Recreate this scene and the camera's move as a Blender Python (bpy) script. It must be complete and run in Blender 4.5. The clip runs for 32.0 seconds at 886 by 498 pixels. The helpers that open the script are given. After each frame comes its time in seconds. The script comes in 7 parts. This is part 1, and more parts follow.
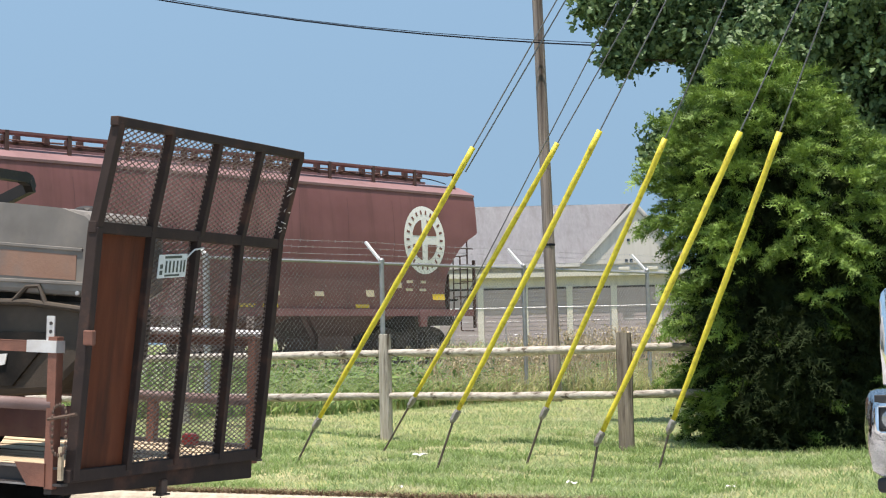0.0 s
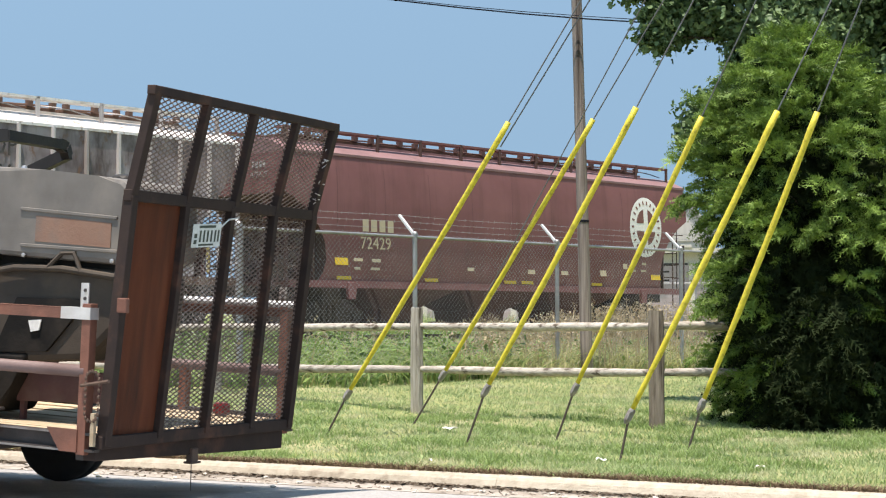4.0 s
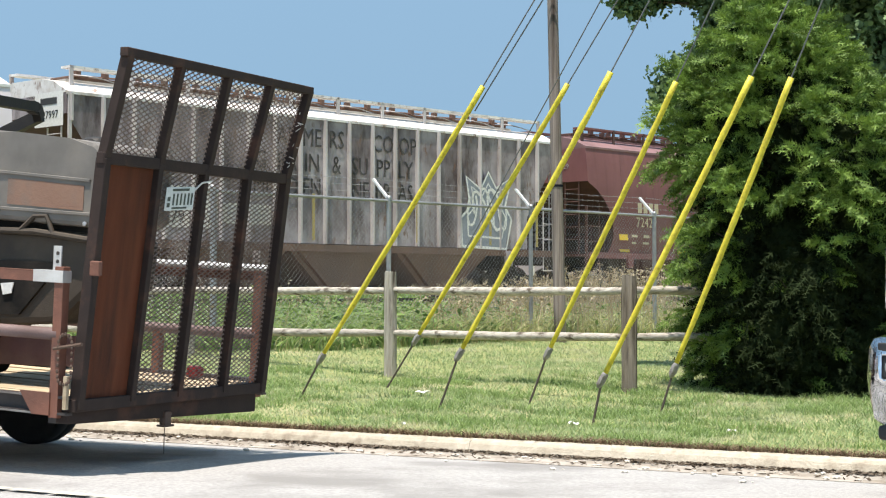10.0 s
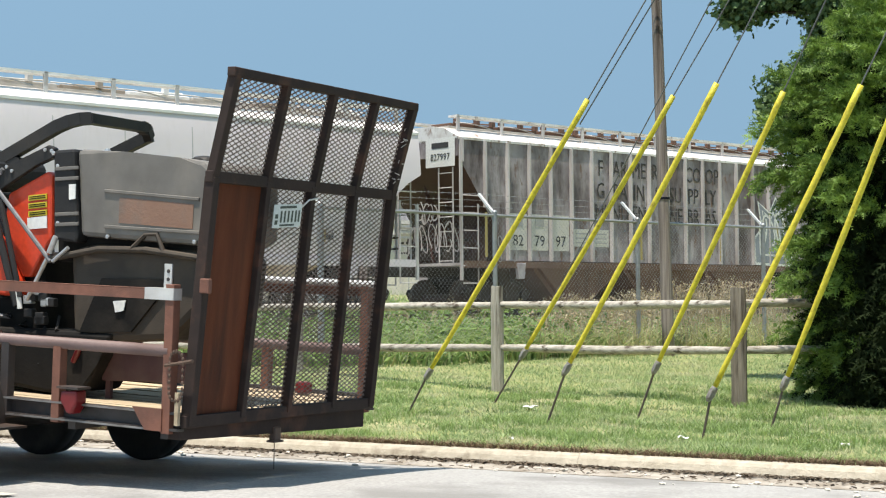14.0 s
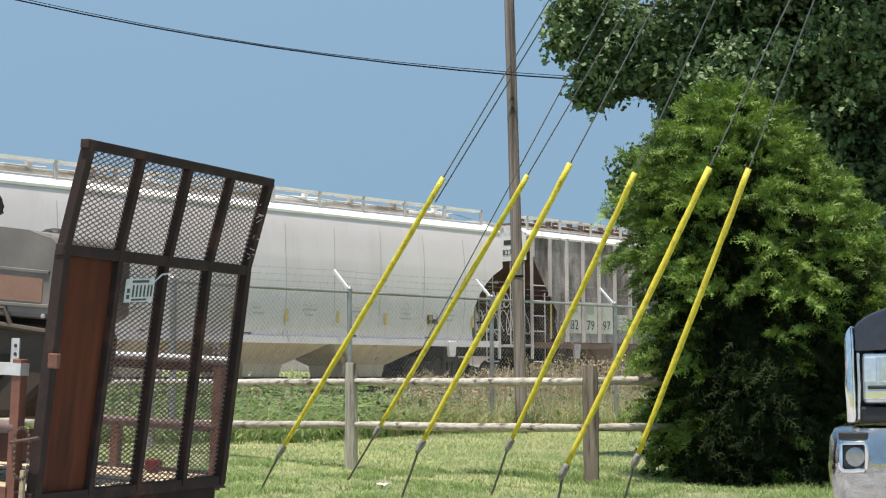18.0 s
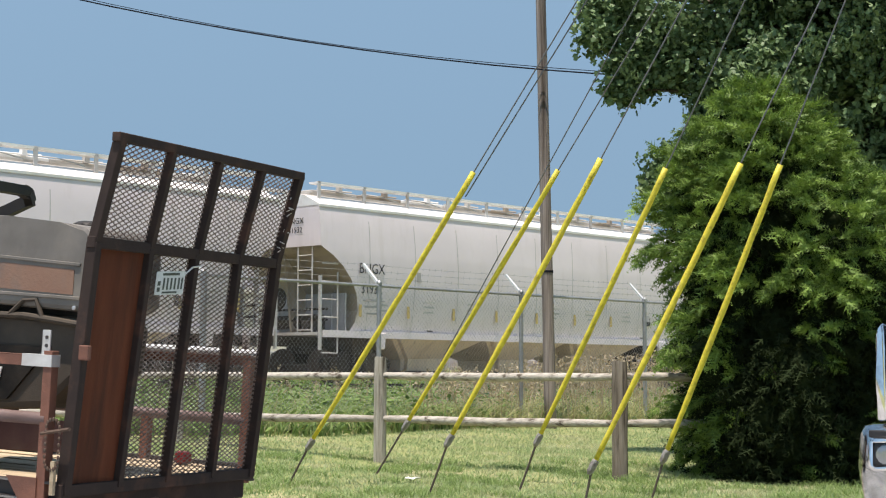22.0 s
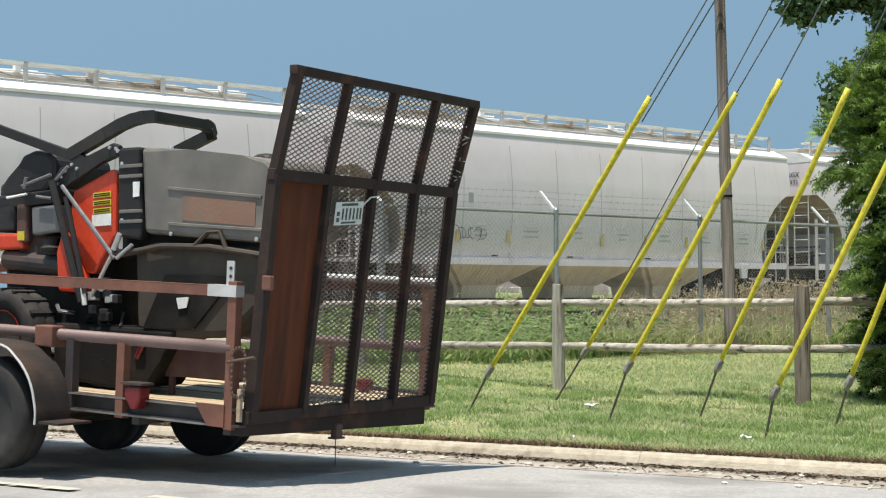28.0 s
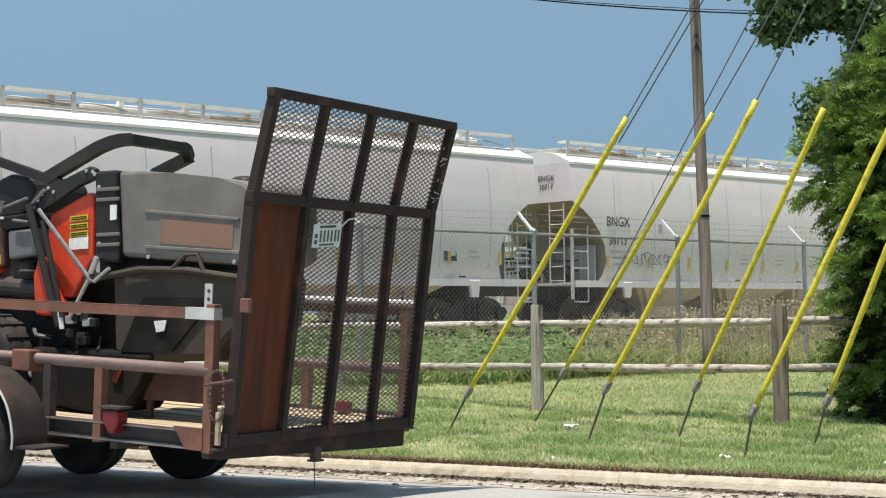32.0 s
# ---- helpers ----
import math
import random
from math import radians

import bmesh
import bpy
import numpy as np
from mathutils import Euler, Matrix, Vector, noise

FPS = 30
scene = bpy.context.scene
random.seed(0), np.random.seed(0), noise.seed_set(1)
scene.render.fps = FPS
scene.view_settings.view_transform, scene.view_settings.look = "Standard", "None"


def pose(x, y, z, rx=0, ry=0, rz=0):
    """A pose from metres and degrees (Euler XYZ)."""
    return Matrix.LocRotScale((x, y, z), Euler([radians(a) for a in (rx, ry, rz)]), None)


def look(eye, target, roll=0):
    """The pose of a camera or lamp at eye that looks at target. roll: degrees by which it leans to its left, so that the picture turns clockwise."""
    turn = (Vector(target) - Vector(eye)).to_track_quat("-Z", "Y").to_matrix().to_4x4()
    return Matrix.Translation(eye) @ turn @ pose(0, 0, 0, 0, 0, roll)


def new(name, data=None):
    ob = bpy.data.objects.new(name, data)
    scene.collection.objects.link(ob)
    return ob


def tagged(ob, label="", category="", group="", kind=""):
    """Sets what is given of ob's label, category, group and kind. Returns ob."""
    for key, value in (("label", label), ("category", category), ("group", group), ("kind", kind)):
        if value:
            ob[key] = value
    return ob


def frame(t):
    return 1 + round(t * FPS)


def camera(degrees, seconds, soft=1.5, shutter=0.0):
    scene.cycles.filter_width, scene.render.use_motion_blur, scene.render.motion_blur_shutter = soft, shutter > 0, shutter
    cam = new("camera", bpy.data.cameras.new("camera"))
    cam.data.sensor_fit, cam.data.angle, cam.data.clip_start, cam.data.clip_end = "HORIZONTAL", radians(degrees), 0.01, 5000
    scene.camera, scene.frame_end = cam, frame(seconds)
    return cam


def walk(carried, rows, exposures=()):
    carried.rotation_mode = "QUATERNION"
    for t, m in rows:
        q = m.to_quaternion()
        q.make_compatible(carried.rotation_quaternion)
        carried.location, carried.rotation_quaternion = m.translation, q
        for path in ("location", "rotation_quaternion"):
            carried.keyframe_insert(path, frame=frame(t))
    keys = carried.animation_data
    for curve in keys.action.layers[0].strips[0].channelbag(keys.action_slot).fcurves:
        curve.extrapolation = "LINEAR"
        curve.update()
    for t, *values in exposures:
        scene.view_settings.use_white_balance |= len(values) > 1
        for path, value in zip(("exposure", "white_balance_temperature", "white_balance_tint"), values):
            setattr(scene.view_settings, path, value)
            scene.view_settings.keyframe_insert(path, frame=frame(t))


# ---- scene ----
# All lengths in metres. x runs to the right of the lens, y away from it, z up; the road surface is z = 0.
EYE = (0.0, 0.0, 1.22)
cam = camera(30.5, 32.0, soft=1.15)
walk(cam, [
    (0.0, pose(*EYE, 93.607, 1.279, 0.384)),
    (0.5, pose(*EYE, 93.454, 1.129, 0.856)),
    (1.0, pose(*EYE, 93.058, 1.105, 0.679)),
    (1.5, pose(*EYE, 92.932, 0.908, 2.020)),
    (2.0, pose(*EYE, 93.383, 1.247, 2.622)),
    (2.5, pose(*EYE, 93.544, 1.177, 2.125)),
    (3.0, pose(*EYE, 92.653, 1.147, 2.628)),
    (3.5, pose(*EYE, 92.667, 0.520, 2.104)),
    (5.5, pose(*EYE, 92.905, 0.457, 0.541)),
    (6.0, pose(*EYE, 92.992, 0.620, 0.924)),
    (6.5, pose(*EYE, 93.056, 0.676, 0.465)),
    (7.0, pose(*EYE, 92.738, 0.634, -0.048)),
    (7.5, pose(*EYE, 92.382, 0.488, -0.529)),
    (8.0, pose(*EYE, 92.189, 0.197, -0.196)),
    (8.5, pose(*EYE, 92.047, 0.141, -0.149)),
    (9.0, pose(*EYE, 91.972, -0.000, -0.000)),
    (9.5, pose(*EYE, 92.093, 0.248, 0.469)),
    (10.0, pose(*EYE, 91.444, -0.002, 0.574)),
    (10.5, pose(*EYE, 91.270, 0.225, 0.561)),
    (11.0, pose(*EYE, 91.355, 0.196, 1.016)),
    (11.5, pose(*EYE, 91.246, -0.215, 1.181)),
    (12.0, pose(*EYE, 91.444, 0.528, 1.953)),
    (12.5, pose(*EYE, 91.484, 0.504, 1.682)),
    (13.0, pose(*EYE, 91.418, 0.405, 2.795)),
    (13.5, pose(*EYE, 92.154, 0.669, 3.784)),
    (14.0, pose(*EYE, 91.978, 0.489, 4.330)),
    (14.5, pose(*EYE, 92.747, 0.069, 2.487)),
    (15.0, pose(*EYE, 93.059, 0.355, 1.166)),
    (15.5, pose(*EYE, 93.406, 0.390, -0.268)),
    (17.5, pose(*EYE, 94.459, 0.206, -0.953)),
    (18.0, pose(*EYE, 94.644, 0.243, -0.797)),
    (18.5, pose(*EYE, 94.751, 0.286, -0.414)),
    (19.0, pose(*EYE, 95.016, 0.584, -0.205)),
    (19.5, pose(*EYE, 94.867, 0.917, -0.561)),
    (20.0, pose(*EYE, 94.973, 0.937, -0.777)),
    (20.5, pose(*EYE, 95.175, 1.196, -0.791)),
    (21.0, pose(*EYE, 94.880, 1.037, -0.195)),
    (21.5, pose(*EYE, 94.664, 0.391, -0.541)),
    (22.0, pose(*EYE, 94.453, -0.183, 0.223)),
    (22.5, pose(*EYE, 94.310, 0.640, 0.917)),
    (23.0, pose(*EYE, 94.669, 1.509, -0.313)),
    (23.5, pose(*EYE, 95.698, 1.741, -0.333)),
    (24.0, pose(*EYE, 94.743, 1.688, -0.423)),
    (24.5, pose(*EYE, 94.468, 3.162, -0.018)),
    (25.0, pose(*EYE, 94.335, 1.904, -0.581)),
    (25.5, pose(*EYE, 93.918, 1.608, 0.876)),
    (26.0, pose(*EYE, 92.419, 1.874, 3.467)),
    (26.5, pose(*EYE, 93.373, 1.456, 4.300)),
    (28.5, pose(*EYE, 91.638, 0.217, 6.772)),
    (29.0, pose(*EYE, 92.721, 0.986, 5.673)),
    (29.5, pose(*EYE, 93.037, 1.415, 5.509)),
    (30.0, pose(*EYE, 93.193, 1.755, 6.574)),
    (30.5, pose(*EYE, 93.404, 1.747, 6.649)),
    (31.0, pose(*EYE, 93.482, 0.183, 6.074)),
    (31.5, pose(*EYE, 92.794, 0.712, 6.296)),
    (32.0, pose(*EYE, 92.657, 0.681, 5.727)),
], [(0, 0.65, 6900, 18), (2, 0.65, 6900, 18), (6, 0.66, 6950, 17), (9, 0.66, 6850, 15), (11, 0.62, 6750, 14), (15, 0.50, 6850, 12), (18, 0.44, 6900, 15), (22, 0.40, 6950, 18), (26, 0.35, 6900, 16), (29, 0.32, 6900, 12), (32, 0.32, 6900, 13)])

KERB_TURN = -28.5          # direction of the kerb and of the traffic lane
LANE_TURN = -25.4          # direction of the trailer and the truck
TRACK_TURN = 48.0          # direction of the railway
TRACK_NEAR = (-1.864, 40.0)  # a point under the near side of the cars
RAIL_Z = 1.0
BODY_LIFT = 0.2          # the cars' own zero lies this far above the rail heads


def rot2(x, y, deg):
    c, s = math.cos(radians(deg)), math.sin(radians(deg))
    return x * c - y * s, x * s + y * c


# ---- light ----
SUN_EL, SUN_AZ = 77.0, 20.0     # the sun stands behind the lens, a little to its left
world = bpy.data.worlds.new("sky")
scene.world = world
world.use_nodes = True
wn = world.node_tree.nodes
wl = world.node_tree.links
for n in list(wn):
    wn.remove(n)
sky = wn.new("ShaderNodeTexSky")
sky.sky_type = "NISHITA"
sky.sun_disc = False
sky.sun_elevation = radians(SUN_EL)
sky.sun_rotation = radians(180 + SUN_AZ)
sky.altitude = 1200
sky.air_density = 1.0
sky.dust_density = 0.5
sky.ozone_density = 0.2
bg = wn.new("ShaderNodeBackground")
bg.inputs["Strength"].default_value = 0.138
wo = wn.new("ShaderNodeOutputWorld")
# hazy summer sky with little change towards the horizon
place = wn.new("ShaderNodeTexCoord")
lift = wn.new("ShaderNodeVectorMath")
lift.operation = "ADD"
lift.inputs[1].default_value = (0, 0, 0.45)
level = wn.new("ShaderNodeVectorMath")
level.operation = "NORMALIZE"
wl.new(place.outputs["Generated"], lift.inputs[0])
wl.new(lift.outputs[0], level.inputs[0])
wl.new(level.outputs[0], sky.inputs["Vector"])
haze = wn.new("ShaderNodeMix")
haze.data_type = "RGBA"
haze.blend_type = "MULTIPLY"
haze.inputs[0].default_value = 1.0
haze.inputs[7].default_value = (1.23, 1.33, 1.06, 1.0)
wl.new(sky.outputs[0], haze.inputs[6])
# slate-coloured haze low over the horizon
parts_of = wn.new("ShaderNodeSeparateXYZ")
wl.new(place.outputs["Generated"], parts_of.inputs[0])
low = wn.new("ShaderNodeMapRange")
low.inputs[1].default_value, low.inputs[2].default_value = 0.0, 0.32
low.inputs[3].default_value, low.inputs[4].default_value = 0.86, 1.16
wl.new(parts_of.outputs[2], low.inputs[0])
dim = wn.new("ShaderNodeVectorMath")
dim.operation = "SCALE"
wl.new(haze.outputs[2], dim.inputs[0])
wl.new(low.outputs[0], dim.inputs["Scale"])
wl.new(dim.outputs[0], bg.inputs[0])
wl.new(bg.outputs[0], wo.inputs[0])

sun_data = bpy.data.lights.new("sun", "SUN")
sun_data.energy = 5.0
sun_data.angle = radians(0.53)
sun_data.color = (1.0, 0.96, 0.88)
sun = new("sun", sun_data)
sx, sy = rot2(0, -1, -SUN_AZ)
sd = Vector((sx * math.cos(radians(SUN_EL)), sy * math.cos(radians(SUN_EL)), math.sin(radians(SUN_EL))))
sun.matrix_world = look(sd * 50, (0, 0, 0))


# ---- materials ----
def nodes_of(name):
    m = bpy.data.materials.new(name)
    m.use_nodes = True
    nt = m.node_tree
    return m, nt, nt.nodes["Principled BSDF"]


def mix_rgb(nt, fac, a, b, blend="MIX"):
    n = nt.nodes.new("ShaderNodeMix")
    n.data_type = "RGBA"
    n.blend_type = blend
    for sock, v in ((n.inputs[0], fac), (n.inputs[6], a), (n.inputs[7], b)):
        if hasattr(v, "is_linked"):
            nt.links.new(v, sock)
        elif isinstance(v, (int, float)):
            sock.default_value = v
        else:
            sock.default_value = (*v, 1.0)
    return n.outputs[2]


def noise_fac(nt, scale, lo, hi, detail=5.0, stretch=(1, 1, 1), rough=0.6, coord="Object"):
    tc = nt.nodes.new("ShaderNodeTexCoord")
    mp = nt.nodes.new("ShaderNodeMapping")
    mp.inputs["Scale"].default_value = stretch
    nt.links.new(tc.outputs[coord], mp.inputs[0])
    nz = nt.nodes.new("ShaderNodeTexNoise")
    nz.inputs["Scale"].default_value = scale
    nz.inputs["Detail"].default_value = detail
    nz.inputs["Roughness"].default_value = rough
    nt.links.new(mp.outputs[0], nz.inputs["Vector"])
    rp = nt.nodes.new("ShaderNodeMapRange")
    rp.inputs[1].default_value = lo
    rp.inputs[2].default_value = hi
    nt.links.new(nz.outputs["Fac"], rp.inputs[0])
    return rp.outputs[0], nz.outputs["Fac"]


def bump(nt, bsdf, height, strength=0.3, dist=0.01):
    b = nt.nodes.new("ShaderNodeBump")
    b.inputs["Strength"].default_value = strength
    b.inputs["Distance"].default_value = dist
    nt.links.new(height, b.inputs["Height"])
    nt.links.new(b.outputs[0], bsdf.inputs["Normal"])


def surface(name, base, second, dirt=None, scale=3.0, dirt_scale=0.8, rough=0.7, metal=0.0, stretch=(1, 1, 1),
            dirt_lo=0.5, dirt_hi=0.75, bump_scale=40.0, bump_strength=0.25, bump_dist=0.01, vary=0.0, spec=0.5):
    """Two-tone grain, broad stains and fine relief."""
    m, nt, p = nodes_of(name)
    f1, _ = noise_fac(nt, scale, 0.3, 0.7, stretch=stretch)
    col = mix_rgb(nt, f1, base, second)
    if dirt:
        f2, _ = noise_fac(nt, dirt_scale, dirt_lo, dirt_hi, stretch=stretch, detail=7)
        col = mix_rgb(nt, f2, col, dirt)
    if vary:
        oi = nt.nodes.new("ShaderNodeObjectInfo")
        hs = nt.nodes.new("ShaderNodeHueSaturation")
        mr = nt.nodes.new("ShaderNodeMapRange")
        mr.inputs[3].default_value = 1 - vary
        mr.inputs[4].default_value = 1 + vary
        nt.links.new(oi.outputs["Random"], mr.inputs[0])
        nt.links.new(mr.outputs[0], hs.inputs["Value"])
        nt.links.new(col, hs.inputs["Color"])
        col = hs.outputs[0]
    nt.links.new(col, p.inputs["Base Color"])
    p.inputs["Roughness"].default_value = rough
    p.inputs["Metallic"].default_value = metal
    p.inputs["Specular IOR Level"].default_value = spec
    _, h = noise_fac(nt, bump_scale, 0, 1, detail=4, stretch=stretch)
    bump(nt, p, h, bump_strength, bump_dist)
    return m


def foliage(name, dark, light, rough=0.55, trans=0.25, yellow=None, clump=3.0):
    """Leaves: colour varies leaf by leaf, some light passes through."""
    m, nt, p = nodes_of(name)
    g = nt.nodes.new("ShaderNodeNewGeometry")
    patch, _ = noise_fac(nt, clump, 0.34, 0.66, detail=3)
    half = nt.nodes.new("ShaderNodeMath")
    half.operation = "MULTIPLY_ADD"
    half.inputs[1].default_value = 0.45
    nt.links.new(g.outputs["Random Per Island"], half.inputs[0])
    more = nt.nodes.new("ShaderNodeMath")
    more.operation = "MULTIPLY"
    more.inputs[1].default_value = 0.55
    nt.links.new(patch, more.inputs[0])
    nt.links.new(more.outputs[0], half.inputs[2])
    col = mix_rgb(nt, half.outputs[0], dark, light)
    if yellow:
        f, _ = noise_fac(nt, 1.7, 0.48, 0.70)
        col = mix_rgb(nt, f, col, yellow)
    nt.links.new(col, p.inputs["Base Color"])
    p.inputs["Roughness"].default_value = rough
    p.inputs["Specular IOR Level"].default_value = 0.3
    t = nt.nodes.new("ShaderNodeBsdfTranslucent")
    nt.links.new(col, t.inputs[0])
    mx = nt.nodes.new("ShaderNodeMixShader")
    mx.inputs[0].default_value = trans
    nt.links.new(p.outputs[0], mx.inputs[1])
    nt.links.new(t.outputs[0], mx.inputs[2])
    nt.links.new(mx.outputs[0], nt.nodes["Material Output"].inputs["Surface"])
    return m


def plain(name, col, rough=0.5, metal=0.0, spec=0.5):
    m, nt, p = nodes_of(name)
    f, h = noise_fac(nt, 25, 0.3, 0.7)
    nt.links.new(mix_rgb(nt, f, tuple(c * 0.85 for c in col), tuple(min(1, c * 1.1) for c in col)), p.inputs["Base Color"])
    p.inputs["Roughness"].default_value = rough
    p.inputs["Metallic"].default_value = metal
    p.inputs["Specular IOR Level"].default_value = spec
    return m


def car_paint(name, base, second, grime, rust, streak=(2.2, 1, 0.16), grime_lo=0.52, grime_hi=0.8, rust_lo=0.62, rust_hi=0.7):
    """Weathered freight-car paint: faded panels, vertical grime streaks, rust specks."""
    m, nt, p = nodes_of(name)
    f1, _ = noise_fac(nt, 0.7, 0.3, 0.7, detail=4)
    col = mix_rgb(nt, f1, base, second)
    f2, _ = noise_fac(nt, 1.6, grime_lo, grime_hi, stretch=streak, detail=8, rough=0.65)
    col = mix_rgb(nt, f2, col, grime)
    f3, h = noise_fac(nt, 5.0, rust_lo, rust_hi, stretch=(1, 1, 0.5), detail=8, rough=0.7)
    col = mix_rgb(nt, f3, col, rust)
    nt.links.new(col, p.inputs["Base Color"])
    p.inputs["Roughness"].default_value = 0.62
    p.inputs["Specular IOR Level"].default_value = 0.35
    _, h2 = noise_fac(nt, 1.1, 0, 1, detail=2)
    bump(nt, p, h2, 0.25, 0.03)
    return m


M = {}
M["ground"] = surface("ground_soil_grass", (0.19, 0.21, 0.085), (0.31, 0.32, 0.14), (0.42, 0.37, 0.23), scale=3.0, dirt_scale=0.9, rough=0.95, bump_scale=14, bump_strength=0.6, bump_dist=0.03, spec=0.1)
M["asphalt"] = surface("road_asphalt", (0.28, 0.275, 0.266), (0.455, 0.447, 0.433), (0.245, 0.238, 0.228), scale=38, dirt_scale=0.7, rough=0.9, bump_scale=110, bump_strength=0.8, bump_dist=0.01, spec=0.25, dirt_lo=0.48, dirt_hi=0.64)
M["road_yellow"] = surface("worn_yellow_road_paint", (0.45, 0.425, 0.35), (0.50, 0.47, 0.39), (0.40, 0.385, 0.36), scale=20, dirt_scale=5, rough=0.8)
M["litter_and_shade"] = surface("brown_litter_and_shade", (0.055, 0.04, 0.028), (0.15, 0.115, 0.08), None, scale=20, rough=0.95, vary=0.0)
M["concrete"] = surface("kerb_concrete", (0.36, 0.315, 0.245), (0.52, 0.47, 0.38), (0.20, 0.165, 0.12), scale=11, dirt_scale=3.5, rough=0.9, bump_scale=60, bump_strength=0.8, spec=0.25, vary=0.08, dirt_lo=0.54, dirt_hi=0.72)
M["gutter"] = surface("stained_gutter_concrete", (0.33, 0.295, 0.25), (0.45, 0.41, 0.36), (0.20, 0.165, 0.125), scale=9, dirt_scale=2.6, rough=0.9, bump_scale=70, bump_strength=0.6, spec=0.2, dirt_lo=0.45, dirt_hi=0.68)
M["debris"] = surface("pale_gravel", (0.45, 0.42, 0.37), (0.6, 0.57, 0.5), None, scale=8, rough=0.9, vary=0.2)
M["thatch"] = surface("dry_thatch", (0.11, 0.07, 0.04), (0.20, 0.14, 0.085), None, scale=9, rough=0.95, bump_scale=50)
M["ballast"] = surface("ballast_stone", (0.20, 0.17, 0.15), (0.30, 0.27, 0.24), (0.12, 0.09, 0.07), scale=18, dirt_scale=1.0, rough=0.95, bump_scale=24, bump_strength=0.9, bump_dist=0.05)
M["grey_wood"] = surface("weathered_fence_wood", (0.25, 0.225, 0.19), (0.50, 0.465, 0.41), (0.09, 0.072, 0.055), scale=9, dirt_scale=5.0, rough=0.9, stretch=(0.22, 3, 3), bump_scale=22, bump_strength=1.0, vary=0.14, spec=0.2, dirt_lo=0.55, dirt_hi=0.66)
M["post_wood"] = surface("weathered_fence_post_wood", (0.25, 0.225, 0.19), (0.50, 0.465, 0.41), (0.09, 0.072, 0.055), scale=9, dirt_scale=5.0, rough=0.9, stretch=(3, 3, 0.22), bump_scale=22, bump_strength=1.0, vary=0.14, spec=0.2, dirt_lo=0.55, dirt_hi=0.66)
M["post_wood_dark"] = surface("dark_weathered_post_wood", (0.15, 0.12, 0.095), (0.30, 0.26, 0.215), (0.06, 0.046, 0.035), scale=9, dirt_scale=5.0, rough=0.9, stretch=(3, 3, 0.22), bump_scale=22, bump_strength=1.0, spec=0.2, dirt_lo=0.5, dirt_hi=0.66)
M["pole_wood"] = surface("grey_brown_pole_wood", (0.175, 0.145, 0.13), (0.37, 0.32, 0.295), (0.07, 0.055, 0.047), scale=13, dirt_scale=2.6, rough=0.9, stretch=(3, 3, 0.08), bump_scale=24, bump_strength=0.9, spec=0.2, dirt_lo=0.52, dirt_hi=0.66)
M["galv"] = surface("galvanised_steel", (0.29, 0.305, 0.32), (0.40, 0.415, 0.43), (0.22, 0.21, 0.20), scale=14, rough=0.5, metal=0.6, bump_strength=0.1)
M["wire"] = plain("galvanised_wire", (0.33, 0.335, 0.345), 0.55, 0.35)
M["cable"] = plain("dark_cable", (0.018, 0.020, 0.028), 0.95, 0.0, 0.05)
M["guard"] = surface("yellow_guard_plastic", (0.56, 0.47, 0.025), (0.70, 0.61, 0.06), (0.33, 0.26, 0.03), scale=26, dirt_scale=18, rough=0.5, bump_scale=60, bump_strength=0.5, dirt_lo=0.50, dirt_hi=0.72)
M["clamp"] = surface("weathered_clamp_iron", (0.20, 0.19, 0.18), (0.34, 0.33, 0.315), (0.13, 0.10, 0.08), scale=18, dirt_scale=14, rough=0.75, metal=0.2, bump_scale=50, bump_strength=0.6)
M["rod"] = surface("rusty_anchor_rod", (0.10, 0.085, 0.075), (0.16, 0.13, 0.11), None, scale=20, rough=0.8, metal=0.3)
M["lawn"] = foliage("lawn_grass", (0.18, 0.265, 0.11), (0.45, 0.55, 0.28), trans=0.45, yellow=(0.54, 0.52, 0.35), clump=5.0)
M["lawn_lush"] = foliage("lush_lawn_grass", (0.13, 0.22, 0.07), (0.36, 0.48, 0.18), trans=0.45, clump=6.0)
M["tall_grass"] = foliage("tall_green_grass", (0.06, 0.14, 0.04), (0.38, 0.50, 0.19), trans=0.4, clump=7.0)
M["dry_weed"] = foliage("dry_weeds", (0.17, 0.215, 0.07), (0.56, 0.53, 0.28), trans=0.4, clump=6.0)
M["weed_leaf"] = foliage("leafy_weeds", (0.06, 0.12, 0.035), (0.25, 0.35, 0.11), trans=0.35, clump=6.0)
M["seed"] = foliage("weed_seed_heads", (0.24, 0.16, 0.09), (0.58, 0.50, 0.34), trans=0.2)
M["juniper"] = foliage("juniper_sprays", (0.028, 0.076, 0.018), (0.28, 0.42, 0.085), trans=0.22, clump=2.6)
M["juniper_shade"] = surface("juniper_inner_shade", (0.014, 0.024, 0.010), (0.026, 0.036, 0.015), None, scale=9, rough=1.0, bump_scale=12, bump_strength=0.3, bump_dist=0.02, spec=0.05)
M["leaf"] = foliage("broad_leaves", (0.04, 0.09, 0.03), (0.23, 0.33, 0.155), rough=0.5, trans=0.22, clump=2.5)
M["bark"] = surface("grey_brown_bark", (0.07, 0.055, 0.04), (0.13, 0.105, 0.08), None, scale=9, rough=0.95, stretch=(2, 2, 0.4), bump_scale=16, bump_strength=0.9, bump_dist=0.03)


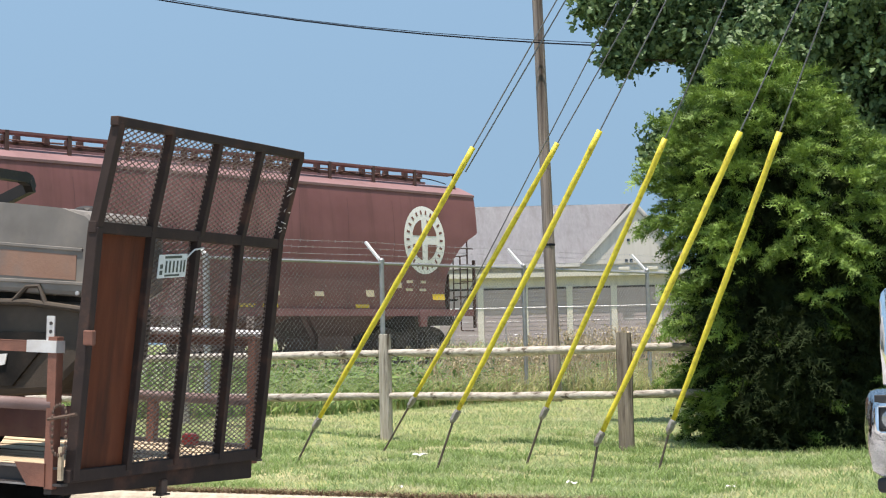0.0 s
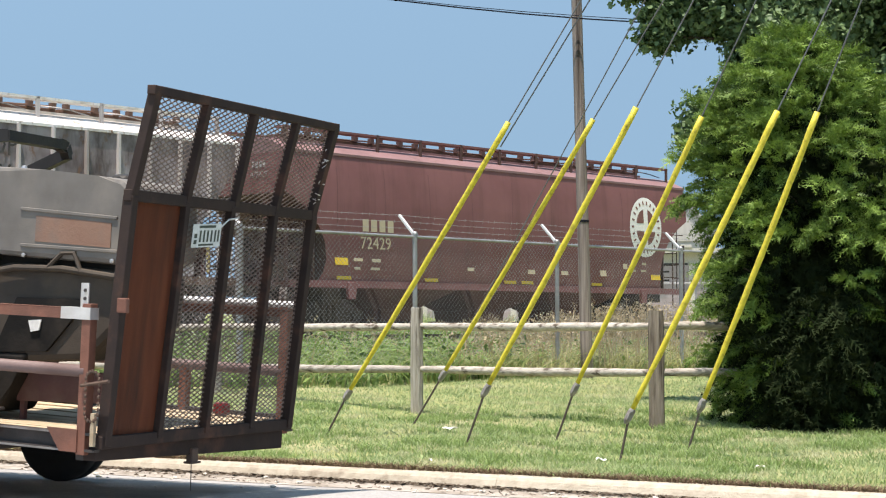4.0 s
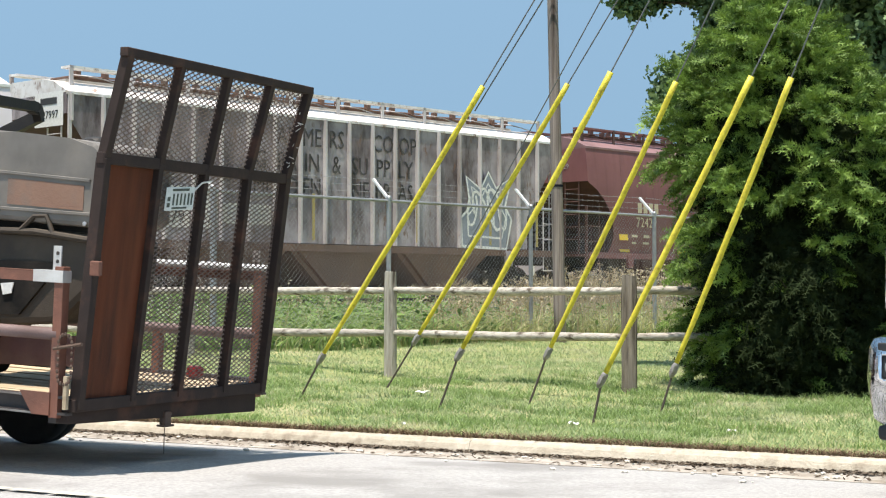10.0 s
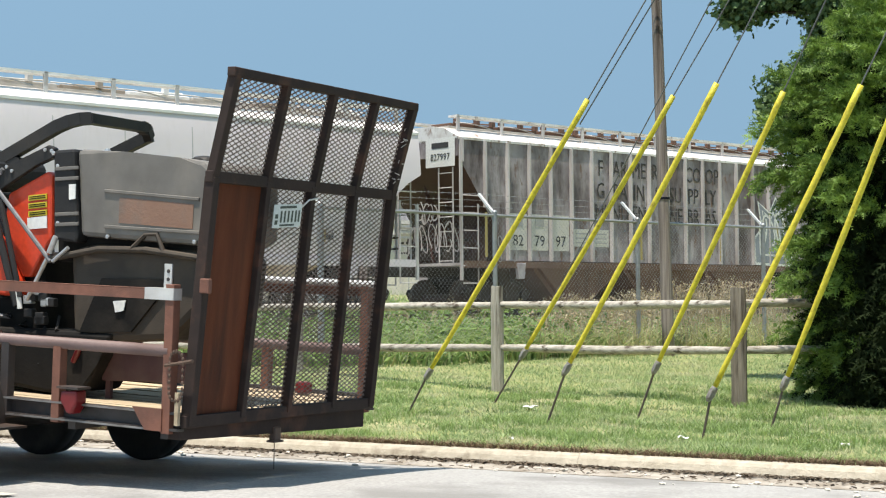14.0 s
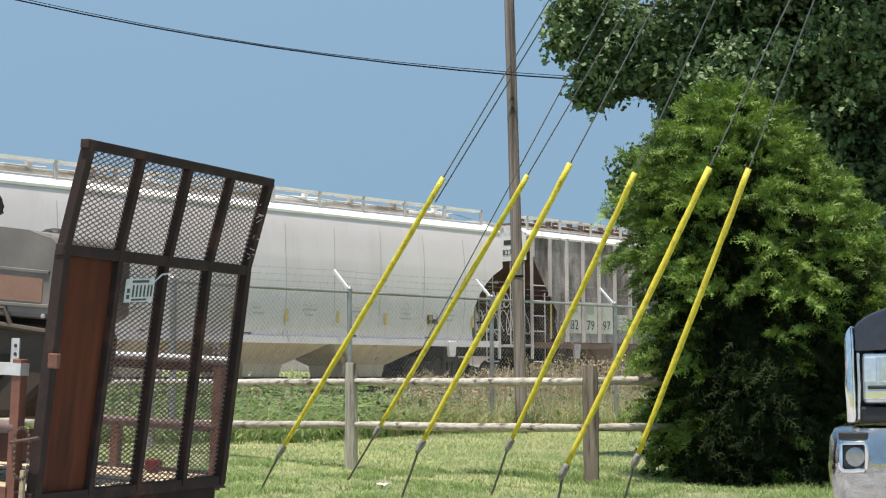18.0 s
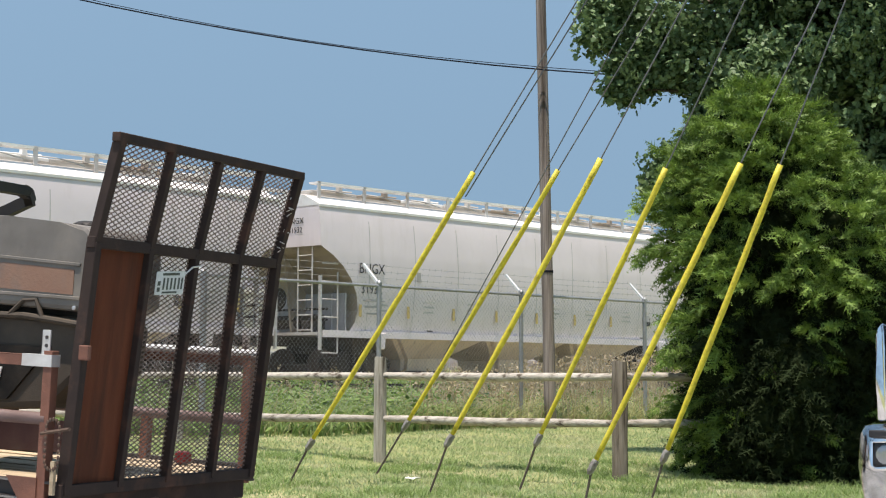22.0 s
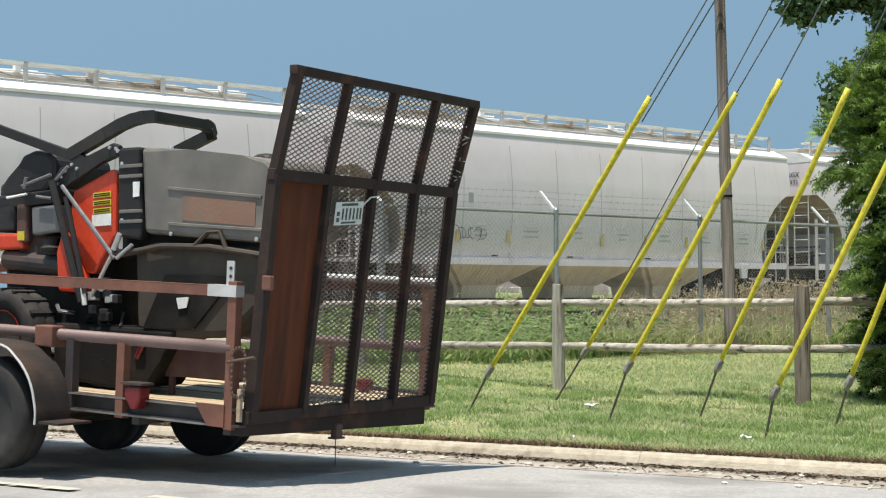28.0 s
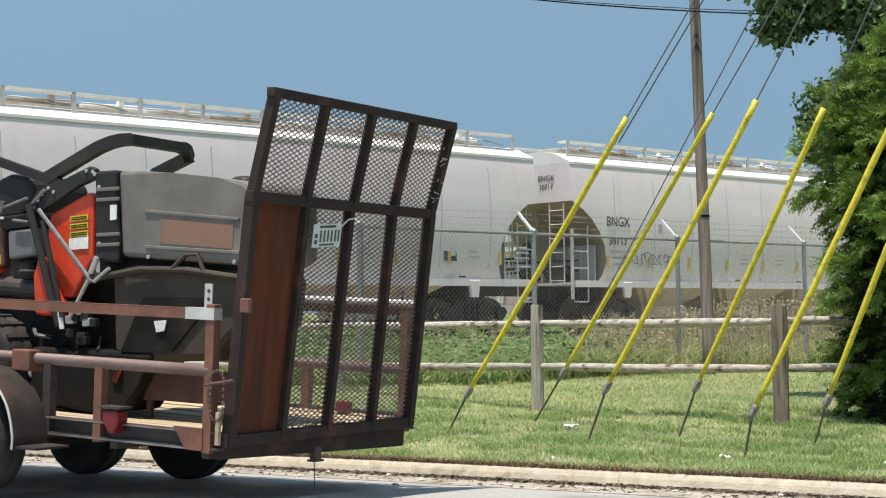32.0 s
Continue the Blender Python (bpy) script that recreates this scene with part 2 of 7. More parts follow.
# ---- building helpers ----
def mesh_ob(name, verts, faces, material, parent=None, smooth=False):
    me = bpy.data.meshes.new(name)
    used = sorted({i for f in faces for i in f})
    if len(used) < len(verts):
        at = {i: k for k, i in enumerate(used)}
        verts, faces = [verts[i] for i in used], [[at[i] for i in f] for f in faces]
    me.from_pydata([tuple(v) for v in verts], [], [tuple(f) for f in faces])
    me.materials.append(M[material])
    if smooth:
        me.shade_smooth()
    ob = new(name, me)
    if parent:
        ob.parent = parent
    return ob


def part(name, bm, material, parent, label="", smooth=False):
    """Links a bmesh as one mesh object under a thing or a part."""
    me = bpy.data.meshes.new(name)
    bmesh.ops.recalc_face_normals(bm, faces=bm.faces)
    bm.to_mesh(me)
    bm.free()
    me.materials.append(M[material])
    if smooth:
        me.shade_smooth()
    ob = new(name, me)
    if parent:
        ob.parent = parent
    if label:
        tagged(ob, label)
    return ob


def shared(name, ob, loc=(0, 0, 0), rot=(0, 0, 0), parent=None, scale=(1, 1, 1)):
    """One more object on the mesh of ob."""
    o = new(name, ob.data)
    o.parent = parent if parent else ob.parent
    o.matrix_basis = Matrix.LocRotScale(loc, Euler([radians(a) for a in rot]), scale)
    return o


def thing(name, m, label, category, group="", kind=""):
    ob = new(name)
    ob.empty_display_size = 0.2
    ob.matrix_basis = m
    return tagged(ob, label, category, group, kind)


def box(bm, lo, hi, bevel=0.0):
    vs = [bm.verts.new((x, y, z)) for x in (lo[0], hi[0]) for y in (lo[1], hi[1]) for z in (lo[2], hi[2])]
    fs = [bm.faces.new([vs[i] for i in f]) for f in ((0, 1, 3, 2), (4, 6, 7, 5), (0, 4, 5, 1), (2, 3, 7, 6), (0, 2, 6, 4), (1, 5, 7, 3))]
    if bevel:
        es = list({e for f in fs for e in f.edges})
        bmesh.ops.bevel(bm, geom=es, offset=bevel, segments=2, affect="EDGES", profile=0.5)
    return bm


def frame_of(a, b):
    a, b = Vector(a), Vector(b)
    d = (b - a).normalized()
    up = Vector((0, 0, 1)) if abs(d.z) < 0.965 else Vector((1, 0, 0))
    s = d.cross(up).normalized()
    return a, b, s, s.cross(d).normalized()


def tube(bm, a, b, r, r2=None, n=8, caps=True):
    """A round bar from a to b."""
    r2 = r if r2 is None else r2
    a, b, s, u = frame_of(a, b)
    rings = []
    for c, rr in ((a, r), (b, r2)):
        rings.append([bm.verts.new(c + s * rr * math.cos(2 * math.pi * i / n) + u * rr * math.sin(2 * math.pi * i / n)) for i in range(n)])
    for i in range(n):
        bm.faces.new((rings[0][i], rings[0][(i + 1) % n], rings[1][(i + 1) % n], rings[1][i]))
    if caps:
        bm.faces.new(rings[0][::-1])
        bm.faces.new(rings[1])
    return bm


def path_tube(bm, pts, r, n=6):
    """A round bar along a line of points."""
    prev = None
    for i, p in enumerate(pts):
        q0, q1 = pts[max(0, i - 1)], pts[min(len(pts) - 1, i + 1)]
        _, _, s, u = frame_of(q0, q1)
        rr = r(i / (len(pts) - 1)) if callable(r) else r
        ring = [bm.verts.new(Vector(p) + s * rr * math.cos(2 * math.pi * k / n) + u * rr * math.sin(2 * math.pi * k / n)) for k in range(n)]
        if prev:
            for k in range(n):
                bm.faces.new((prev[k], prev[(k + 1) % n], ring[(k + 1) % n], ring[k]))
        else:
            bm.faces.new(ring[::-1])
        prev = ring
    bm.faces.new(prev)
    return bm


def bar(bm, a, b, w, h, bevel=0.0):
    """A square bar from a to b, w across and h high."""
    a, b, s, u = frame_of(a, b)
    vs = []
    for c in (a, b):
        for i, j in ((-1, -1), (1, -1), (1, 1), (-1, 1)):
            vs.append(bm.verts.new(c + s * w / 2 * i + u * h / 2 * j))
    fs = [bm.faces.new([vs[k] for k in f]) for f in ((3, 2, 1, 0), (4, 5, 6, 7), (0, 1, 5, 4), (1, 2, 6, 5), (2, 3, 7, 6), (3, 0, 4, 7))]
    if bevel:
        bmesh.ops.bevel(bm, geom=list({e for f in fs for e in f.edges}), offset=bevel, segments=1, affect="EDGES")
    return bm


def prism(bm, outline, y0, y1, bevel=0.0):
    """An outline in x and z, pulled from y0 to y1."""
    a = [bm.verts.new((x, y0, z)) for x, z in outline]
    b = [bm.verts.new((x, y1, z)) for x, z in outline]
    n = len(outline)
    fs = [bm.faces.new(a), bm.faces.new(b[::-1])]
    for i in range(n):
        fs.append(bm.faces.new((a[(i + 1) % n], a[i], b[i], b[(i + 1) % n])))
    if bevel:
        bmesh.ops.bevel(bm, geom=list({e for f in fs for e in f.edges}), offset=bevel, segments=2, affect="EDGES", profile=0.5)
    return bm


def lathe(bm, profile, n=24, axis="y", centre=(0, 0, 0)):
    """A profile of (radius, height) turned about an axis."""
    rings = []
    for r, h in profile:
        ring = []
        for i in range(n):
            a = 2 * math.pi * i / n
            c, s = r * math.cos(a), r * math.sin(a)
            p = {"y": (c, h, s), "z": (c, s, h), "x": (h, c, s)}[axis]
            ring.append(bm.verts.new(Vector(centre) + Vector(p)))
        rings.append(ring)
    for a, b in zip(rings, rings[1:]):
        for i in range(n):
            bm.faces.new((a[i], a[(i + 1) % n], b[(i + 1) % n], b[i]))
    bm.faces.new(rings[0][::-1])
    bm.faces.new(rings[-1])
    return bm


def lettering(text, size, material, parent, m, depth=0.002, squeeze=1.0):
    """Painted words: a thin mesh of the built-in font."""
    cu = bpy.data.curves.new("lettering", "FONT")
    cu.body = text
    cu.size = size
    cu.extrude = depth
    cu.align_x = "CENTER"
    cu.align_y = "CENTER"
    cu.resolution_u = 2
    tmp = new("lettering_source", cu)
    me = bpy.data.meshes.new_from_object(tmp)
    bpy.data.objects.remove(tmp)
    bpy.data.curves.remove(cu)
    me.materials.clear()
    me.materials.append(M[material])
    ob = new("lettering", me)
    ob.parent = parent
    ob.matrix_basis = m @ Matrix.Diagonal((squeeze, 1, 1, 1))
    return ob


def blades(name, roots, height, width, bend, material, label, category, seed=1, segs=2):
    """Many grass blades in one mesh: tapered, bent strips standing on their roots."""
    rng = np.random.RandomState(seed)
    n = len(roots)
    ang = rng.uniform(0, 2 * np.pi, n)
    h = height * rng.uniform(0.5, 1.25, n)
    w = width * rng.uniform(0.7, 1.3, n)
    lean = rng.uniform(0, 2 * np.pi, n)
    b = bend * rng.uniform(0.2, 1.2, n) * h
    sidev = np.stack([np.cos(ang), np.sin(ang), np.zeros(n)], 1)
    out = np.stack([np.cos(lean), np.sin(lean), np.zeros(n)], 1)
    rows = []
    for k in range(segs + 1):
        f = k / segs
        c = roots + out * (b * f * f)[:, None] + np.stack([np.zeros(n), np.zeros(n), h * (f - 0.18 * bend * f * f)], 1)
        ww = (w * (1 - f * 0.85))[:, None]
        rows += [c - sidev * ww / 2, c + sidev * ww / 2]
    k = 2 * (segs + 1)
    v = np.stack(rows, 1).reshape(-1, 3)
    base = (np.arange(n) * k)[:, None]
    fs = np.concatenate([base + np.array([2 * i, 2 * i + 1, 2 * i + 3, 2 * i + 2]) for i in range(segs)], 1).reshape(-1, 4)
    me = bpy.data.meshes.new(name)
    me.from_pydata(v.tolist(), [], fs.tolist())
    me.materials.append(M[material])
    return tagged(new(name, me), label, category, kind="stuff")


# ---- lie of the land ----
def kerb_coords(x, y):
    """Along the kerb (to the right) and across it (away from the road), from the kerb's face."""
    a = radians(KERB_TURN)
    return x * math.cos(a) + (y - 11.72) * math.sin(a), -x * math.sin(a) + (y - 11.72) * math.cos(a)


def track_coords(x, y):
    """Along the railway and across it, from the near side of the cars."""
    a = radians(TRACK_TURN)
    dx, dy = x - TRACK_NEAR[0], y - TRACK_NEAR[1]
    return dx * math.cos(a) + dy * math.sin(a), -dx * math.sin(a) + dy * math.cos(a)


def track_point(s, d, z=0.0):
    a = radians(TRACK_TURN)
    return Vector((TRACK_NEAR[0] + s * math.cos(a) - d * math.sin(a), TRACK_NEAR[1] + s * math.sin(a) + d * math.cos(a), z))


def ramp(v, a, b):
    t = min(1.0, max(0.0, (v - a) / (b - a)))
    return t * t * (3 - 2 * t)


def land(x, y):
    _, p = kerb_coords(x, y)
    _, d = track_coords(x, y)
    if p < 0.66:
        return -0.12
    z = 0.088 + 0.147 * ramp(p, 0.6, 6.0)
    z -= 0.12 * math.exp(-((x - 2.6) ** 2 + (y - 16.2) ** 2) / 6.0)
    z += 0.20 * ramp(d, -15.5, -11.0) + 0.22 * ramp(d, -8, -2.5) + 1.1 * ramp(d, 8, 28)
    z += 0.012 * math.sin(1.7 * x + 0.6 * y) + 0.010 * math.sin(0.9 * y - 2.3 * x)
    return z


def crown(p):
    """Rise of the road's cambered surface, p metres from the gutter."""
    return 0.12 * (1 - math.exp(min(p, 0.0) / 1.8))


# ---- ground, road, kerb ----
def build_ground():
    xs = sorted(set([-2500, -900, -300, -120, -60, -35] + [round(-24 + 0.5 * i, 3) for i in range(97)] + [30, 40, 60, 120, 300, 900, 2500]))
    ys = sorted(set([-400, -120, -40, -10] + [round(0 + 0.45 * i, 3) for i in range(130)] + [62, 70, 80, 95, 120, 170, 300, 700, 2500]))
    v = [(x, y, land(x, y) - (0.16 if kerb_coords(x, y)[1] < 1.3 else 0.0)) for y in ys for x in xs]
    nx = len(xs)
    f = [(j * nx + i, j * nx + i + 1, (j + 1) * nx + i + 1, (j + 1) * nx + i) for j in range(len(ys) - 1) for i in range(nx - 1)]
    tagged(mesh_ob("ground", v, f, "ground", smooth=True), "grassy ground with bare and dry patches", "ground", kind="structure")
    # verge: the lawn's edge, laid along the kerb
    c0, s0 = math.cos(radians(KERB_TURN)), math.sin(radians(KERB_TURN))
    us, ps = [-60 + 1.0 * i for i in range(121)], (0.657, 0.8, 1.0, 1.3, 1.7, 2.1)
    v = []
    for u in us:
        for p in ps:
            x, y = u * c0 - p * s0, 11.72 + u * s0 + p * c0
            v.append((x, y, land(x, y + 0.02) + (0.004 if p < 2 else -0.05)))
    k = len(ps)
    f = [(i * k + j, (i + 1) * k + j, (i + 1) * k + j + 1, i * k + j + 1) for i in range(120) for j in range(k - 1)]
    tagged(mesh_ob("verge", v, f, "ground", smooth=True), "grass verge behind the kerb", "ground", kind="structure")
    # road sheet
    c, s = math.cos(radians(KERB_TURN)), math.sin(radians(KERB_TURN))
    kp = lambda u, p, z: (u * c - p * s, 11.72 + u * s + p * c, z)
    n = 120
    ps = (-16, -9, -6, -4.5, -3.5, -2.8, -2.2, -1.7, -1.2, -0.8, -0.5, -0.25, -0.02)
    k = len(ps)
    v, f = [], []
    for i in range(n + 1):
        u = -300 + 600 * i / n
        for p in ps:
            v.append(kp(u, p, crown(p)))
    for i in range(n):
        for j in range(k - 1):
            f.append((i * k + j, (i + 1) * k + j, (i + 1) * k + j + 1, i * k + j + 1))
    tagged(mesh_ob("road", v, f, "asphalt"), "pale worn asphalt road with patches", "road", kind="structure")
    # kerb: cast stones end to end, gutter pan and rounded top
    kerb = thing("kerb", Matrix(), "pale tan concrete kerb with gutter along the road", "kerb", kind="structure")
    prof = [(0.5, -0.02), (0.508, 0.015), (0.53, 0.06), (0.552, 0.084), (0.585, 0.094), (0.66, 0.095), (0.672, 0.07), (0.672, -0.1), (0.5, -0.1)]
    pan = [(-0.015, 0.005), (0.25, -0.004), (0.496, 0.0), (0.496, -0.08), (-0.015, -0.08)]
    L = 4.6
    vs = [(x, p, z) for x in (0.002, L - 0.002) for p, z in prof]
    k = len(prof)
    fs = [tuple(range(k))[::-1], tuple(range(k, 2 * k))] + [(i, (i + 1) % k, k + (i + 1) % k, k + i) for i in range(k)]
    first = mesh_ob("kerb_stone", vs, fs, "concrete", kerb)
    pk = len(pan)
    gut = mesh_ob("gutter_slab", [(x, p, z) for x in (0.002, L - 0.002) for p, z in pan], [tuple(range(pk))[::-1], tuple(range(pk, 2 * pk))] + [(i, (i + 1) % pk, pk + (i + 1) % pk, pk + i) for i in range(pk)], "gutter", kerb)
    gut.matrix_basis = pose(*kp(-18.6, 0, 0), 0, 0, KERB_TURN)
    a0 = kp(-18.6, 0, 0)
    first.matrix_basis = pose(*a0, 0, 0, KERB_TURN)
    for i in range(1, 9):
        shared("gutter_slab", gut, kp(-18.6 + L * i, 0, 0), (0, 0, KERB_TURN), kerb)
        shared("kerb_stone", first, kp(-18.6 + L * i, 0, 0.002 * math.sin(i * 2.1)), (0, 0, KERB_TURN), kerb)
    # crumbs of pale grit along the gutter
    rng = random.Random(4)
    bm = bmesh.new()
    for i in range(260):
        u = rng.uniform(-9, 6)
        p = 0.42 - abs(rng.gauss(0, 0.40))
        x, y, _ = kp(u, p, 0)
        r = rng.choice((0.006, 0.008, 0.008, 0.011, 0.011, 0.015, 0.022))
        bmesh.ops.create_icosphere(bm, subdivisions=1, radius=r, matrix=Matrix.Translation((x, y, r * 0.4 + crown(p))) @ pose(0, 0, 0, 0, 0, rng.uniform(0, 180)) @ Matrix.Diagonal((1.5, 0.9, 0.5, 1)))
    tagged(part("gutter_grit", bm, "debris", None), "pale gravel crumbs and litter along the gutter", "gravel", kind="stuff")
    # a worn yellow line
    v, f = [], []
    rr = random.Random(77)
    for i in range(60):
        u = -9 + 0.30 * i
        w = 0.05 * rr.uniform(0.6, 1.1)
        v += [kp(u, -3.55 - w, 0.118), kp(u + 0.27, -3.55 - w, 0.118), kp(u + 0.27, -3.55 + w, 0.118), kp(u, -3.55 + w, 0.118)]
        if rr.random() < 0.8:
            f.append((4 * i, 4 * i + 1, 4 * i + 2, 4 * i + 3))
    tagged(mesh_ob("road_marking", v, f, "road_yellow"), "faint worn yellow line on the road", "road marking", kind="structure")
    # brown leaf litter along the foot of the kerb, darkened to carry its shadow
    rr = np.random.RandomState(71)
    n = 9000
    u, p = rr.uniform(-11, 7, n), 0.495 - np.abs(rr.normal(0, 0.05, n))
    far = rr.uniform(size=n) < 0.15
    p[far] = rr.uniform(0.0, 0.48, far.sum())
    c3 = np.stack([u * c - p * s, 11.72 + u * s + p * c, 0.004 + rr.uniform(0, 0.016, n)], 1)
    e1 = rr.normal(0, 1, (n, 3)) * np.array([0.012, 0.012, 0.004])
    e2 = rr.normal(0, 1, (n, 3)) * np.array([0.012, 0.012, 0.004])
    V = np.stack([c3 - e1, c3 - e2, c3 + e1, c3 + e2], 1).reshape(-1, 3)
    me = bpy.data.meshes.new("gutter_litter")
    me.from_pydata(V.tolist(), [], np.arange(4 * n).reshape(n, 4).tolist())
    me.materials.append(M["litter_and_shade"])
    tagged(new("gutter_litter", me), "brown leaves and dirt darkened for shadow along the kerb", "litter", kind="stuff")
    # dry thatch along the lawn's edge
    rng2 = np.random.RandomState(9)
    pts = []
    for i in range(16000):
        u, p = rng2.uniform(-12, 7), 0.62 + abs(rng2.normal(0, 0.085))
        x, y, _ = kp(u, p, 0)
        pts.append((x, y, 0.086))
    blades("edge_thatch", np.array(pts), 0.068, 0.010, 1.6, "thatch", "brown dead grass fringe along the kerb", "grass", 5)


build_ground()


# ---- railway ----
def build_track():
    a = TRACK_TURN
    o = track_point(0, 1.6)
    # ballast bed
    prof = [(-3.4, 0.40), (-2.0, 0.80), (-1.6, 0.85), (1.6, 0.85), (2.0, 0.8), (3.6, 0.45)]
    v, f = [], []
    n = 90
    rng = random.Random(2)
    for i in range(n + 1):
        s = -90 + 190 * i / n
        for d, z in prof:
            v.append((s, d + rng.uniform(-0.06, 0.06), z + rng.uniform(-0.03, 0.03)))
    k = len(prof)
    for i in range(n):
        for j in range(k - 1):
            f.append((i * k + j, (i + 1) * k + j, (i + 1) * k + j + 1, i * k + j + 1))
    bed = mesh_ob("ballast", v, f, "ballast")
    bed.matrix_basis = pose(o.x, o.y, 0, 0, 0, a)
    tagged(bed, "grey-brown stone ballast bank under the rails", "ballast", kind="structure")
    track = thing("railway_track", pose(o.x, o.y, RAIL_Z - 1.2, 0, 0, a), "steel rails on dark timber sleepers", "railway track", kind="structure")
    for d in (-0.7525, 0.7525):
        pr = [(-0.07, 1.04), (0.07, 1.04), (0.07, 1.055), (0.012, 1.07), (0.012, 1.16), (0.036, 1.168), (0.036, 1.2), (-0.036, 1.2), (-0.036, 1.168), (-0.012, 1.16), (-0.012, 1.07), (-0.07, 1.055)]
        vs = [(x, d + y, z) for x in (-90, 100) for y, z in pr]
        m = len(pr)
        fs = [tuple(range(m)), tuple(range(m, 2 * m))[::-1]] + [(i, i + m, (i + 1) % m + m, (i + 1) % m) for i in range(m)]
        mesh_ob("rail", vs, fs, "rail_steel", track)
    bm = bmesh.new()
    box(bm, (-0.11, -1.3, 0.92), (0.11, 1.3, 1.06))
    tie = part("sleeper", bm, "tie_wood", track)
    tie.location = (-24, 0, 0)
    for i in range(1, 100):
        shared("sleeper", tie, (-24 + 0.55 * i, 0, 0), (0, 0, 0), track)


M["rail_steel"] = surface("rail_steel", (0.10, 0.07, 0.055), (0.15, 0.11, 0.09), None, scale=8, rough=0.7, metal=0.4)
M["tie_wood"] = surface("creosoted_sleeper", (0.06, 0.05, 0.042), (0.11, 0.095, 0.08), None, scale=6, rough=0.95, vary=0.25)
build_track()


# ---- timber fence ----
def build_wood_fence():
    fence = thing("post_and_rail_fence", Matrix(), "weathered grey timber post-and-rail fence on the lawn", "fence")
    posts = [(-5.85, 21.62), (-3.36, 20.15), (-0.79, 18.64), (1.79, 17.15), (3.9, 17.95)]
    tops = [1.46, 1.45, 1.43, 1.375, 1.36]
    for (x, y), zt in zip(posts, tops):
        zb = land(x, y) - 0.3
        bm = bmesh.new()
        rng = random.Random(int(x * 100))
        n = 10
        prev = None
        rings = []
        for i in range(7):
            z = zb + (zt - zb) * i / 6
            ring = []
            for kk in range(n):
                aa = 2 * math.pi * kk / n
                r = 0.078 + 0.006 * math.sin(aa * 2 + x) + rng.uniform(-0.003, 0.003)
                if i == 6:
                    r *= 0.9
                ring.append(bm.verts.new((x + r * math.cos(aa), y + r * math.sin(aa), z + (rng.uniform(-0.012, 0.012) if i == 6 else 0))))
            rings.append(ring)
        for r0, r1 in zip(rings, rings[1:]):
            for kk in range(n):
                bm.faces.new((r0[kk], r0[(kk + 1) % n], r1[(kk + 1) % n], r1[kk]))
        bm.faces.new(rings[-1])
        part("post", bm, "post_wood" if x < 1.5 else "post_wood_dark", fence)
    for i in range(len(posts) - 1):
        (x0, y0), (x1, y1) = posts[i], posts[i + 1]
        for zc, off in ((1.215, 0.0), (0.725, 0.0)):
            rng = random.Random(i * 7 + int(zc * 10))
            z0 = zc + 0.005
            z1 = zc + 0.01 * math.sin(i * 3)
            pts = []
            for k in range(9):
                f = -0.02 + 1.04 * k / 8
                sag = -0.012 * math.sin(math.pi * f) + rng.uniform(-0.004, 0.004)
                pts.append((x0 + (x1 - x0) * f, y0 + (y1 - y0) * f, z0 + (z1 - z0) * f + sag))
            bm = bmesh.new()
            path_tube(bm, pts, lambda f: 0.034 + 0.014 * math.sin(math.pi * min(1, max(0, f))) ** 0.4, 9)
            part("rail", bm, "grey_wood", fence, smooth=True)


build_wood_fence()


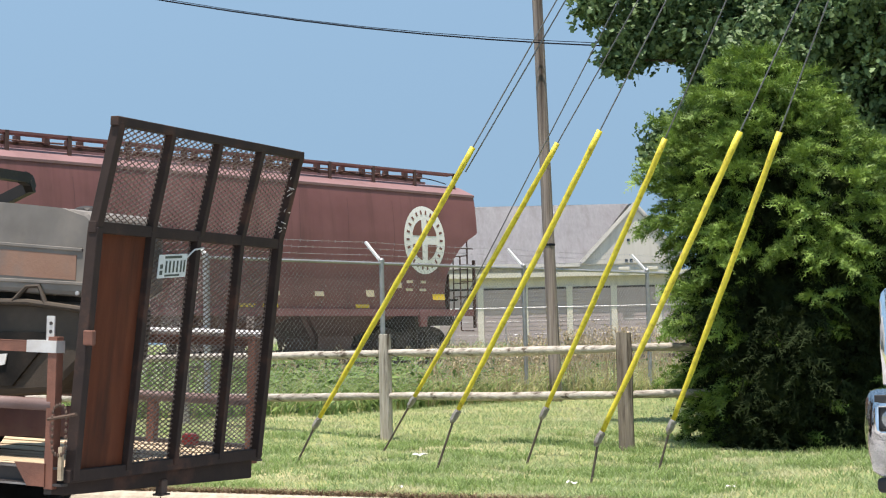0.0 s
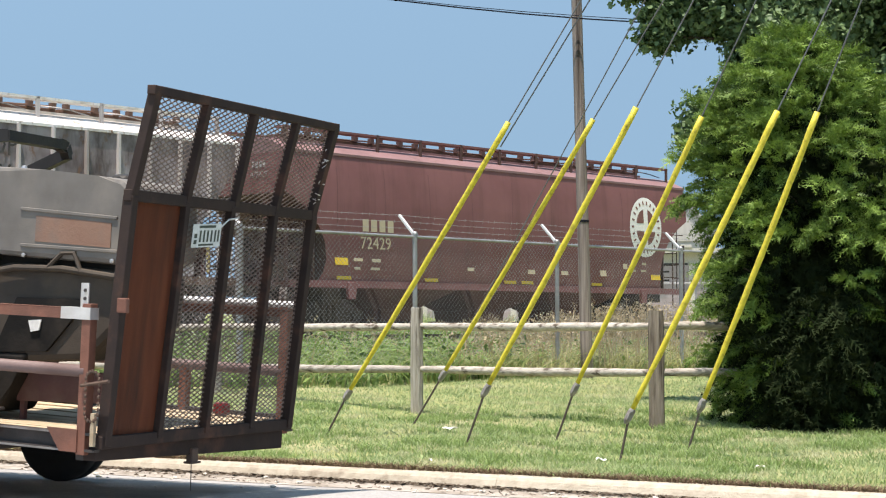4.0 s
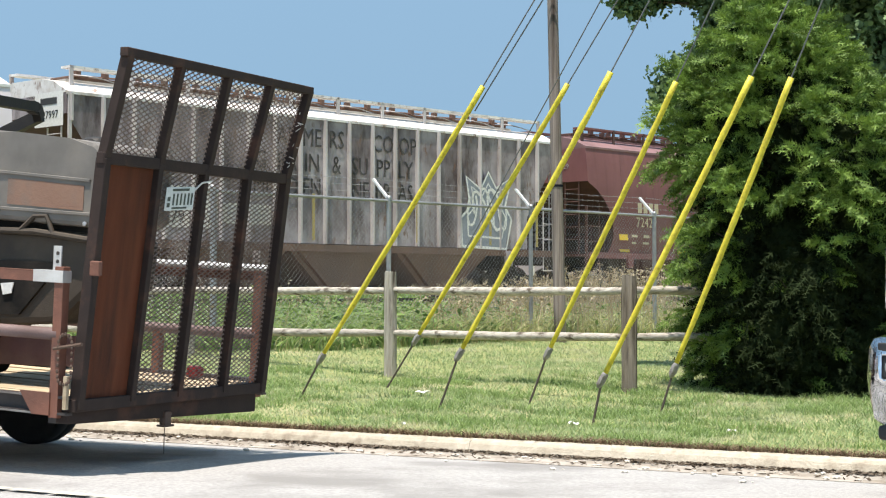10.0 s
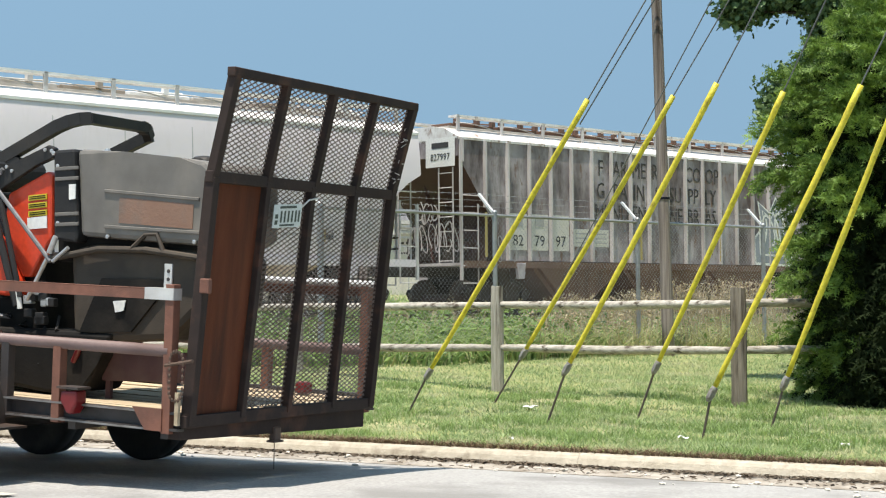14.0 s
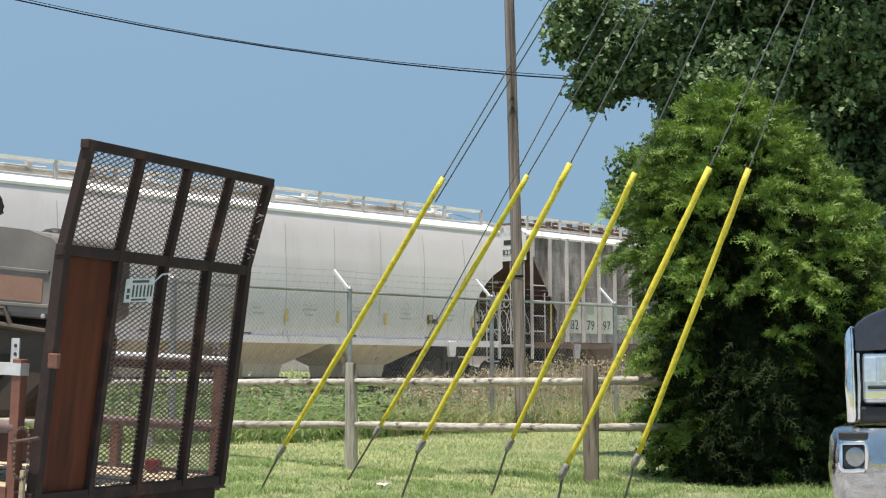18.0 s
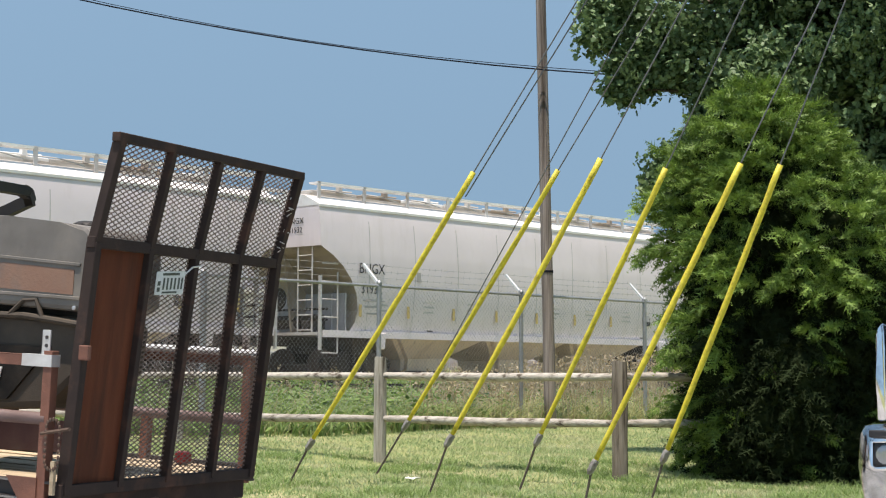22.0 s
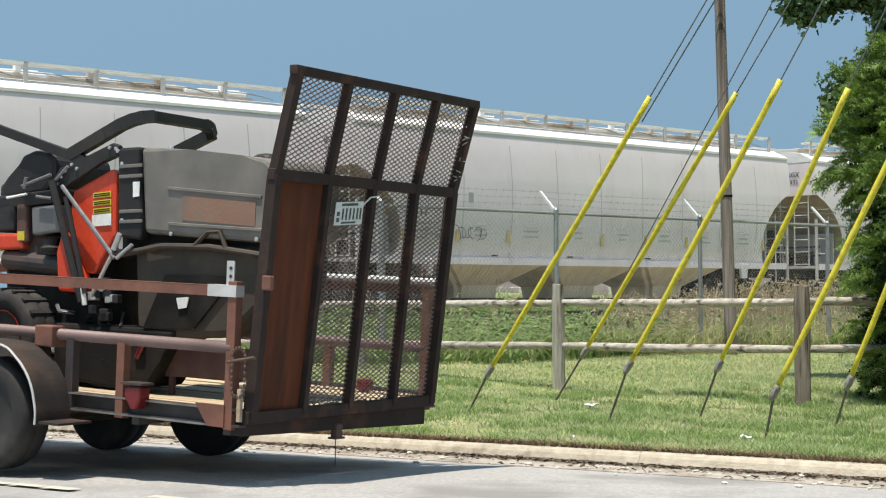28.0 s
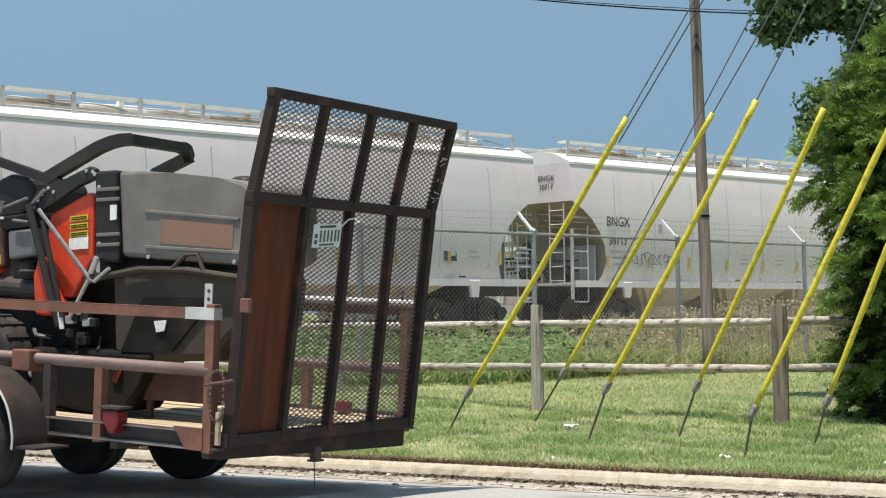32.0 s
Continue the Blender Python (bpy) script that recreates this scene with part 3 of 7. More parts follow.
# ---- chain-link fence ----
def build_chain_fence():
    fence = thing("chain_link_fence", Matrix(), "galvanised chain-link fence with barbed wire on slanting arms", "fence")
    line = [(-12.6, 26.2), (-9.5, 24.5), (-6.35, 22.7), (-3.2, 21.1), (-1.02, 23.5), (1.14, 25.9), (3.40, 28.35), (5.6, 30.75), (7.8, 33.15)]
    top = 2.51
    for i, (x, y) in enumerate(line):
        g = land(x, y)
        bm = bmesh.new()
        tube(bm, (x, y, g - 0.2), (x, y, top + 0.03), 0.036 if i != 3 else 0.045, n=10)
        lathe(bm, [(0.04, 0), (0.042, 0.03), (0.025, 0.06)], 10, "z", (x, y, top + 0.02))
        part("post", bm, "galv", fence)
        bm = bmesh.new()
        ax, ay = x - 0.235, y + 0.2
        bar(bm, (x, y, top + 0.02), (ax, ay, top + 0.33), 0.045, 0.03)
        part("barbed_wire_arm", bm, "galv_white", fence, "pale slanting wire arm")
    for i in range(len(line) - 1):
        (x0, y0), (x1, y1) = line[i], line[i + 1]
        bm = bmesh.new()
        tube(bm, (x0, y0, top), (x1, y1, top), 0.021, n=8)
        part("top_rail", bm, "galv", fence)
        bm = bmesh.new()
        for f in (0.35, 0.68, 1.0):
            pts = []
            for k in range(7):
                u = k / 6
                pts.append((x0 + (x1 - x0) * u - 0.235 * f, y0 + (y1 - y0) * u + 0.2 * f, top + 0.02 + 0.31 * f - 0.015 * math.sin(math.pi * u)))
            path_tube(bm, pts, 0.0022, 4)
            for k in range(24):
                u = (k + 0.5) / 24
                p = Vector((x0 + (x1 - x0) * u - 0.235 * f, y0 + (y1 - y0) * u + 0.2 * f, top + 0.02 + 0.31 * f - 0.015 * math.sin(math.pi * u)))
                tube(bm, p + Vector((0, 0, -0.022)), p + Vector((0.006, 0, 0.022)), 0.002, n=3, caps=False)
        part("barbed_wire", bm, "wire", fence)
        if i < 2 or i > 6:
            continue
        # woven wire
        L = math.hypot(x1 - x0, y1 - y0)
        dx, dy = (x1 - x0) / L, (y1 - y0) / L
        nx_, ny_ = dy, -dx
        g0, g1 = land(x0, y0), land(x1, y1)
        pitch = 0.038
        v, f = [], []
        r = 0.0020
        nwire = int(L / pitch)
        for w in range(nwire + 1):
            u0 = w * pitch
            zb = g0 + (g1 - g0) * u0 / L + 0.02
            nseg = int((top + 0.045 - zb) / pitch)
            for k in range(nseg + 1):
                z = top + 0.045 - k * pitch
                u = u0 + (pitch if (k + w) % 2 else 0)
                sgn = 0.003 if (k + w) % 2 else -0.003
                b0 = len(v)
                for aa in (0, 2.094, 4.189):
                    du, dn = r * math.cos(aa), r * math.sin(aa) + sgn
                    v.append((x0 + dx * (u + du) + nx_ * dn, y0 + dy * (u + du) + ny_ * dn, z))
                if k:
                    for q in range(3):
                        f.append((b0 - 3 + q, b0 - 3 + (q + 1) % 3, b0 + (q + 1) % 3, b0 + q))
        tagged(mesh_ob("woven_wire", v, f, "wire", fence), kind="stuff")


M["galv_white"] = surface("pale_galvanised_arm", (0.62, 0.63, 0.64), (0.72, 0.73, 0.74), None, scale=14, rough=0.55, metal=0.2, bump_strength=0.1)
build_chain_fence()


# ---- utility pole and lines ----
def build_pole():
    pole = thing("utility_pole", Matrix(), "tall weathered brown timber utility pole, leaning slightly", "utility pole")
    base, tip = Vector((1.60, 25.6, land(1.60, 25.6) - 0.5)), Vector((1.335, 25.6, 12.35))
    bm = bmesh.new()
    path_tube(bm, [base + (tip - base) * (i / 12) for i in range(13)], lambda f: 0.098 - 0.030 * f, 16)
    part("shaft", bm, "pole_wood", pole, smooth=True)
    bm = bmesh.new()
    c = base + (tip - base) * ((2.86 - base.z) / (tip.z - base.z))
    tube(bm, c + Vector((0, 0, -0.018)), c + Vector((0, 0, 0.018)), 0.0985, n=16)
    part("band", bm, "cable", pole, "dark metal band")
    for k, dz in enumerate((0.0, 0.035)):
        bm = bmesh.new()
        pts = []
        for i in range(41):
            f = i / 40
            x = -26 + 38 * f
            z = 5.705 + 0.0098 * (x - 2.465) ** 2 - 0.061 * (x - 2.465) + dz * (1 + 0.3 * math.sin(x * 0.7))
            pts.append((1.058 * x, 25.40 + 0.03 * k, 1.22 + 1.058 * (z - 1.22)))
        path_tube(bm, pts, 0.012 if k == 0 else 0.006, 6)
        tagged(part("overhead_cable" if k == 0 else "overhead_wire", bm, "cable", None, smooth=True), "thick dark overhead cable" if k == 0 else "thin wire strung along the overhead cable", "cable", "overhead lines")


build_pole()


# ---- guy wires with yellow guards ----
def build_guys():
    far = (11.8 - 0.0, 14.2)
    data = [
        ((-1.553, 16.17, 0.2), (-1.371, 16.066, 0.54), (0.224, 15.255, 3.136), 2),
        ((-0.754, 17.11, 0.2), (-0.452, 16.92, 0.703), (1.069, 15.956, 3.246), 1),
        ((-0.160, 14.868, 0.2), (-0.005, 14.774, 0.631), (1.331, 14.226, 3.131), 1),
        ((0.700, 15.657, 0.2), (0.841, 15.544, 0.611), (1.985, 14.851, 3.126), 1),
        ((1.144, 13.696, 0.2), (1.194, 13.66, 0.462), (2.399, 13.321, 2.972), 1),
        ((1.824, 14.575, 0.2), (1.908, 14.514, 0.505), (2.866, 14.01, 3.053), 1)]
    for g, b, t, wires in data:
        g, b, t = Vector(g), Vector(b), Vector(t)
        d = (t - b).normalized()
        guy = thing("guy_wire", Matrix.Translation((g.x, g.y, land(g.x, g.y))), "steel guy wire in a bright yellow plastic guard", "guy wire", "pole guys")
        o = Vector(guy.location)
        bm = bmesh.new()
        tube(bm, g - (b - g) * 0.5 - o, b - o, 0.011, n=8)
        part("anchor_rod", bm, "rod", guy, "rusty steel anchor rod")
        bm = bmesh.new()
        s0 = b - d * 0.02 - o
        path_tube(bm, [s0 - d * 0.05, s0 - d * 0.02, s0 + d * 0.03, s0 + d * 0.08, s0 + d * 0.1], lambda f: (0.015, 0.028, 0.032, 0.026, 0.015)[round(f * 4)], 10)
        for aa in (0.3, 2.4, 4.5):
            q = s0 + d * 0.02 + Vector((0.03 * math.cos(aa), 0.03 * math.sin(aa), 0))
            tube(bm, q - d * 0.035, q + d * 0.05, 0.009, n=6)
        part("wire_clamp", bm, "clamp", guy, "grey wire clamp")
        bm = bmesh.new()
        p0, p1 = b + d * 0.07 - o, t - o
        path_tube(bm, [p0 + (p1 - p0) * (i / 16) + Vector((0.0012 * math.sin(i * 2.3 + g.x), 0, -0.012 * math.sin(math.pi * i / 16) + 0.001 * math.sin(i * 1.7))) for i in range(17)], lambda f: 0.021 + 0.006 * min(1.0, f * 3) + 0.0015 * math.sin(f * 41), 10)
        part("guard", bm, "guard", guy, "bright yellow plastic guard", smooth=True)
        end = b + d * ((13.4 - b.z) / d.z) - o
        bm = bmesh.new()
        tube(bm, p1 - d * 0.05, end, 0.0065, n=6)
        part("wire", bm, "wire_dark", guy)
        if wires == 2:
            bm = bmesh.new()
            q = p1 + Vector((0.05, 0, -0.02)) - d * 0.25
            tube(bm, q, end + Vector((0.22, 0, 0)), 0.0065, n=6)
            part("wire", bm, "wire_dark", guy)
    # a bare guy beside the second guard
    g, b, t = Vector(data[1][0]), Vector(data[1][1]), Vector(data[1][2])
    bm = bmesh.new()
    a, c = b + Vector((-0.02, 0.05, -0.05)), Vector((1.403, 15.600, 4.082))
    tube(bm, a, a + (c - a) * 3.2, 0.006, n=6)
    tagged(part("bare_guy_wire", bm, "wire_dark", None), "thin bare steel guy wire rising from the lawn", "guy wire", "pole guys")


M["wire_dark"] = plain("weathered_guy_strand", (0.14, 0.145, 0.15), 0.6, 0.3)
build_guys()


# ---- the train ----
M["white_car"] = car_paint("white_freight_paint", (0.665, 0.605, 0.63), (0.725, 0.665, 0.69), (0.53, 0.475, 0.445), (0.34, 0.27, 0.21), streak=(1.2, 1, 0.2), grime_lo=0.52, grime_hi=1.0, rust_lo=0.74, rust_hi=0.84)
M["white_roof"] = car_paint("white_roof_paint", (0.72, 0.71, 0.69), (0.80, 0.79, 0.77), (0.52, 0.48, 0.43), (0.42, 0.32, 0.24), streak=(1, 1, 1), grime_lo=0.5, grime_hi=0.9, rust_lo=0.66, rust_hi=0.8)
M["stained_roof"] = car_paint("rust_stained_white_roof_paint", (0.66, 0.64, 0.62), (0.76, 0.74, 0.72), (0.40, 0.33, 0.28), (0.24, 0.15, 0.11), streak=(1, 1, 1), grime_lo=0.48, grime_hi=0.72, rust_lo=0.56, rust_hi=0.66)
M["tan_bay"] = car_paint("dusty_cream_hopper_paint", (0.58, 0.48, 0.37), (0.66, 0.57, 0.46), (0.40, 0.31, 0.23), (0.16, 0.12, 0.09), grime_lo=0.45, grime_hi=0.85, rust_lo=0.6, rust_hi=0.68)
M["dirty_end"] = car_paint("road_grime_end_sheet", (0.30, 0.25, 0.20), (0.37, 0.31, 0.25), (0.18, 0.145, 0.115), (0.2, 0.16, 0.12))
M["brown_car"] = car_paint("brown_freight_paint", (0.165, 0.066, 0.065), (0.21, 0.09, 0.088), (0.10, 0.045, 0.04), (0.10, 0.055, 0.045), grime_lo=0.5, grime_hi=0.9, rust_lo=0.66, rust_hi=0.78)
M["brown_roof"] = car_paint("faded_brown_roof_paint", (0.20, 0.115, 0.115), (0.25, 0.145, 0.145), (0.14, 0.08, 0.075), (0.2, 0.12, 0.09), streak=(1, 1, 1))
M["brown_dark"] = car_paint("sooty_brown_paint", (0.07, 0.035, 0.03), (0.10, 0.05, 0.04), (0.045, 0.03, 0.025), (0.09, 0.06, 0.04))
M["grey_car"] = car_paint("stained_grey_freight_paint", (0.15, 0.120, 0.125), (0.48, 0.435, 0.45), (0.080, 0.058, 0.056), (0.17, 0.10, 0.07), streak=(1.1, 1, 0.35), grime_lo=0.45, grime_hi=0.66, rust_lo=0.57, rust_hi=0.68)
M["grey_rib"] = car_paint("chalky_rib_paint", (0.44, 0.405, 0.40), (0.60, 0.56, 0.55), (0.18, 0.14, 0.12), (0.22, 0.13, 0.09), grime_lo=0.48, grime_hi=0.75)
M["rust_bay"] = car_paint("rusty_brown_bay_paint", (0.115, 0.064, 0.046), (0.165, 0.094, 0.066), (0.065, 0.038, 0.03), (0.06, 0.04, 0.03))
# white cars' bulkheads: the shade under the slope sheet is put into this grey
M["bulkhead_shade"] = car_paint("shaded_bulkhead_paint", (0.36, 0.36, 0.38), (0.44, 0.44, 0.46), (0.26, 0.24, 0.23), (0.2, 0.16, 0.12))
M["running_gear"] = surface("grimy_running_gear", (0.035, 0.03, 0.026), (0.06, 0.05, 0.042), (0.09, 0.07, 0.05), scale=6, rough=0.85, metal=0.2)
M["wheel_steel"] = surface("worn_wheel_steel", (0.09, 0.07, 0.06), (0.13, 0.10, 0.085), None, scale=10, rough=0.6, metal=0.5)
M["black_paint"] = plain("black_lettering_paint", (0.035, 0.035, 0.037), 0.7)
M["faded_black"] = surface("faded_black_lettering_paint", (0.03, 0.027, 0.026), (0.07, 0.065, 0.062), (0.15, 0.135, 0.13), scale=2.5, dirt_scale=1.2, rough=0.8)
M["fitting_grey"] = surface("worn_pale_fitting_paint", (0.42, 0.41, 0.40), (0.56, 0.55, 0.54), (0.26, 0.20, 0.16), scale=5, dirt_scale=2.0, rough=0.7)
M["panel_cream"] = plain("cream_number_panel_paint", (0.58, 0.55, 0.50), 0.7)
M["roof_top"] = car_paint("dusty_roof_sheet", (0.47, 0.44, 0.40), (0.55, 0.52, 0.48), (0.33, 0.29, 0.25), (0.28, 0.20, 0.14), streak=(1, 1, 1), grime_lo=0.42, grime_hi=0.75, rust_lo=0.6, rust_hi=0.75)
M["white_paint"] = plain("white_lettering_paint", (0.72, 0.71, 0.68), 0.7)
M["cream_paint"] = plain("faded_cream_lettering_paint", (0.45, 0.38, 0.26), 0.7)
M["dim_paint"] = plain("faded_grey_lettering_paint", (0.36, 0.35, 0.34), 0.7)
M["yellow_paint"] = plain("yellow_marker_paint", (0.62, 0.42, 0.02), 0.6)
M["ochre_paint"] = plain("ochre_reflective_strip", (0.38, 0.29, 0.09), 0.6)
M["logo_brown"] = plain("brown_emblem_paint", (0.17, 0.07, 0.055), 0.7)
M["spray_blue"] = plain("pale_blue_spray_paint", (0.25, 0.27, 0.31), 0.7)
M["brown_seam"] = plain("brown_weld_seam", (0.135, 0.056, 0.055), 0.7)
M["seam"] = plain("grimy_weld_seam", (0.44, 0.43, 0.425), 0.8)

CURVED = [(1.08, 1.44, 1.10), (1.3, 1.50, 1.22), (1.6, 1.55, 1.28), (2.0, 1.585, 1.20), (2.35, 1.60, 1.0), (2.65, 1.605, 0.73), (2.9, 1.60, 0.40), (3.08, 1.595, 0.05),
          (3.12, 1.592, 0.0), (3.5, 1.57, 0.0), (3.85, 1.53, 0.0), (4.1, 1.49, 0.0)]
STRAIGHT = [(1.12, 1.47, 1.25), (2.0, 1.47, 1.25), (2.7, 1.47, 0.72), (3.3, 1.47, 0.27), (3.62, 1.47, 0.03), (3.66, 1.47, 0.0), (4.1, 1.47, 0.0)]


def at_level(prof, z, k):
    for (a, b) in zip(prof, prof[1:]):
        if a[0] <= z <= b[0]:
            f = (z - a[0]) / (b[0] - a[0])
            return a[k] + (b[k] - a[k]) * f
    return prof[0][k] if z < prof[0][0] else prof[-1][k]


def spray_ribbon(v, f, pts, w):
    """A flat painted stroke in x and z along points."""
    b0 = len(v)
    for i, (x, z) in enumerate(pts):
        x0, z0 = pts[max(0, i - 1)]
        x1, z1 = pts[min(len(pts) - 1, i + 1)]
        l = math.hypot(x1 - x0, z1 - z0) or 1
        nx, nz = -(z1 - z0) / l * w / 2, (x1 - x0) / l * w / 2
        v += [(x - nx, 0, z - nz), (x + nx, 0, z + nz)]
        if i:
            k = b0 + 2 * i
            f.append((k - 2, k - 1, k + 1, k))


def scribble(seed, width, height, n, w):
    """Strokes of a graffiti tag: loops and hooks inside a box."""
    rng = random.Random(seed)
    v, f = [], []
    for s in range(n):
        cx = -width / 2 + width * (s + 0.5) / n
        rx, rz = width / n * rng.uniform(0.5, 0.9), height * rng.uniform(0.25, 0.48)
        a0, a1 = rng.uniform(0, 6.28), rng.uniform(3.5, 5.8)
        lean = rng.uniform(-0.4, 0.4)
        pts = [(cx + rx * math.cos(a0 + a1 * i / 10) + lean * rz * math.sin(a0 + a1 * i / 10), rz * math.sin(a0 + a1 * i / 10) + rng.uniform(-0.02, 0.02)) for i in range(11)]
        spray_ribbon(v, f, pts, w * rng.uniform(0.7, 1.2))
    return v, f


def hopper_car(name, label, length, prof, mats, ribbed=False):
    """A covered hopper; mats: side, roof, bay, end, fittings."""
    side, roof, bay, endm, fit = mats
    car = thing(name, Matrix(), label, "hopper car", "freight train")
    hl = length / 2
    # side shell
    v, f = [], []
    for z, w, ins in prof:
        h = hl - ins
        v += [(-h, -w, z), (h, -w, z), (h, w, z), (-h, w, z)]
    n = len(prof)
    sides = [(4 * i, 4 * i + 1, 4 * i + 5, 4 * i + 4) for i in range(n - 1)] + [(4 * i + 2, 4 * i + 3, 4 * i + 7, 4 * i + 6) for i in range(n - 1)]
    mesh_ob("body", v, sides, side, car, smooth=not ribbed)
    mesh_ob("underside", v, [(0, 3, 2, 1)], bay, car)
    for e in (0, 1):
        cut = [i for i in range(n - 1) if prof[i + 1][0] <= 3.7 and prof[i][2] > 0.0]
        face = lambda i: (4 * i + 1, 4 * i + 2, 4 * i + 6, 4 * i + 5) if e else (4 * i + 3, 4 * i, 4 * i + 4, 4 * i + 7)
        mesh_ob("end_slope_sheet", v, [face(i) for i in cut], endm, car)
        mesh_ob("end_panel", v, [face(i) for i in range(n - 1) if i not in cut], side, car)
    wz = prof[-1][1]
    # roof: bright eave slope and flatter top
    rp = [(-wz - 0.03, 4.06), (-wz - 0.03, 4.12), (-1.0, 4.36), (-0.55, 4.45), (0.55, 4.45), (1.0, 4.36), (wz + 0.03, 4.12), (wz + 0.03, 4.06)]
    v = [(x, y, z) for x in (-hl, hl) for y, z in rp]
    k = len(rp)
    mesh_ob("roof", v, [(i, i + 1, k + i + 1, k + i) for i in range(k - 1) if i not in (2, 3, 4)] + [tuple(range(k))[::-1], tuple(range(k, 2 * k))], roof, car)
    mesh_ob("roof_top", v, [(i, i + 1, k + i + 1, k + i) for i in (2, 3, 4)], "roof_top" if side != "brown_car" else roof, car)
    bm = bmesh.new()
    box(bm, (-hl + 0.7, -0.42, 4.44), (hl - 0.7, 0.42, 4.53))
    part("hatch_coaming", bm, "roof_top" if side != "brown_car" else roof, car)
    nh = 9
    for i in range(nh):
        x = -hl + 0.8 + (length - 1.6) * (i + 0.5) / nh
        bm = bmesh.new()
        box(bm, (x - 0.78, -0.36, 4.53), (x + 0.78, 0.36, 4.62), 0.02)
        tube(bm, (x - 0.5, -0.40, 4.62), (x + 0.55, -0.40, 4.65), 0.022, n=5)
        for k in (-0.62, 0.1, 0.66) if side != "white_car" else (0.1,):
            box(bm, (x + k - 0.05, -0.46, 4.60), (x + k + 0.07, -0.34, 4.76 - 0.05 * abs(k)))
        part("hatch_cover", bm, "brown_dark" if side == "brown_car" else "rust_bay" if ribbed else ("roof_top", "dirty_end", roof)[i % 3], car)
    for sy in (-1, 1):
        bm = bmesh.new()
        box(bm, (-hl + 0.3, sy * 0.98 - 0.16, 4.665), (hl - 0.3, sy * 0.98 + 0.16, 4.715))
        part("running_board", bm, roof if side != "brown_car" else "brown_car", car)
    ns = 11
    for i in range(ns):
        x = -hl + 0.35 + (length - 0.7) * i / (ns - 1)
        for sy in (-1, 1):
            bm = bmesh.new()
            box(bm, (x - 0.045, sy * 1.12 - 0.02, 4.26), (x + 0.045, sy * 1.12 + 0.02, 4.72))
            part("board_bracket", bm, fit, car)
            if sy < 0 and i < ns - 1:
                bm = bmesh.new()
                dx = (length - 0.7) / (ns - 1)
                path_tube(bm, [(x + dx * (0.25 + 0.6 * q), -0.62 - 0.42 * q, 4.60 - 0.17 * q * q) for q in (0, 0.33, 0.66, 1)], 0.014, 4)
                part("hatch_strut", bm, fit, car)
    # bulkhead, its stiffeners and the centre web under each slope sheet
    for e in (-1, 1):
        inset = 0.98
        bx = e * (hl - inset)
        bm = bmesh.new()
        box(bm, (bx - 0.02, -1.44, 1.05), (bx + 0.02, 1.44, 2.02 if not ribbed else 1.75))
        part("bulkhead", bm, endm if side != "white_car" else "bulkhead_shade", car)
        for y in (-0.95, 0.95):
            bm = bmesh.new()
            box(bm, (bx - 0.05, y - 0.04, 1.05), (bx + 0.05, y + 0.04, 2.0 if not ribbed else 1.74))
            part("bulkhead_stiffener", bm, endm if side != "white_car" else "bulkhead_shade", car)
        bm = bmesh.new()
        prism(bm, [(e * (hl - 0.22), 3.02), (e * (hl - 0.98), 2.02), (e * (hl - 0.98), 1.06), (e * (hl - 0.5), 1.06)], -0.03, 0.03)
        part("centre_web", bm, endm, car)
        bm = bmesh.new()
        for z in (1.36, 1.62):
            tube(bm, (e * (hl - 0.5), -1.3, z), (e * (hl - 0.5), 1.3, z), 0.03, n=6)
        tube(bm, (e * (hl - 0.42), 0.35, 1.9), (e * (hl - 0.34), 0.35, 1.9), 0.27, n=16)
        part("hand_brake", bm, "running_gear", car)
    # side sill, end platforms, bays
    for sy in (-1, 1):
        bm = bmesh.new()
        box(bm, (-hl + 0.15, sy * 1.50 - 0.05, 0.93), (hl - 0.15, sy * 1.50 + 0.05, 1.10))
        part("side_sill", bm, side if not ribbed else "rust_bay", car)
    for e in (-1, 1):
        bm = bmesh.new()
        a, b = sorted((e * (hl - 1.9), e * (hl - 0.02)))
        box(bm, (a, -1.46, 0.98), (b, 1.46, 1.05))
        part("end_platform", bm, fit, car)
        bm = bmesh.new()
        a, b = sorted((e * (hl - 2.6), e * (hl + 0.28)))
        box(bm, (a, -0.2, 0.72), (b, 0.2, 0.98))
        a, b = sorted((e * (hl + 0.2), e * (hl + 0.68)))
        box(bm, (a, -0.13, 0.72), (b, 0.13, 0.98), 0.04)
        part("coupler", bm, "running_gear", car)
        for sy in (-1, 1):
            bm = bmesh.new()
            box(bm, (e * (hl - 0.06) - 0.032, sy * 1.5 - 0.032, 0.62), (e * (hl - 0.06) + 0.032, sy * 1.5 + 0.032, 4.1 if ribbed else 2.4))
            part("corner_post", bm, fit, car)
            # side ladder
            bm = bmesh.new()
            xa, xb = e * (hl - 0.10), e * (hl - 0.62)
            tube(bm, (xb, sy * 1.52, 0.55), (xb, sy * 1.52, 2.5), 0.02, n=6)
            for q in range(6):
                z = 0.55 + 0.43 * q
                tube(bm, (xa, sy * 1.52, z), (xb, sy * 1.52, z), 0.014, n=5)
            part("side_ladder", bm, fit, car)
            # end ladder
            bm = bmesh.new()
            x = e * (hl - 0.03)
            for yy in (0.75, 1.25):
                tube(bm, (x, sy * yy, 1.0), (x, sy * yy, 3.4), 0.02, n=6)
            for q in range(7):
                tube(bm, (x, sy * 0.75, 1.1 + 0.36 * q), (x, sy * 1.25, 1.1 + 0.36 * q), 0.014, n=5)
            part("end_ladder", bm, fit, car)
        # brake gear on the platform
        bm = bmesh.new()
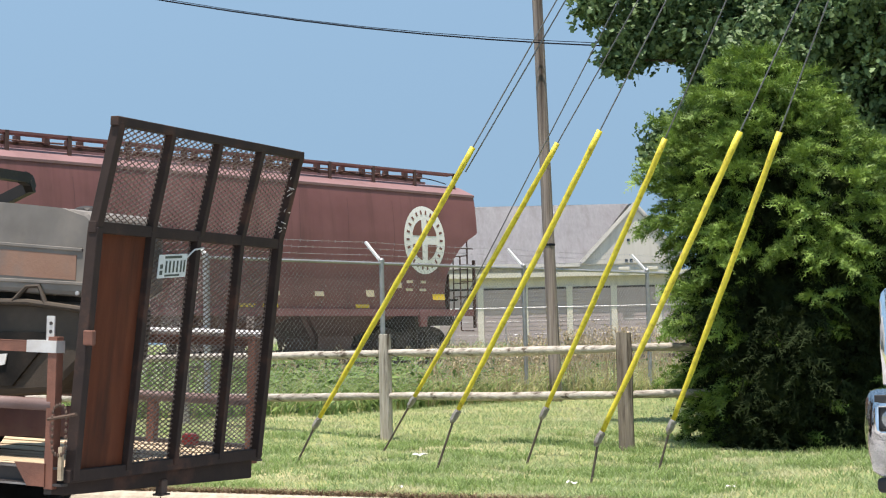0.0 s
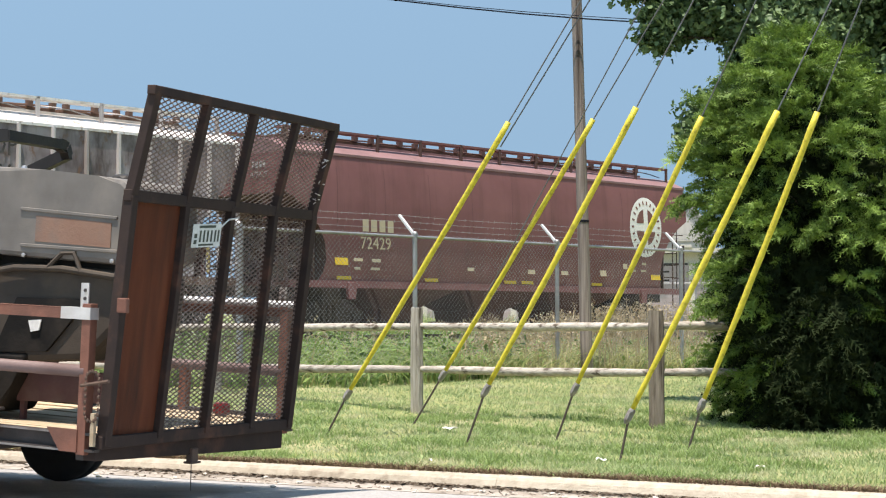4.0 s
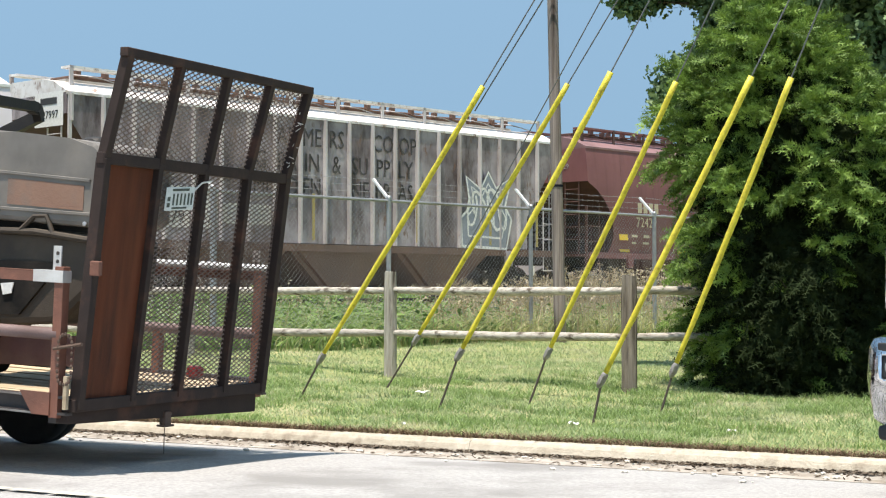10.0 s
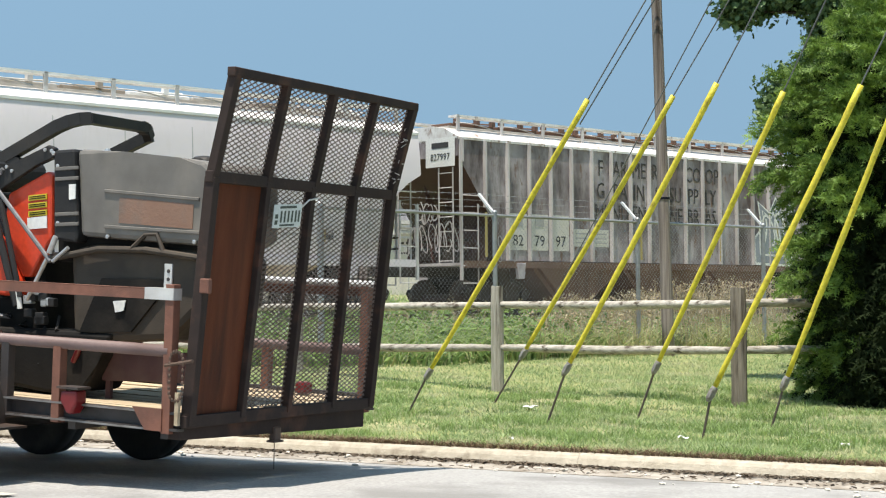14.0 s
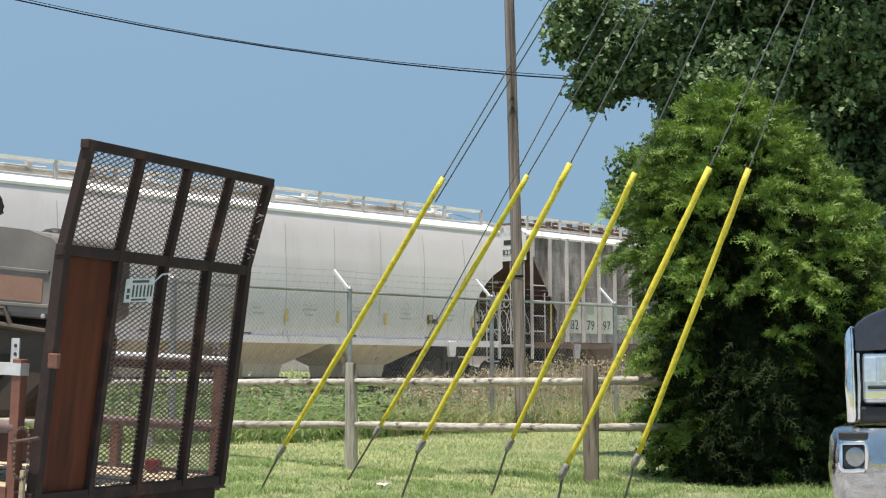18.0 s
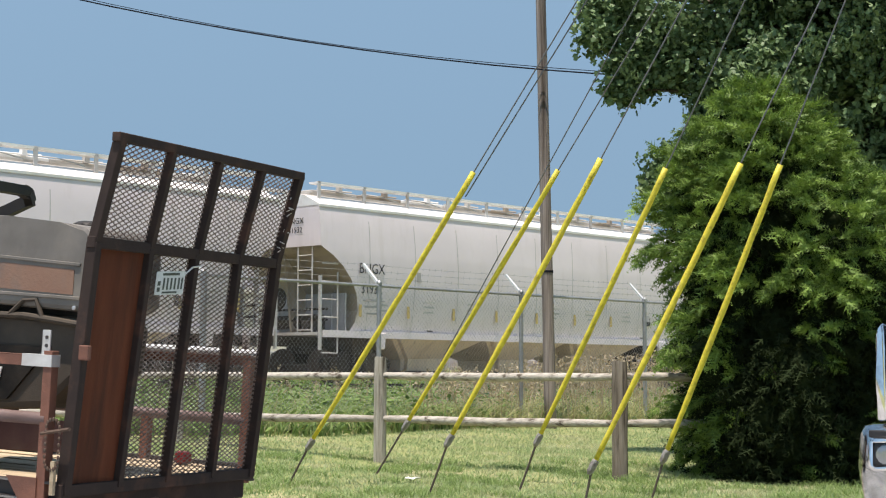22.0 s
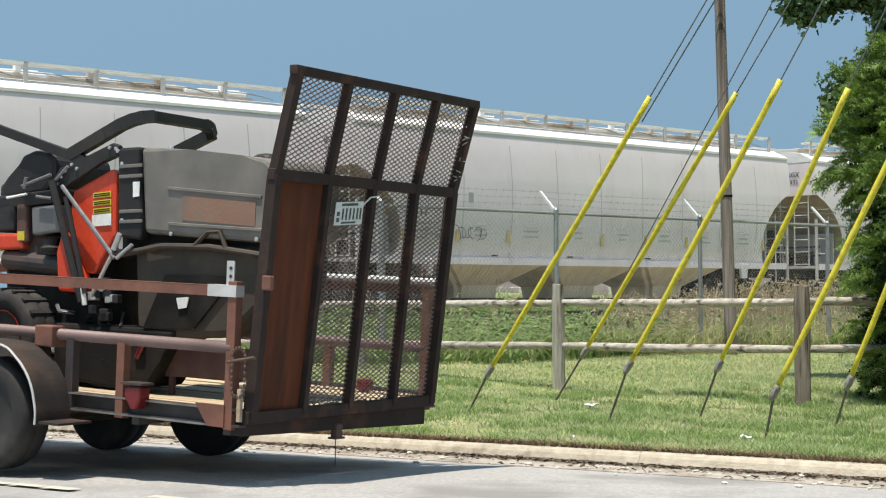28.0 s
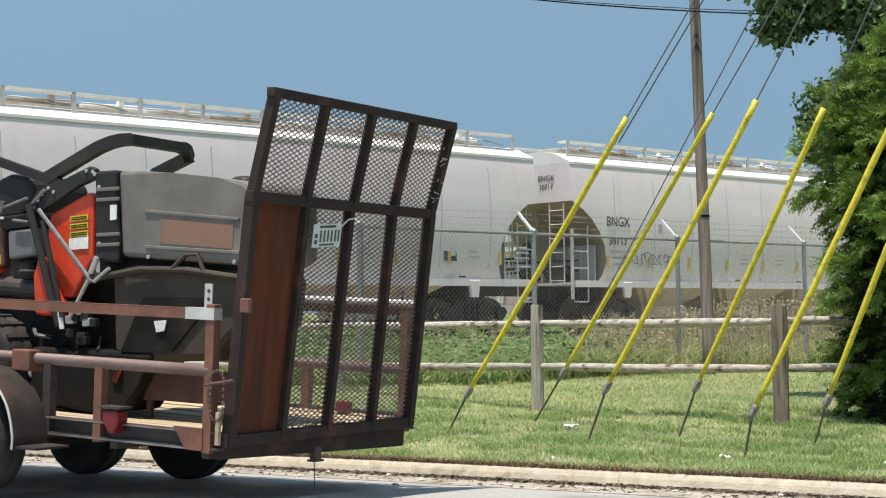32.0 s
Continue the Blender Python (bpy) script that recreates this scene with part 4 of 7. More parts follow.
        tube(bm, (e * (hl - 0.7), -0.2, 1.32), (e * (hl - 0.7), 0.9, 1.32), 0.17, n=12)
        box(bm, (e * (hl - 0.7) - 0.2, -0.8, 1.05), (e * (hl - 0.7) + 0.2, -0.35, 1.5), 0.02)
        part("brake_cylinder", bm, "running_gear", car)
        for sy in (-1, 1):
            bm = bmesh.new()
            prism(bm, [(e * (hl - 2.1) - 0.16, 1.06), (e * (hl - 2.1) + 0.16, 1.06), (e * (hl - 2.1) + 0.11, 0.66), (e * (hl - 2.1) - 0.11, 0.66)], sy * 1.53 - 0.05, sy * 1.53 + 0.05, 0.015)
            part("jacking_pad", bm, side, car)
    nb = 3
    span = length - 5.4
    for i in range(nb):
        x = -span / 2 + span * (i + 0.5) / nb
        ht = span / nb / 2 - 0.03
        bm = bmesh.new()
        loops = [(ht, 1.43, 1.09), (ht * 0.98, 1.40, 0.95), (ht * 0.42, 0.75, 0.42), (ht * 0.40, 0.7, 0.12)]
        if ribbed:
            loops = [(ht, 1.44, 1.02), (ht * 0.94, 1.43, 0.86), (ht * 0.40, 1.30, 0.12), (ht * 0.38, 1.2, 0.04)]
        rings = [[bm.verts.new((x + sx_ * a, sy_ * b, z)) for sx_, sy_ in ((-1, -1), (1, -1), (1, 1), (-1, 1))] for a, b, z in loops]
        for r0, r1 in zip(rings, rings[1:]):
            for q in range(4):
                bm.faces.new((r0[q], r0[(q + 1) % 4], r1[(q + 1) % 4], r1[q]))
        bm.faces.new(rings[-1])
        bmesh.ops.bevel(bm, geom=[e for e in bm.edges if abs(e.verts[0].co.z - e.verts[1].co.z) > 0.1], offset=0.12, segments=2, affect="EDGES")
        part("discharge_bay", bm, bay, car)
        bm = bmesh.new()
        box(bm, (x - ht * 0.45, -0.8, 0.02), (x + ht * 0.45, 0.8, 0.14))
        part("outlet_gate", bm, "running_gear", car)
    # bogies
    for e in (-1, 1):
        bx = e * (hl - 1.75)
        for sy in (-1, 1):
            bm = bmesh.new()
            o = [(-1.18, 0.52), (-1.12, 0.62), (-0.62, 0.66), (-0.4, 0.82), (0.4, 0.82), (0.62, 0.66), (1.12, 0.62), (1.18, 0.52), (1.1, 0.36), (0.66, 0.36), (0.34, 0.22), (-0.34, 0.22), (-0.66, 0.36), (-1.1, 0.36)]
            prism(bm, [(bx + a, b - BODY_LIFT) for a, b in o], sy * 1.0 - 0.08, sy * 1.0 + 0.08)
            for q in (-1, 1):
                tube(bm, (bx + q * 0.89, sy * 0.98, 0.46 - BODY_LIFT), (bx + q * 0.89, sy * 1.16, 0.46 - BODY_LIFT), 0.13, n=10)
            for q in (-0.2, 0, 0.2):
                tube(bm, (bx + q, sy * 1.1, 0.28 - BODY_LIFT), (bx + q, sy * 1.1, 0.72 - BODY_LIFT), 0.07, n=8)
            part("bogie_side_frame", bm, "running_gear", car)
        for q in (-1, 1):
            bm = bmesh.new()
            for sy in (-1, 1):
                lathe(bm, [(0.05, 0.68 * sy), (0.1, 0.70 * sy), (0.33, 0.70 * sy), (0.35, 0.68 * sy), (0.46, 0.68 * sy), (0.45, 0.72 * sy), (0.425, 0.735 * sy), (0.42, 0.82 * sy), (0.38, 0.82 * sy), (0.36, 0.78 * sy), (0.14, 0.77 * sy), (0.11, 0.83 * sy)], 20, "y")
            tube(bm, (0, -1.05, 0), (0, 1.05, 0), 0.08, n=10)
            ws = part("wheelset", bm, "wheel_steel", car)
            ws.location = (bx + q * 0.89, 0, 0.42 - BODY_LIFT)
        bm = bmesh.new()
        box(bm, (bx - 0.3, -1.2, 0.55), (bx + 0.3, 1.2, 0.95))
        part("bolster", bm, "running_gear", car)
    # vertical seams or ribs
    if ribbed:
        nr = 20
        for i in range(nr + 1):
            x = -hl + 0.08 + (length - 0.16) * i / nr
            ins = hl - abs(x)
            zb = 1.12
            for (z, w, s) in STRAIGHT:
                if s > ins:
                    zb = z + 0.05
            if ins < 1.2:
                zb = 3.62 - ins / 1.25 * 1.7
            for sy in (-1, 1):
                bm = bmesh.new()
                box(bm, (x - 0.024, sy * 1.52 - 0.055, zb), (x + 0.024, sy * 1.52 + 0.055, 4.07))
                part("rib", bm, "grey_rib", car)
    else:
        for i in range(1, 10):
            x = -hl + length * i / 10
            for sy in (-1, 1):
                v, f = [], []
                zs = [1.12, 1.4, 1.75, 2.1, 2.5, 2.9, 3.3, 3.6, 3.8]
                for j, z in enumerate(zs):
                    w = at_level(prof, z, 1) + 0.004
                    xo = x + 0.02 * math.sin(z * 2 + i)
                    v += [(xo - 0.012, sy * w, z), (xo + 0.012, sy * w, z)]
                    if j:
                        f.append((2 * j - 2, 2 * j - 1, 2 * j + 1, 2 * j))
                mesh_ob("seam", v, f, "seam" if side == "white_car" else "brown_seam", car)
    return car


def on_side(prof, x, z, proud=0.016):
    """Pose for paint on the near side of a car, leaning with the shell."""
    w0, w1 = at_level(prof, z - 0.15, 1), at_level(prof, z + 0.15, 1)
    return pose(x, -(at_level(prof, z, 1) + proud), z, 90 + math.degrees(math.atan2(w0 - w1, 0.3)) * 1.0, 0, 0)


def paint_patch(name, car, prof, x, z, w, h, material, label="", proud=0.005):
    ob = mesh_ob(name, [(-w / 2, -h / 2, 0), (w / 2, -h / 2, 0), (w / 2, h / 2, 0), (-w / 2, h / 2, 0)], [(0, 1, 2, 3)], material, car)
    ob.matrix_basis = on_side(prof, x, z, proud)
    return tagged(ob, label)


def end_pose(length, y, z):
    return pose(-length / 2 - 0.012, y, z, 90, 0, -90)


# lengths of the five cars and the right-hand end of each behind the first one's
CAR_LEN = [15.8, 16.1, 16.3, 15.8, 16.0]
CAR_BACK = [0.0, 17.1, 34.55, 52.15, 69.25]
brown = ("brown_car", "brown_roof", "brown_dark", "brown_dark", "brown_dark")
white = ("white_car", "white_roof", "tan_bay", "dirty_end", "fitting_grey")
cars = [
    hopper_car("brown_hopper_car", "reddish-brown curved-side covered hopper with a white oval emblem", CAR_LEN[0], CURVED, brown),
    hopper_car("grey_ribbed_hopper_car", "stained grey ribbed covered hopper with black lettering and graffiti", CAR_LEN[1], STRAIGHT, ("grey_car", "stained_roof", "rust_bay", "brown_dark", "grey_rib"), True),
    hopper_car("white_hopper_car", "dusty white curved-side covered hopper on the rails", CAR_LEN[2], CURVED, white),
    hopper_car("white_hopper_car", "dusty white curved-side covered hopper with a small graffiti tag", CAR_LEN[3], CURVED, white),
    hopper_car("white_hopper_car", "dusty white curved-side covered hopper on the rails", CAR_LEN[4], CURVED, white)]


def mark_cars():
    rng = random.Random(11)
    c, L = cars[0], CAR_LEN[0]
    h = L / 2
    # oval emblem of plain shapes, painted on the curved shell
    ex, ez, ea, eb = h - 2.05, 2.86, 0.76, 0.87
    skin = lambda u, w, proud: (ex + u, -(at_level(CURVED, ez + w, 1) + proud), ez + w)
    rows = 18
    v = []
    for i in range(rows + 1):
        w = eb * math.sin(math.pi * (i / rows - 0.5))
        u = ea * math.sqrt(max(0.0, 1 - (w / eb) ** 2)) + 0.002
        v += [skin(-u, w, 0.008), skin(u, w, 0.008)]
    tagged(mesh_ob("emblem_disc", v, [(2 * i, 2 * i + 1, 2 * i + 3, 2 * i + 2) for i in range(rows)], "white_paint", c), "white oval emblem")
    for sx_ in (-1, 1):
        for sz_ in (-1, 1):
            v, f = [], []
            for i in range(6):
                u = 0.10 + 0.34 * i / 5
                for j in range(6):
                    w = 0.11 + (0.53 * math.sqrt(1 - (u / 0.47) ** 2) - 0.11) * j / 5
                    v.append(skin(sx_ * u, sz_ * w, 0.013))
            f = [(i * 6 + j, i * 6 + j + 1, i * 6 + j + 7, i * 6 + j + 6) for i in range(5) for j in range(5)]
            mesh_ob("emblem_quarter", v, f, "logo_brown", c)
    for i in range(22):
        t = 2 * math.pi * i / 22
        ct, st = math.cos(t), math.sin(t)
        v = [skin(0.62 * ct - 0.03 * st * p + q * ct, 0.71 * st + 0.03 * ct * p + q * st, 0.013) for p, q in ((-1, -0.055), (1, -0.055), (1, 0.055), (-1, 0.055))]
        mesh_ob("emblem_tick", v, [(0, 1, 2, 3)], "logo_brown", c)
    for x in (-h + 1.9, -h + 4.9, -h + 7.9, h - 4.2, h - 7.2):
        paint_patch("marker_strip", c, CURVED, x, 1.20, 0.48, 0.15, "yellow_paint")
    paint_patch("marker_square", c, CURVED, h - 1.5, 1.48, 0.46, 0.28, "yellow_paint")
    paint_patch("marker_square", c, CURVED, -h + 1.75, 1.62, 0.42, 0.30, "yellow_paint")
    for x, z, w, hh in (*((-h + 2.5 + 0.28 * k, 2.45, 0.20, 0.32) for k in range(4)), (-h + 2.9, 1.62, 0.3, 0.12), (-h + 2.9, 1.42, 0.3, 0.1), (-h + 2.3, 1.62, 0.3, 0.1), (-h + 2.3, 1.42, 0.2, 0.1), (h - 4.0, 1.55, 0.28, 0.3), (h - 2.6, 1.8, 0.22, 0.08), (h - 2.6, 1.6, 0.25, 0.08), (h - 2.1, 1.8, 0.2, 0.08), (h - 2.1, 1.6, 0.25, 0.08), (h - 3.0, 1.75, 0.2, 0.25), (0.8, 1.5, 0.3, 0.2), (2.2, 1.5, 0.3, 0.2), (-1.6, 1.5, 0.25, 0.15)):
        paint_patch("stencil_bar", c, CURVED, x, z, w, hh, "cream_paint" if z > 1.3 else "dim_paint")
    lettering("72429", 0.42, "cream_paint", c, on_side(CURVED, -h + 2.85, 2.0))
    for k in range(4):
        q = mesh_ob("stencil_bar", [(-0.045, -0.08, 0), (0.045, -0.08, 0), (0.045, 0.08, 0), (-0.045, 0.08, 0)], [(0, 1, 2, 3)], "dim_paint", c)
        q.matrix_basis = end_pose(L, -0.42 - 0.13 * k, 3.80)
    lettering("472429", 0.20, "dim_paint", c, end_pose(L, -0.62, 3.56))
    # grey car
    c, L = cars[1], CAR_LEN[1]
    h = L / 2
    P = [(z, 1.478, i) for z, w, i in STRAIGHT]
    pitch = (L - 0.16) / 20
    bay = lambda i: -h + 0.08 + pitch * (i + 0.5)
    rows = ((3.60, ["F", "AR", "ME", "RS", "", "CO", "-OP"]), (3.00, ["G", "RA", "IN", "&", "SU", "PP", "LY"]), (2.42, ["MI", "ND", "EN", "", "NE", "BR", "AS"]))
    for z, cells in rows:
        for i, w in enumerate(cells):
            if w:
                lettering(w, 0.62, "faded_black", c, on_side(P, bay(6 + i), z), squeeze=0.78)
    for i in (2, 3, 4):
        paint_patch("number_panel", c, P, bay(i), 1.85, pitch * 0.82, 0.92, "panel_cream", "white number panel")
    for i, w in ((2, "82"), (3, "79"), (4, "97")):
        lettering(w, 0.40, "black_paint", c, on_side(P, bay(i), 1.62, 0.012))
        if i < 4:
            paint_patch("stencil_bar", c, P, bay(i), 2.1, 0.34, 0.2, "dim_paint", proud=0.011)
    for i in (5, 6):
        paint_patch("data_panel", c, P, bay(i), 1.75, pitch * 0.78, 0.46, "panel_cream")
        for k in range(3):
            paint_patch("stencil_bar", c, P, bay(i), 1.62 + 0.12 * k, pitch * 0.55, 0.04, "dim_paint", proud=0.011)
    for x in (bay(1) - 0.4, bay(8), bay(12) + 0.38, bay(16), bay(18) + 0.35):
        paint_patch("ochre_strip", c, P, x, 1.75, 0.09, 1.1, "ochre_paint", proud=0.07)
    # graffiti near the leading end
    bm = bmesh.new()
    pts = [(-0.95, -0.9), (0.75, -0.95), (0.95, -0.2), (0.7, 0.15), (0.95, 0.9), (0.35, 0.6), (0.05, 1.0), (-0.25, 0.55), (-0.8, 0.85), (-0.65, 0.1), (-1.0, -0.2)]
    bm.faces.new([bm.verts.new((x, z, 0)) for x, z in pts])
    g = part("graffiti_fill", bm, "spray_blue", c, "pale blue-grey spray paint")
    g.matrix_basis = on_side(P, h - 3.0, 2.1, 0.064)
    for k in range(2):
        v, f = [], []
        spray_ribbon(v, f, [(a * (1.04 - 0.25 * k), b * (1.04 - 0.3 * k)) for a, b in pts + pts[:1]], 0.075 - 0.02 * k)
        g = mesh_ob("graffiti_outline", v, f, "white_paint", c)
        g.matrix_basis = pose(h - 3.0, -1.55 - 0.003 * k, 2.1)
    for sgn, (vv, ff) in ((0, scribble(3, 1.5, 1.2, 5, 0.07)), (1, scribble(8, 0.7, 0.8, 4, 0.03))):
        g = mesh_ob("graffiti_tag", vv, ff, "dim_paint" if sgn else "white_paint", c)
        g.matrix_basis = pose(h - 3.0, -1.553, 2.15) if sgn == 0 else pose(-h + 1.5, -1.56, 1.45)
    for k, (y, z, s) in enumerate(((-0.9, 1.7, 1.0), (0.2, 1.65, 1.1), (-0.3, 2.3, 0.8))):
        vv, ff = scribble(20 + k, 0.9 * s, 0.8 * s, 5, 0.035)
        g = mesh_ob("graffiti_tag", vv, ff, "grey_rib", c)
        g.matrix_basis = pose(-h + 0.02, y, z, 0, 0, -90)
    q = mesh_ob("number_board", [(-0.52, -0.36, 0), (0.52, -0.36, 0), (0.52, 0.36, 0), (-0.52, 0.36, 0)], [(0, 1, 2, 3)], "white_paint", c)
    q.matrix_basis = end_pose(L, -0.85, 3.78)
    lettering("827997", 0.23, "black_paint", c, end_pose(L, -0.85, 3.66) @ pose(0, 0, 0.006))
    q = mesh_ob("stencil_bar", [(-0.3, -0.07, 0), (0.3, -0.07, 0), (0.3, 0.07, 0), (-0.3, 0.07, 0)], [(0, 1, 2, 3)], "black_paint", c)
    q.matrix_basis = end_pose(L, -0.85, 3.95) @ pose(0, 0, 0.006)
    # white cars
    for i, number in ((2, "31932"), (3, "30717"), (4, "")):
        c, L = cars[i], CAR_LEN[i]
        h = L / 2
        if number:
            lettering("BNGX", 0.36, "black_paint", c, on_side(CURVED, -h + 1.70, 2.62), squeeze=0.9)
            lettering(number, 0.33, "black_paint", c, on_side(CURVED, -h + 1.70, 2.12), squeeze=0.9)
            lettering("BNGX", 0.21, "black_paint", c, end_pose(L, -0.68, 3.74))
            lettering(number, 0.20, "black_paint", c, end_pose(L, -0.68, 3.52))
        for k in range(3):
            paint_patch("stencil_bar", c, CURVED, -h + 1.8, 1.86 - 0.16 * k, 0.75 - 0.15 * k, 0.06, "dim_paint")
        for k in range(9):
            x = -h + 1.35 + (L - 2.6) * k / 8
            o = paint_patch("ochre_strip", c, CURVED, x, 1.72, 0.10, 0.56, "ochre_paint")
            o.matrix_basis = o.matrix_basis @ pose(0, 0, 0, 0, 0, -6)
            for q in range(3):
                paint_patch("stencil_bar", c, CURVED, x + 0.75, 1.62 + 0.13 * q, rng.uniform(0.25, 0.55), 0.05, "seam")
        paint_patch("stencil_bar", c, CURVED, -h + 3.4, 2.5, 0.16, 0.24, "dim_paint")
        paint_patch("dark_placard", c, CURVED, h - 2.9, 1.72, 0.4, 0.42, "black_paint")
        paint_patch("placard_face", c, CURVED, h - 2.82, 1.76, 0.16, 0.26, "dim_paint", proud=0.009)
        for k in range(4):
            paint_patch("grime_blotch", c, CURVED, -h + 4 + 3.1 * k + rng.uniform(-0.5, 0.5), 1.16, 0.22, 0.05, "running_gear")
    vv, ff = scribble(31, 1.6, 0.42, 9, 0.017)
    g = mesh_ob("graffiti_tag", vv, ff, "black_paint", cars[3])
    g.matrix_basis = pose(-CAR_LEN[3] / 2 + 3.1, -1.575, 1.66)


mark_cars()


# ---- trailer ----
M["gate_paint"] = surface("dark_brown_chipped_paint", (0.027, 0.019, 0.017), (0.044, 0.029, 0.024), (0.12, 0.054, 0.036), scale=6, dirt_scale=3.0, rough=0.75, dirt_lo=0.55, dirt_hi=0.80, bump_scale=60, bump_strength=0.2, spec=0.25)
M["rust_panel"] = surface("rusty_red_brown_sheet", (0.15, 0.045, 0.02), (0.21, 0.07, 0.03), (0.07, 0.028, 0.018), stretch=(1, 2.5, 0.4), scale=4, dirt_scale=2.2, rough=0.75, bump_scale=50, bump_strength=0.2)
M["rust_rail"] = surface("rusty_rail_paint", (0.155, 0.064, 0.042), (0.22, 0.092, 0.06), (0.085, 0.045, 0.034), scale=8, dirt_scale=2.5, rough=0.7, bump_scale=60, bump_strength=0.3)
M["pipe_paint"] = surface("dull_mauve_brown_pipe_paint", (0.165, 0.108, 0.10), (0.225, 0.152, 0.14), (0.10, 0.05, 0.035), scale=8, dirt_scale=2.0, rough=0.55)
M["channel"] = surface("dark_steel_channel", (0.040, 0.035, 0.034), (0.068, 0.058, 0.055), (0.12, 0.062, 0.04), scale=6, dirt_scale=1.5, rough=0.55, metal=0.2)
M["deck_wood"] = surface("pale_deck_plank", (0.40, 0.31, 0.20), (0.52, 0.42, 0.29), (0.22, 0.16, 0.10), scale=8, dirt_scale=2.2, rough=0.85, stretch=(0.3, 4, 4), bump_scale=30, vary=0.2)
M["lip_highlight"] = surface("flange_highlight_paint", (0.16, 0.15, 0.145), (0.28, 0.27, 0.26), (0.08, 0.055, 0.04), scale=5, dirt_scale=2.0, rough=0.5, metal=0.3)
M["rubber"] = surface("black_tyre_rubber", (0.017, 0.016, 0.016), (0.028, 0.026, 0.025), (0.06, 0.054, 0.048), scale=10, dirt_scale=3, rough=0.85, bump_scale=40)
M["fender"] = surface("scuffed_grey_fender_steel", (0.022, 0.019, 0.017), (0.038, 0.032, 0.029), (0.10, 0.05, 0.03), scale=4, dirt_scale=2.0, rough=0.6, metal=0.2)
M["bright_edge"] = surface("bare_bright_metal_edge", (0.55, 0.54, 0.52), (0.68, 0.67, 0.65), (0.35, 0.25, 0.2), scale=9, rough=0.45, metal=0.4)
M["red_lens"] = plain("red_lamp_lens", (0.17, 0.012, 0.014), 0.35)
M["plate_white"] = plain("pale_number_plate", (0.55, 0.60, 0.60), 0.5)
M["plate_ink"] = plain("dark_plate_ink", (0.05, 0.07, 0.06), 0.6)
M["maroon_board"] = surface("dark_maroon_painted_board", (0.07, 0.028, 0.026), (0.10, 0.042, 0.038), (0.13, 0.085, 0.06), scale=4, dirt_scale=1.8, rough=0.7)
M["chain"] = surface("rusty_chain", (0.09, 0.06, 0.045), (0.15, 0.10, 0.075), None, scale=20, rough=0.7, metal=0.5)

LANE = (-2.314, 9.8)


def lane_pose(x, y, z=0.0, pitch=0.0):
    """A pose in the lane: x back along the traffic, y towards the kerb."""
    dx, dy = rot2(x, y, LANE_TURN)
    return pose(LANE[0] + dx, LANE[1] + dy, z, 0, pitch, LANE_TURN)


def tyre(bm, c, r, w, n=28):
    """A tyre standing across y about c."""
    h = w / 2
    lathe(bm, [(r * 0.62, -h * 0.82), (r * 0.7, -h), (r * 0.9, -h * 0.98), (r * 0.975, -h * 0.84), (r, -h * 0.6), (r, -h * 0.12), (r * 0.985, -h * 0.08), (r * 0.985, h * 0.08), (r, h * 0.12), (r, h * 0.6), (r * 0.975, h * 0.84), (r * 0.9, h * 0.98), (r * 0.7, h), (r * 0.62, h * 0.82)], n, "y", c)
    return bm


def rim(bm, c, r, w, side):
    lathe(bm, [(0.03, side * w * 0.30), (r * 0.35, side * w * 0.30), (r * 0.5, side * w * 0.12), (r * 0.85, side * w * 0.18), (r * 0.98, side * w * 0.44), (r * 1.02, side * w * 0.46), (r * 1.02, side * w * 0.3), (r * 0.9, -side * w * 0.2)], 20, "y", c)
    return bm


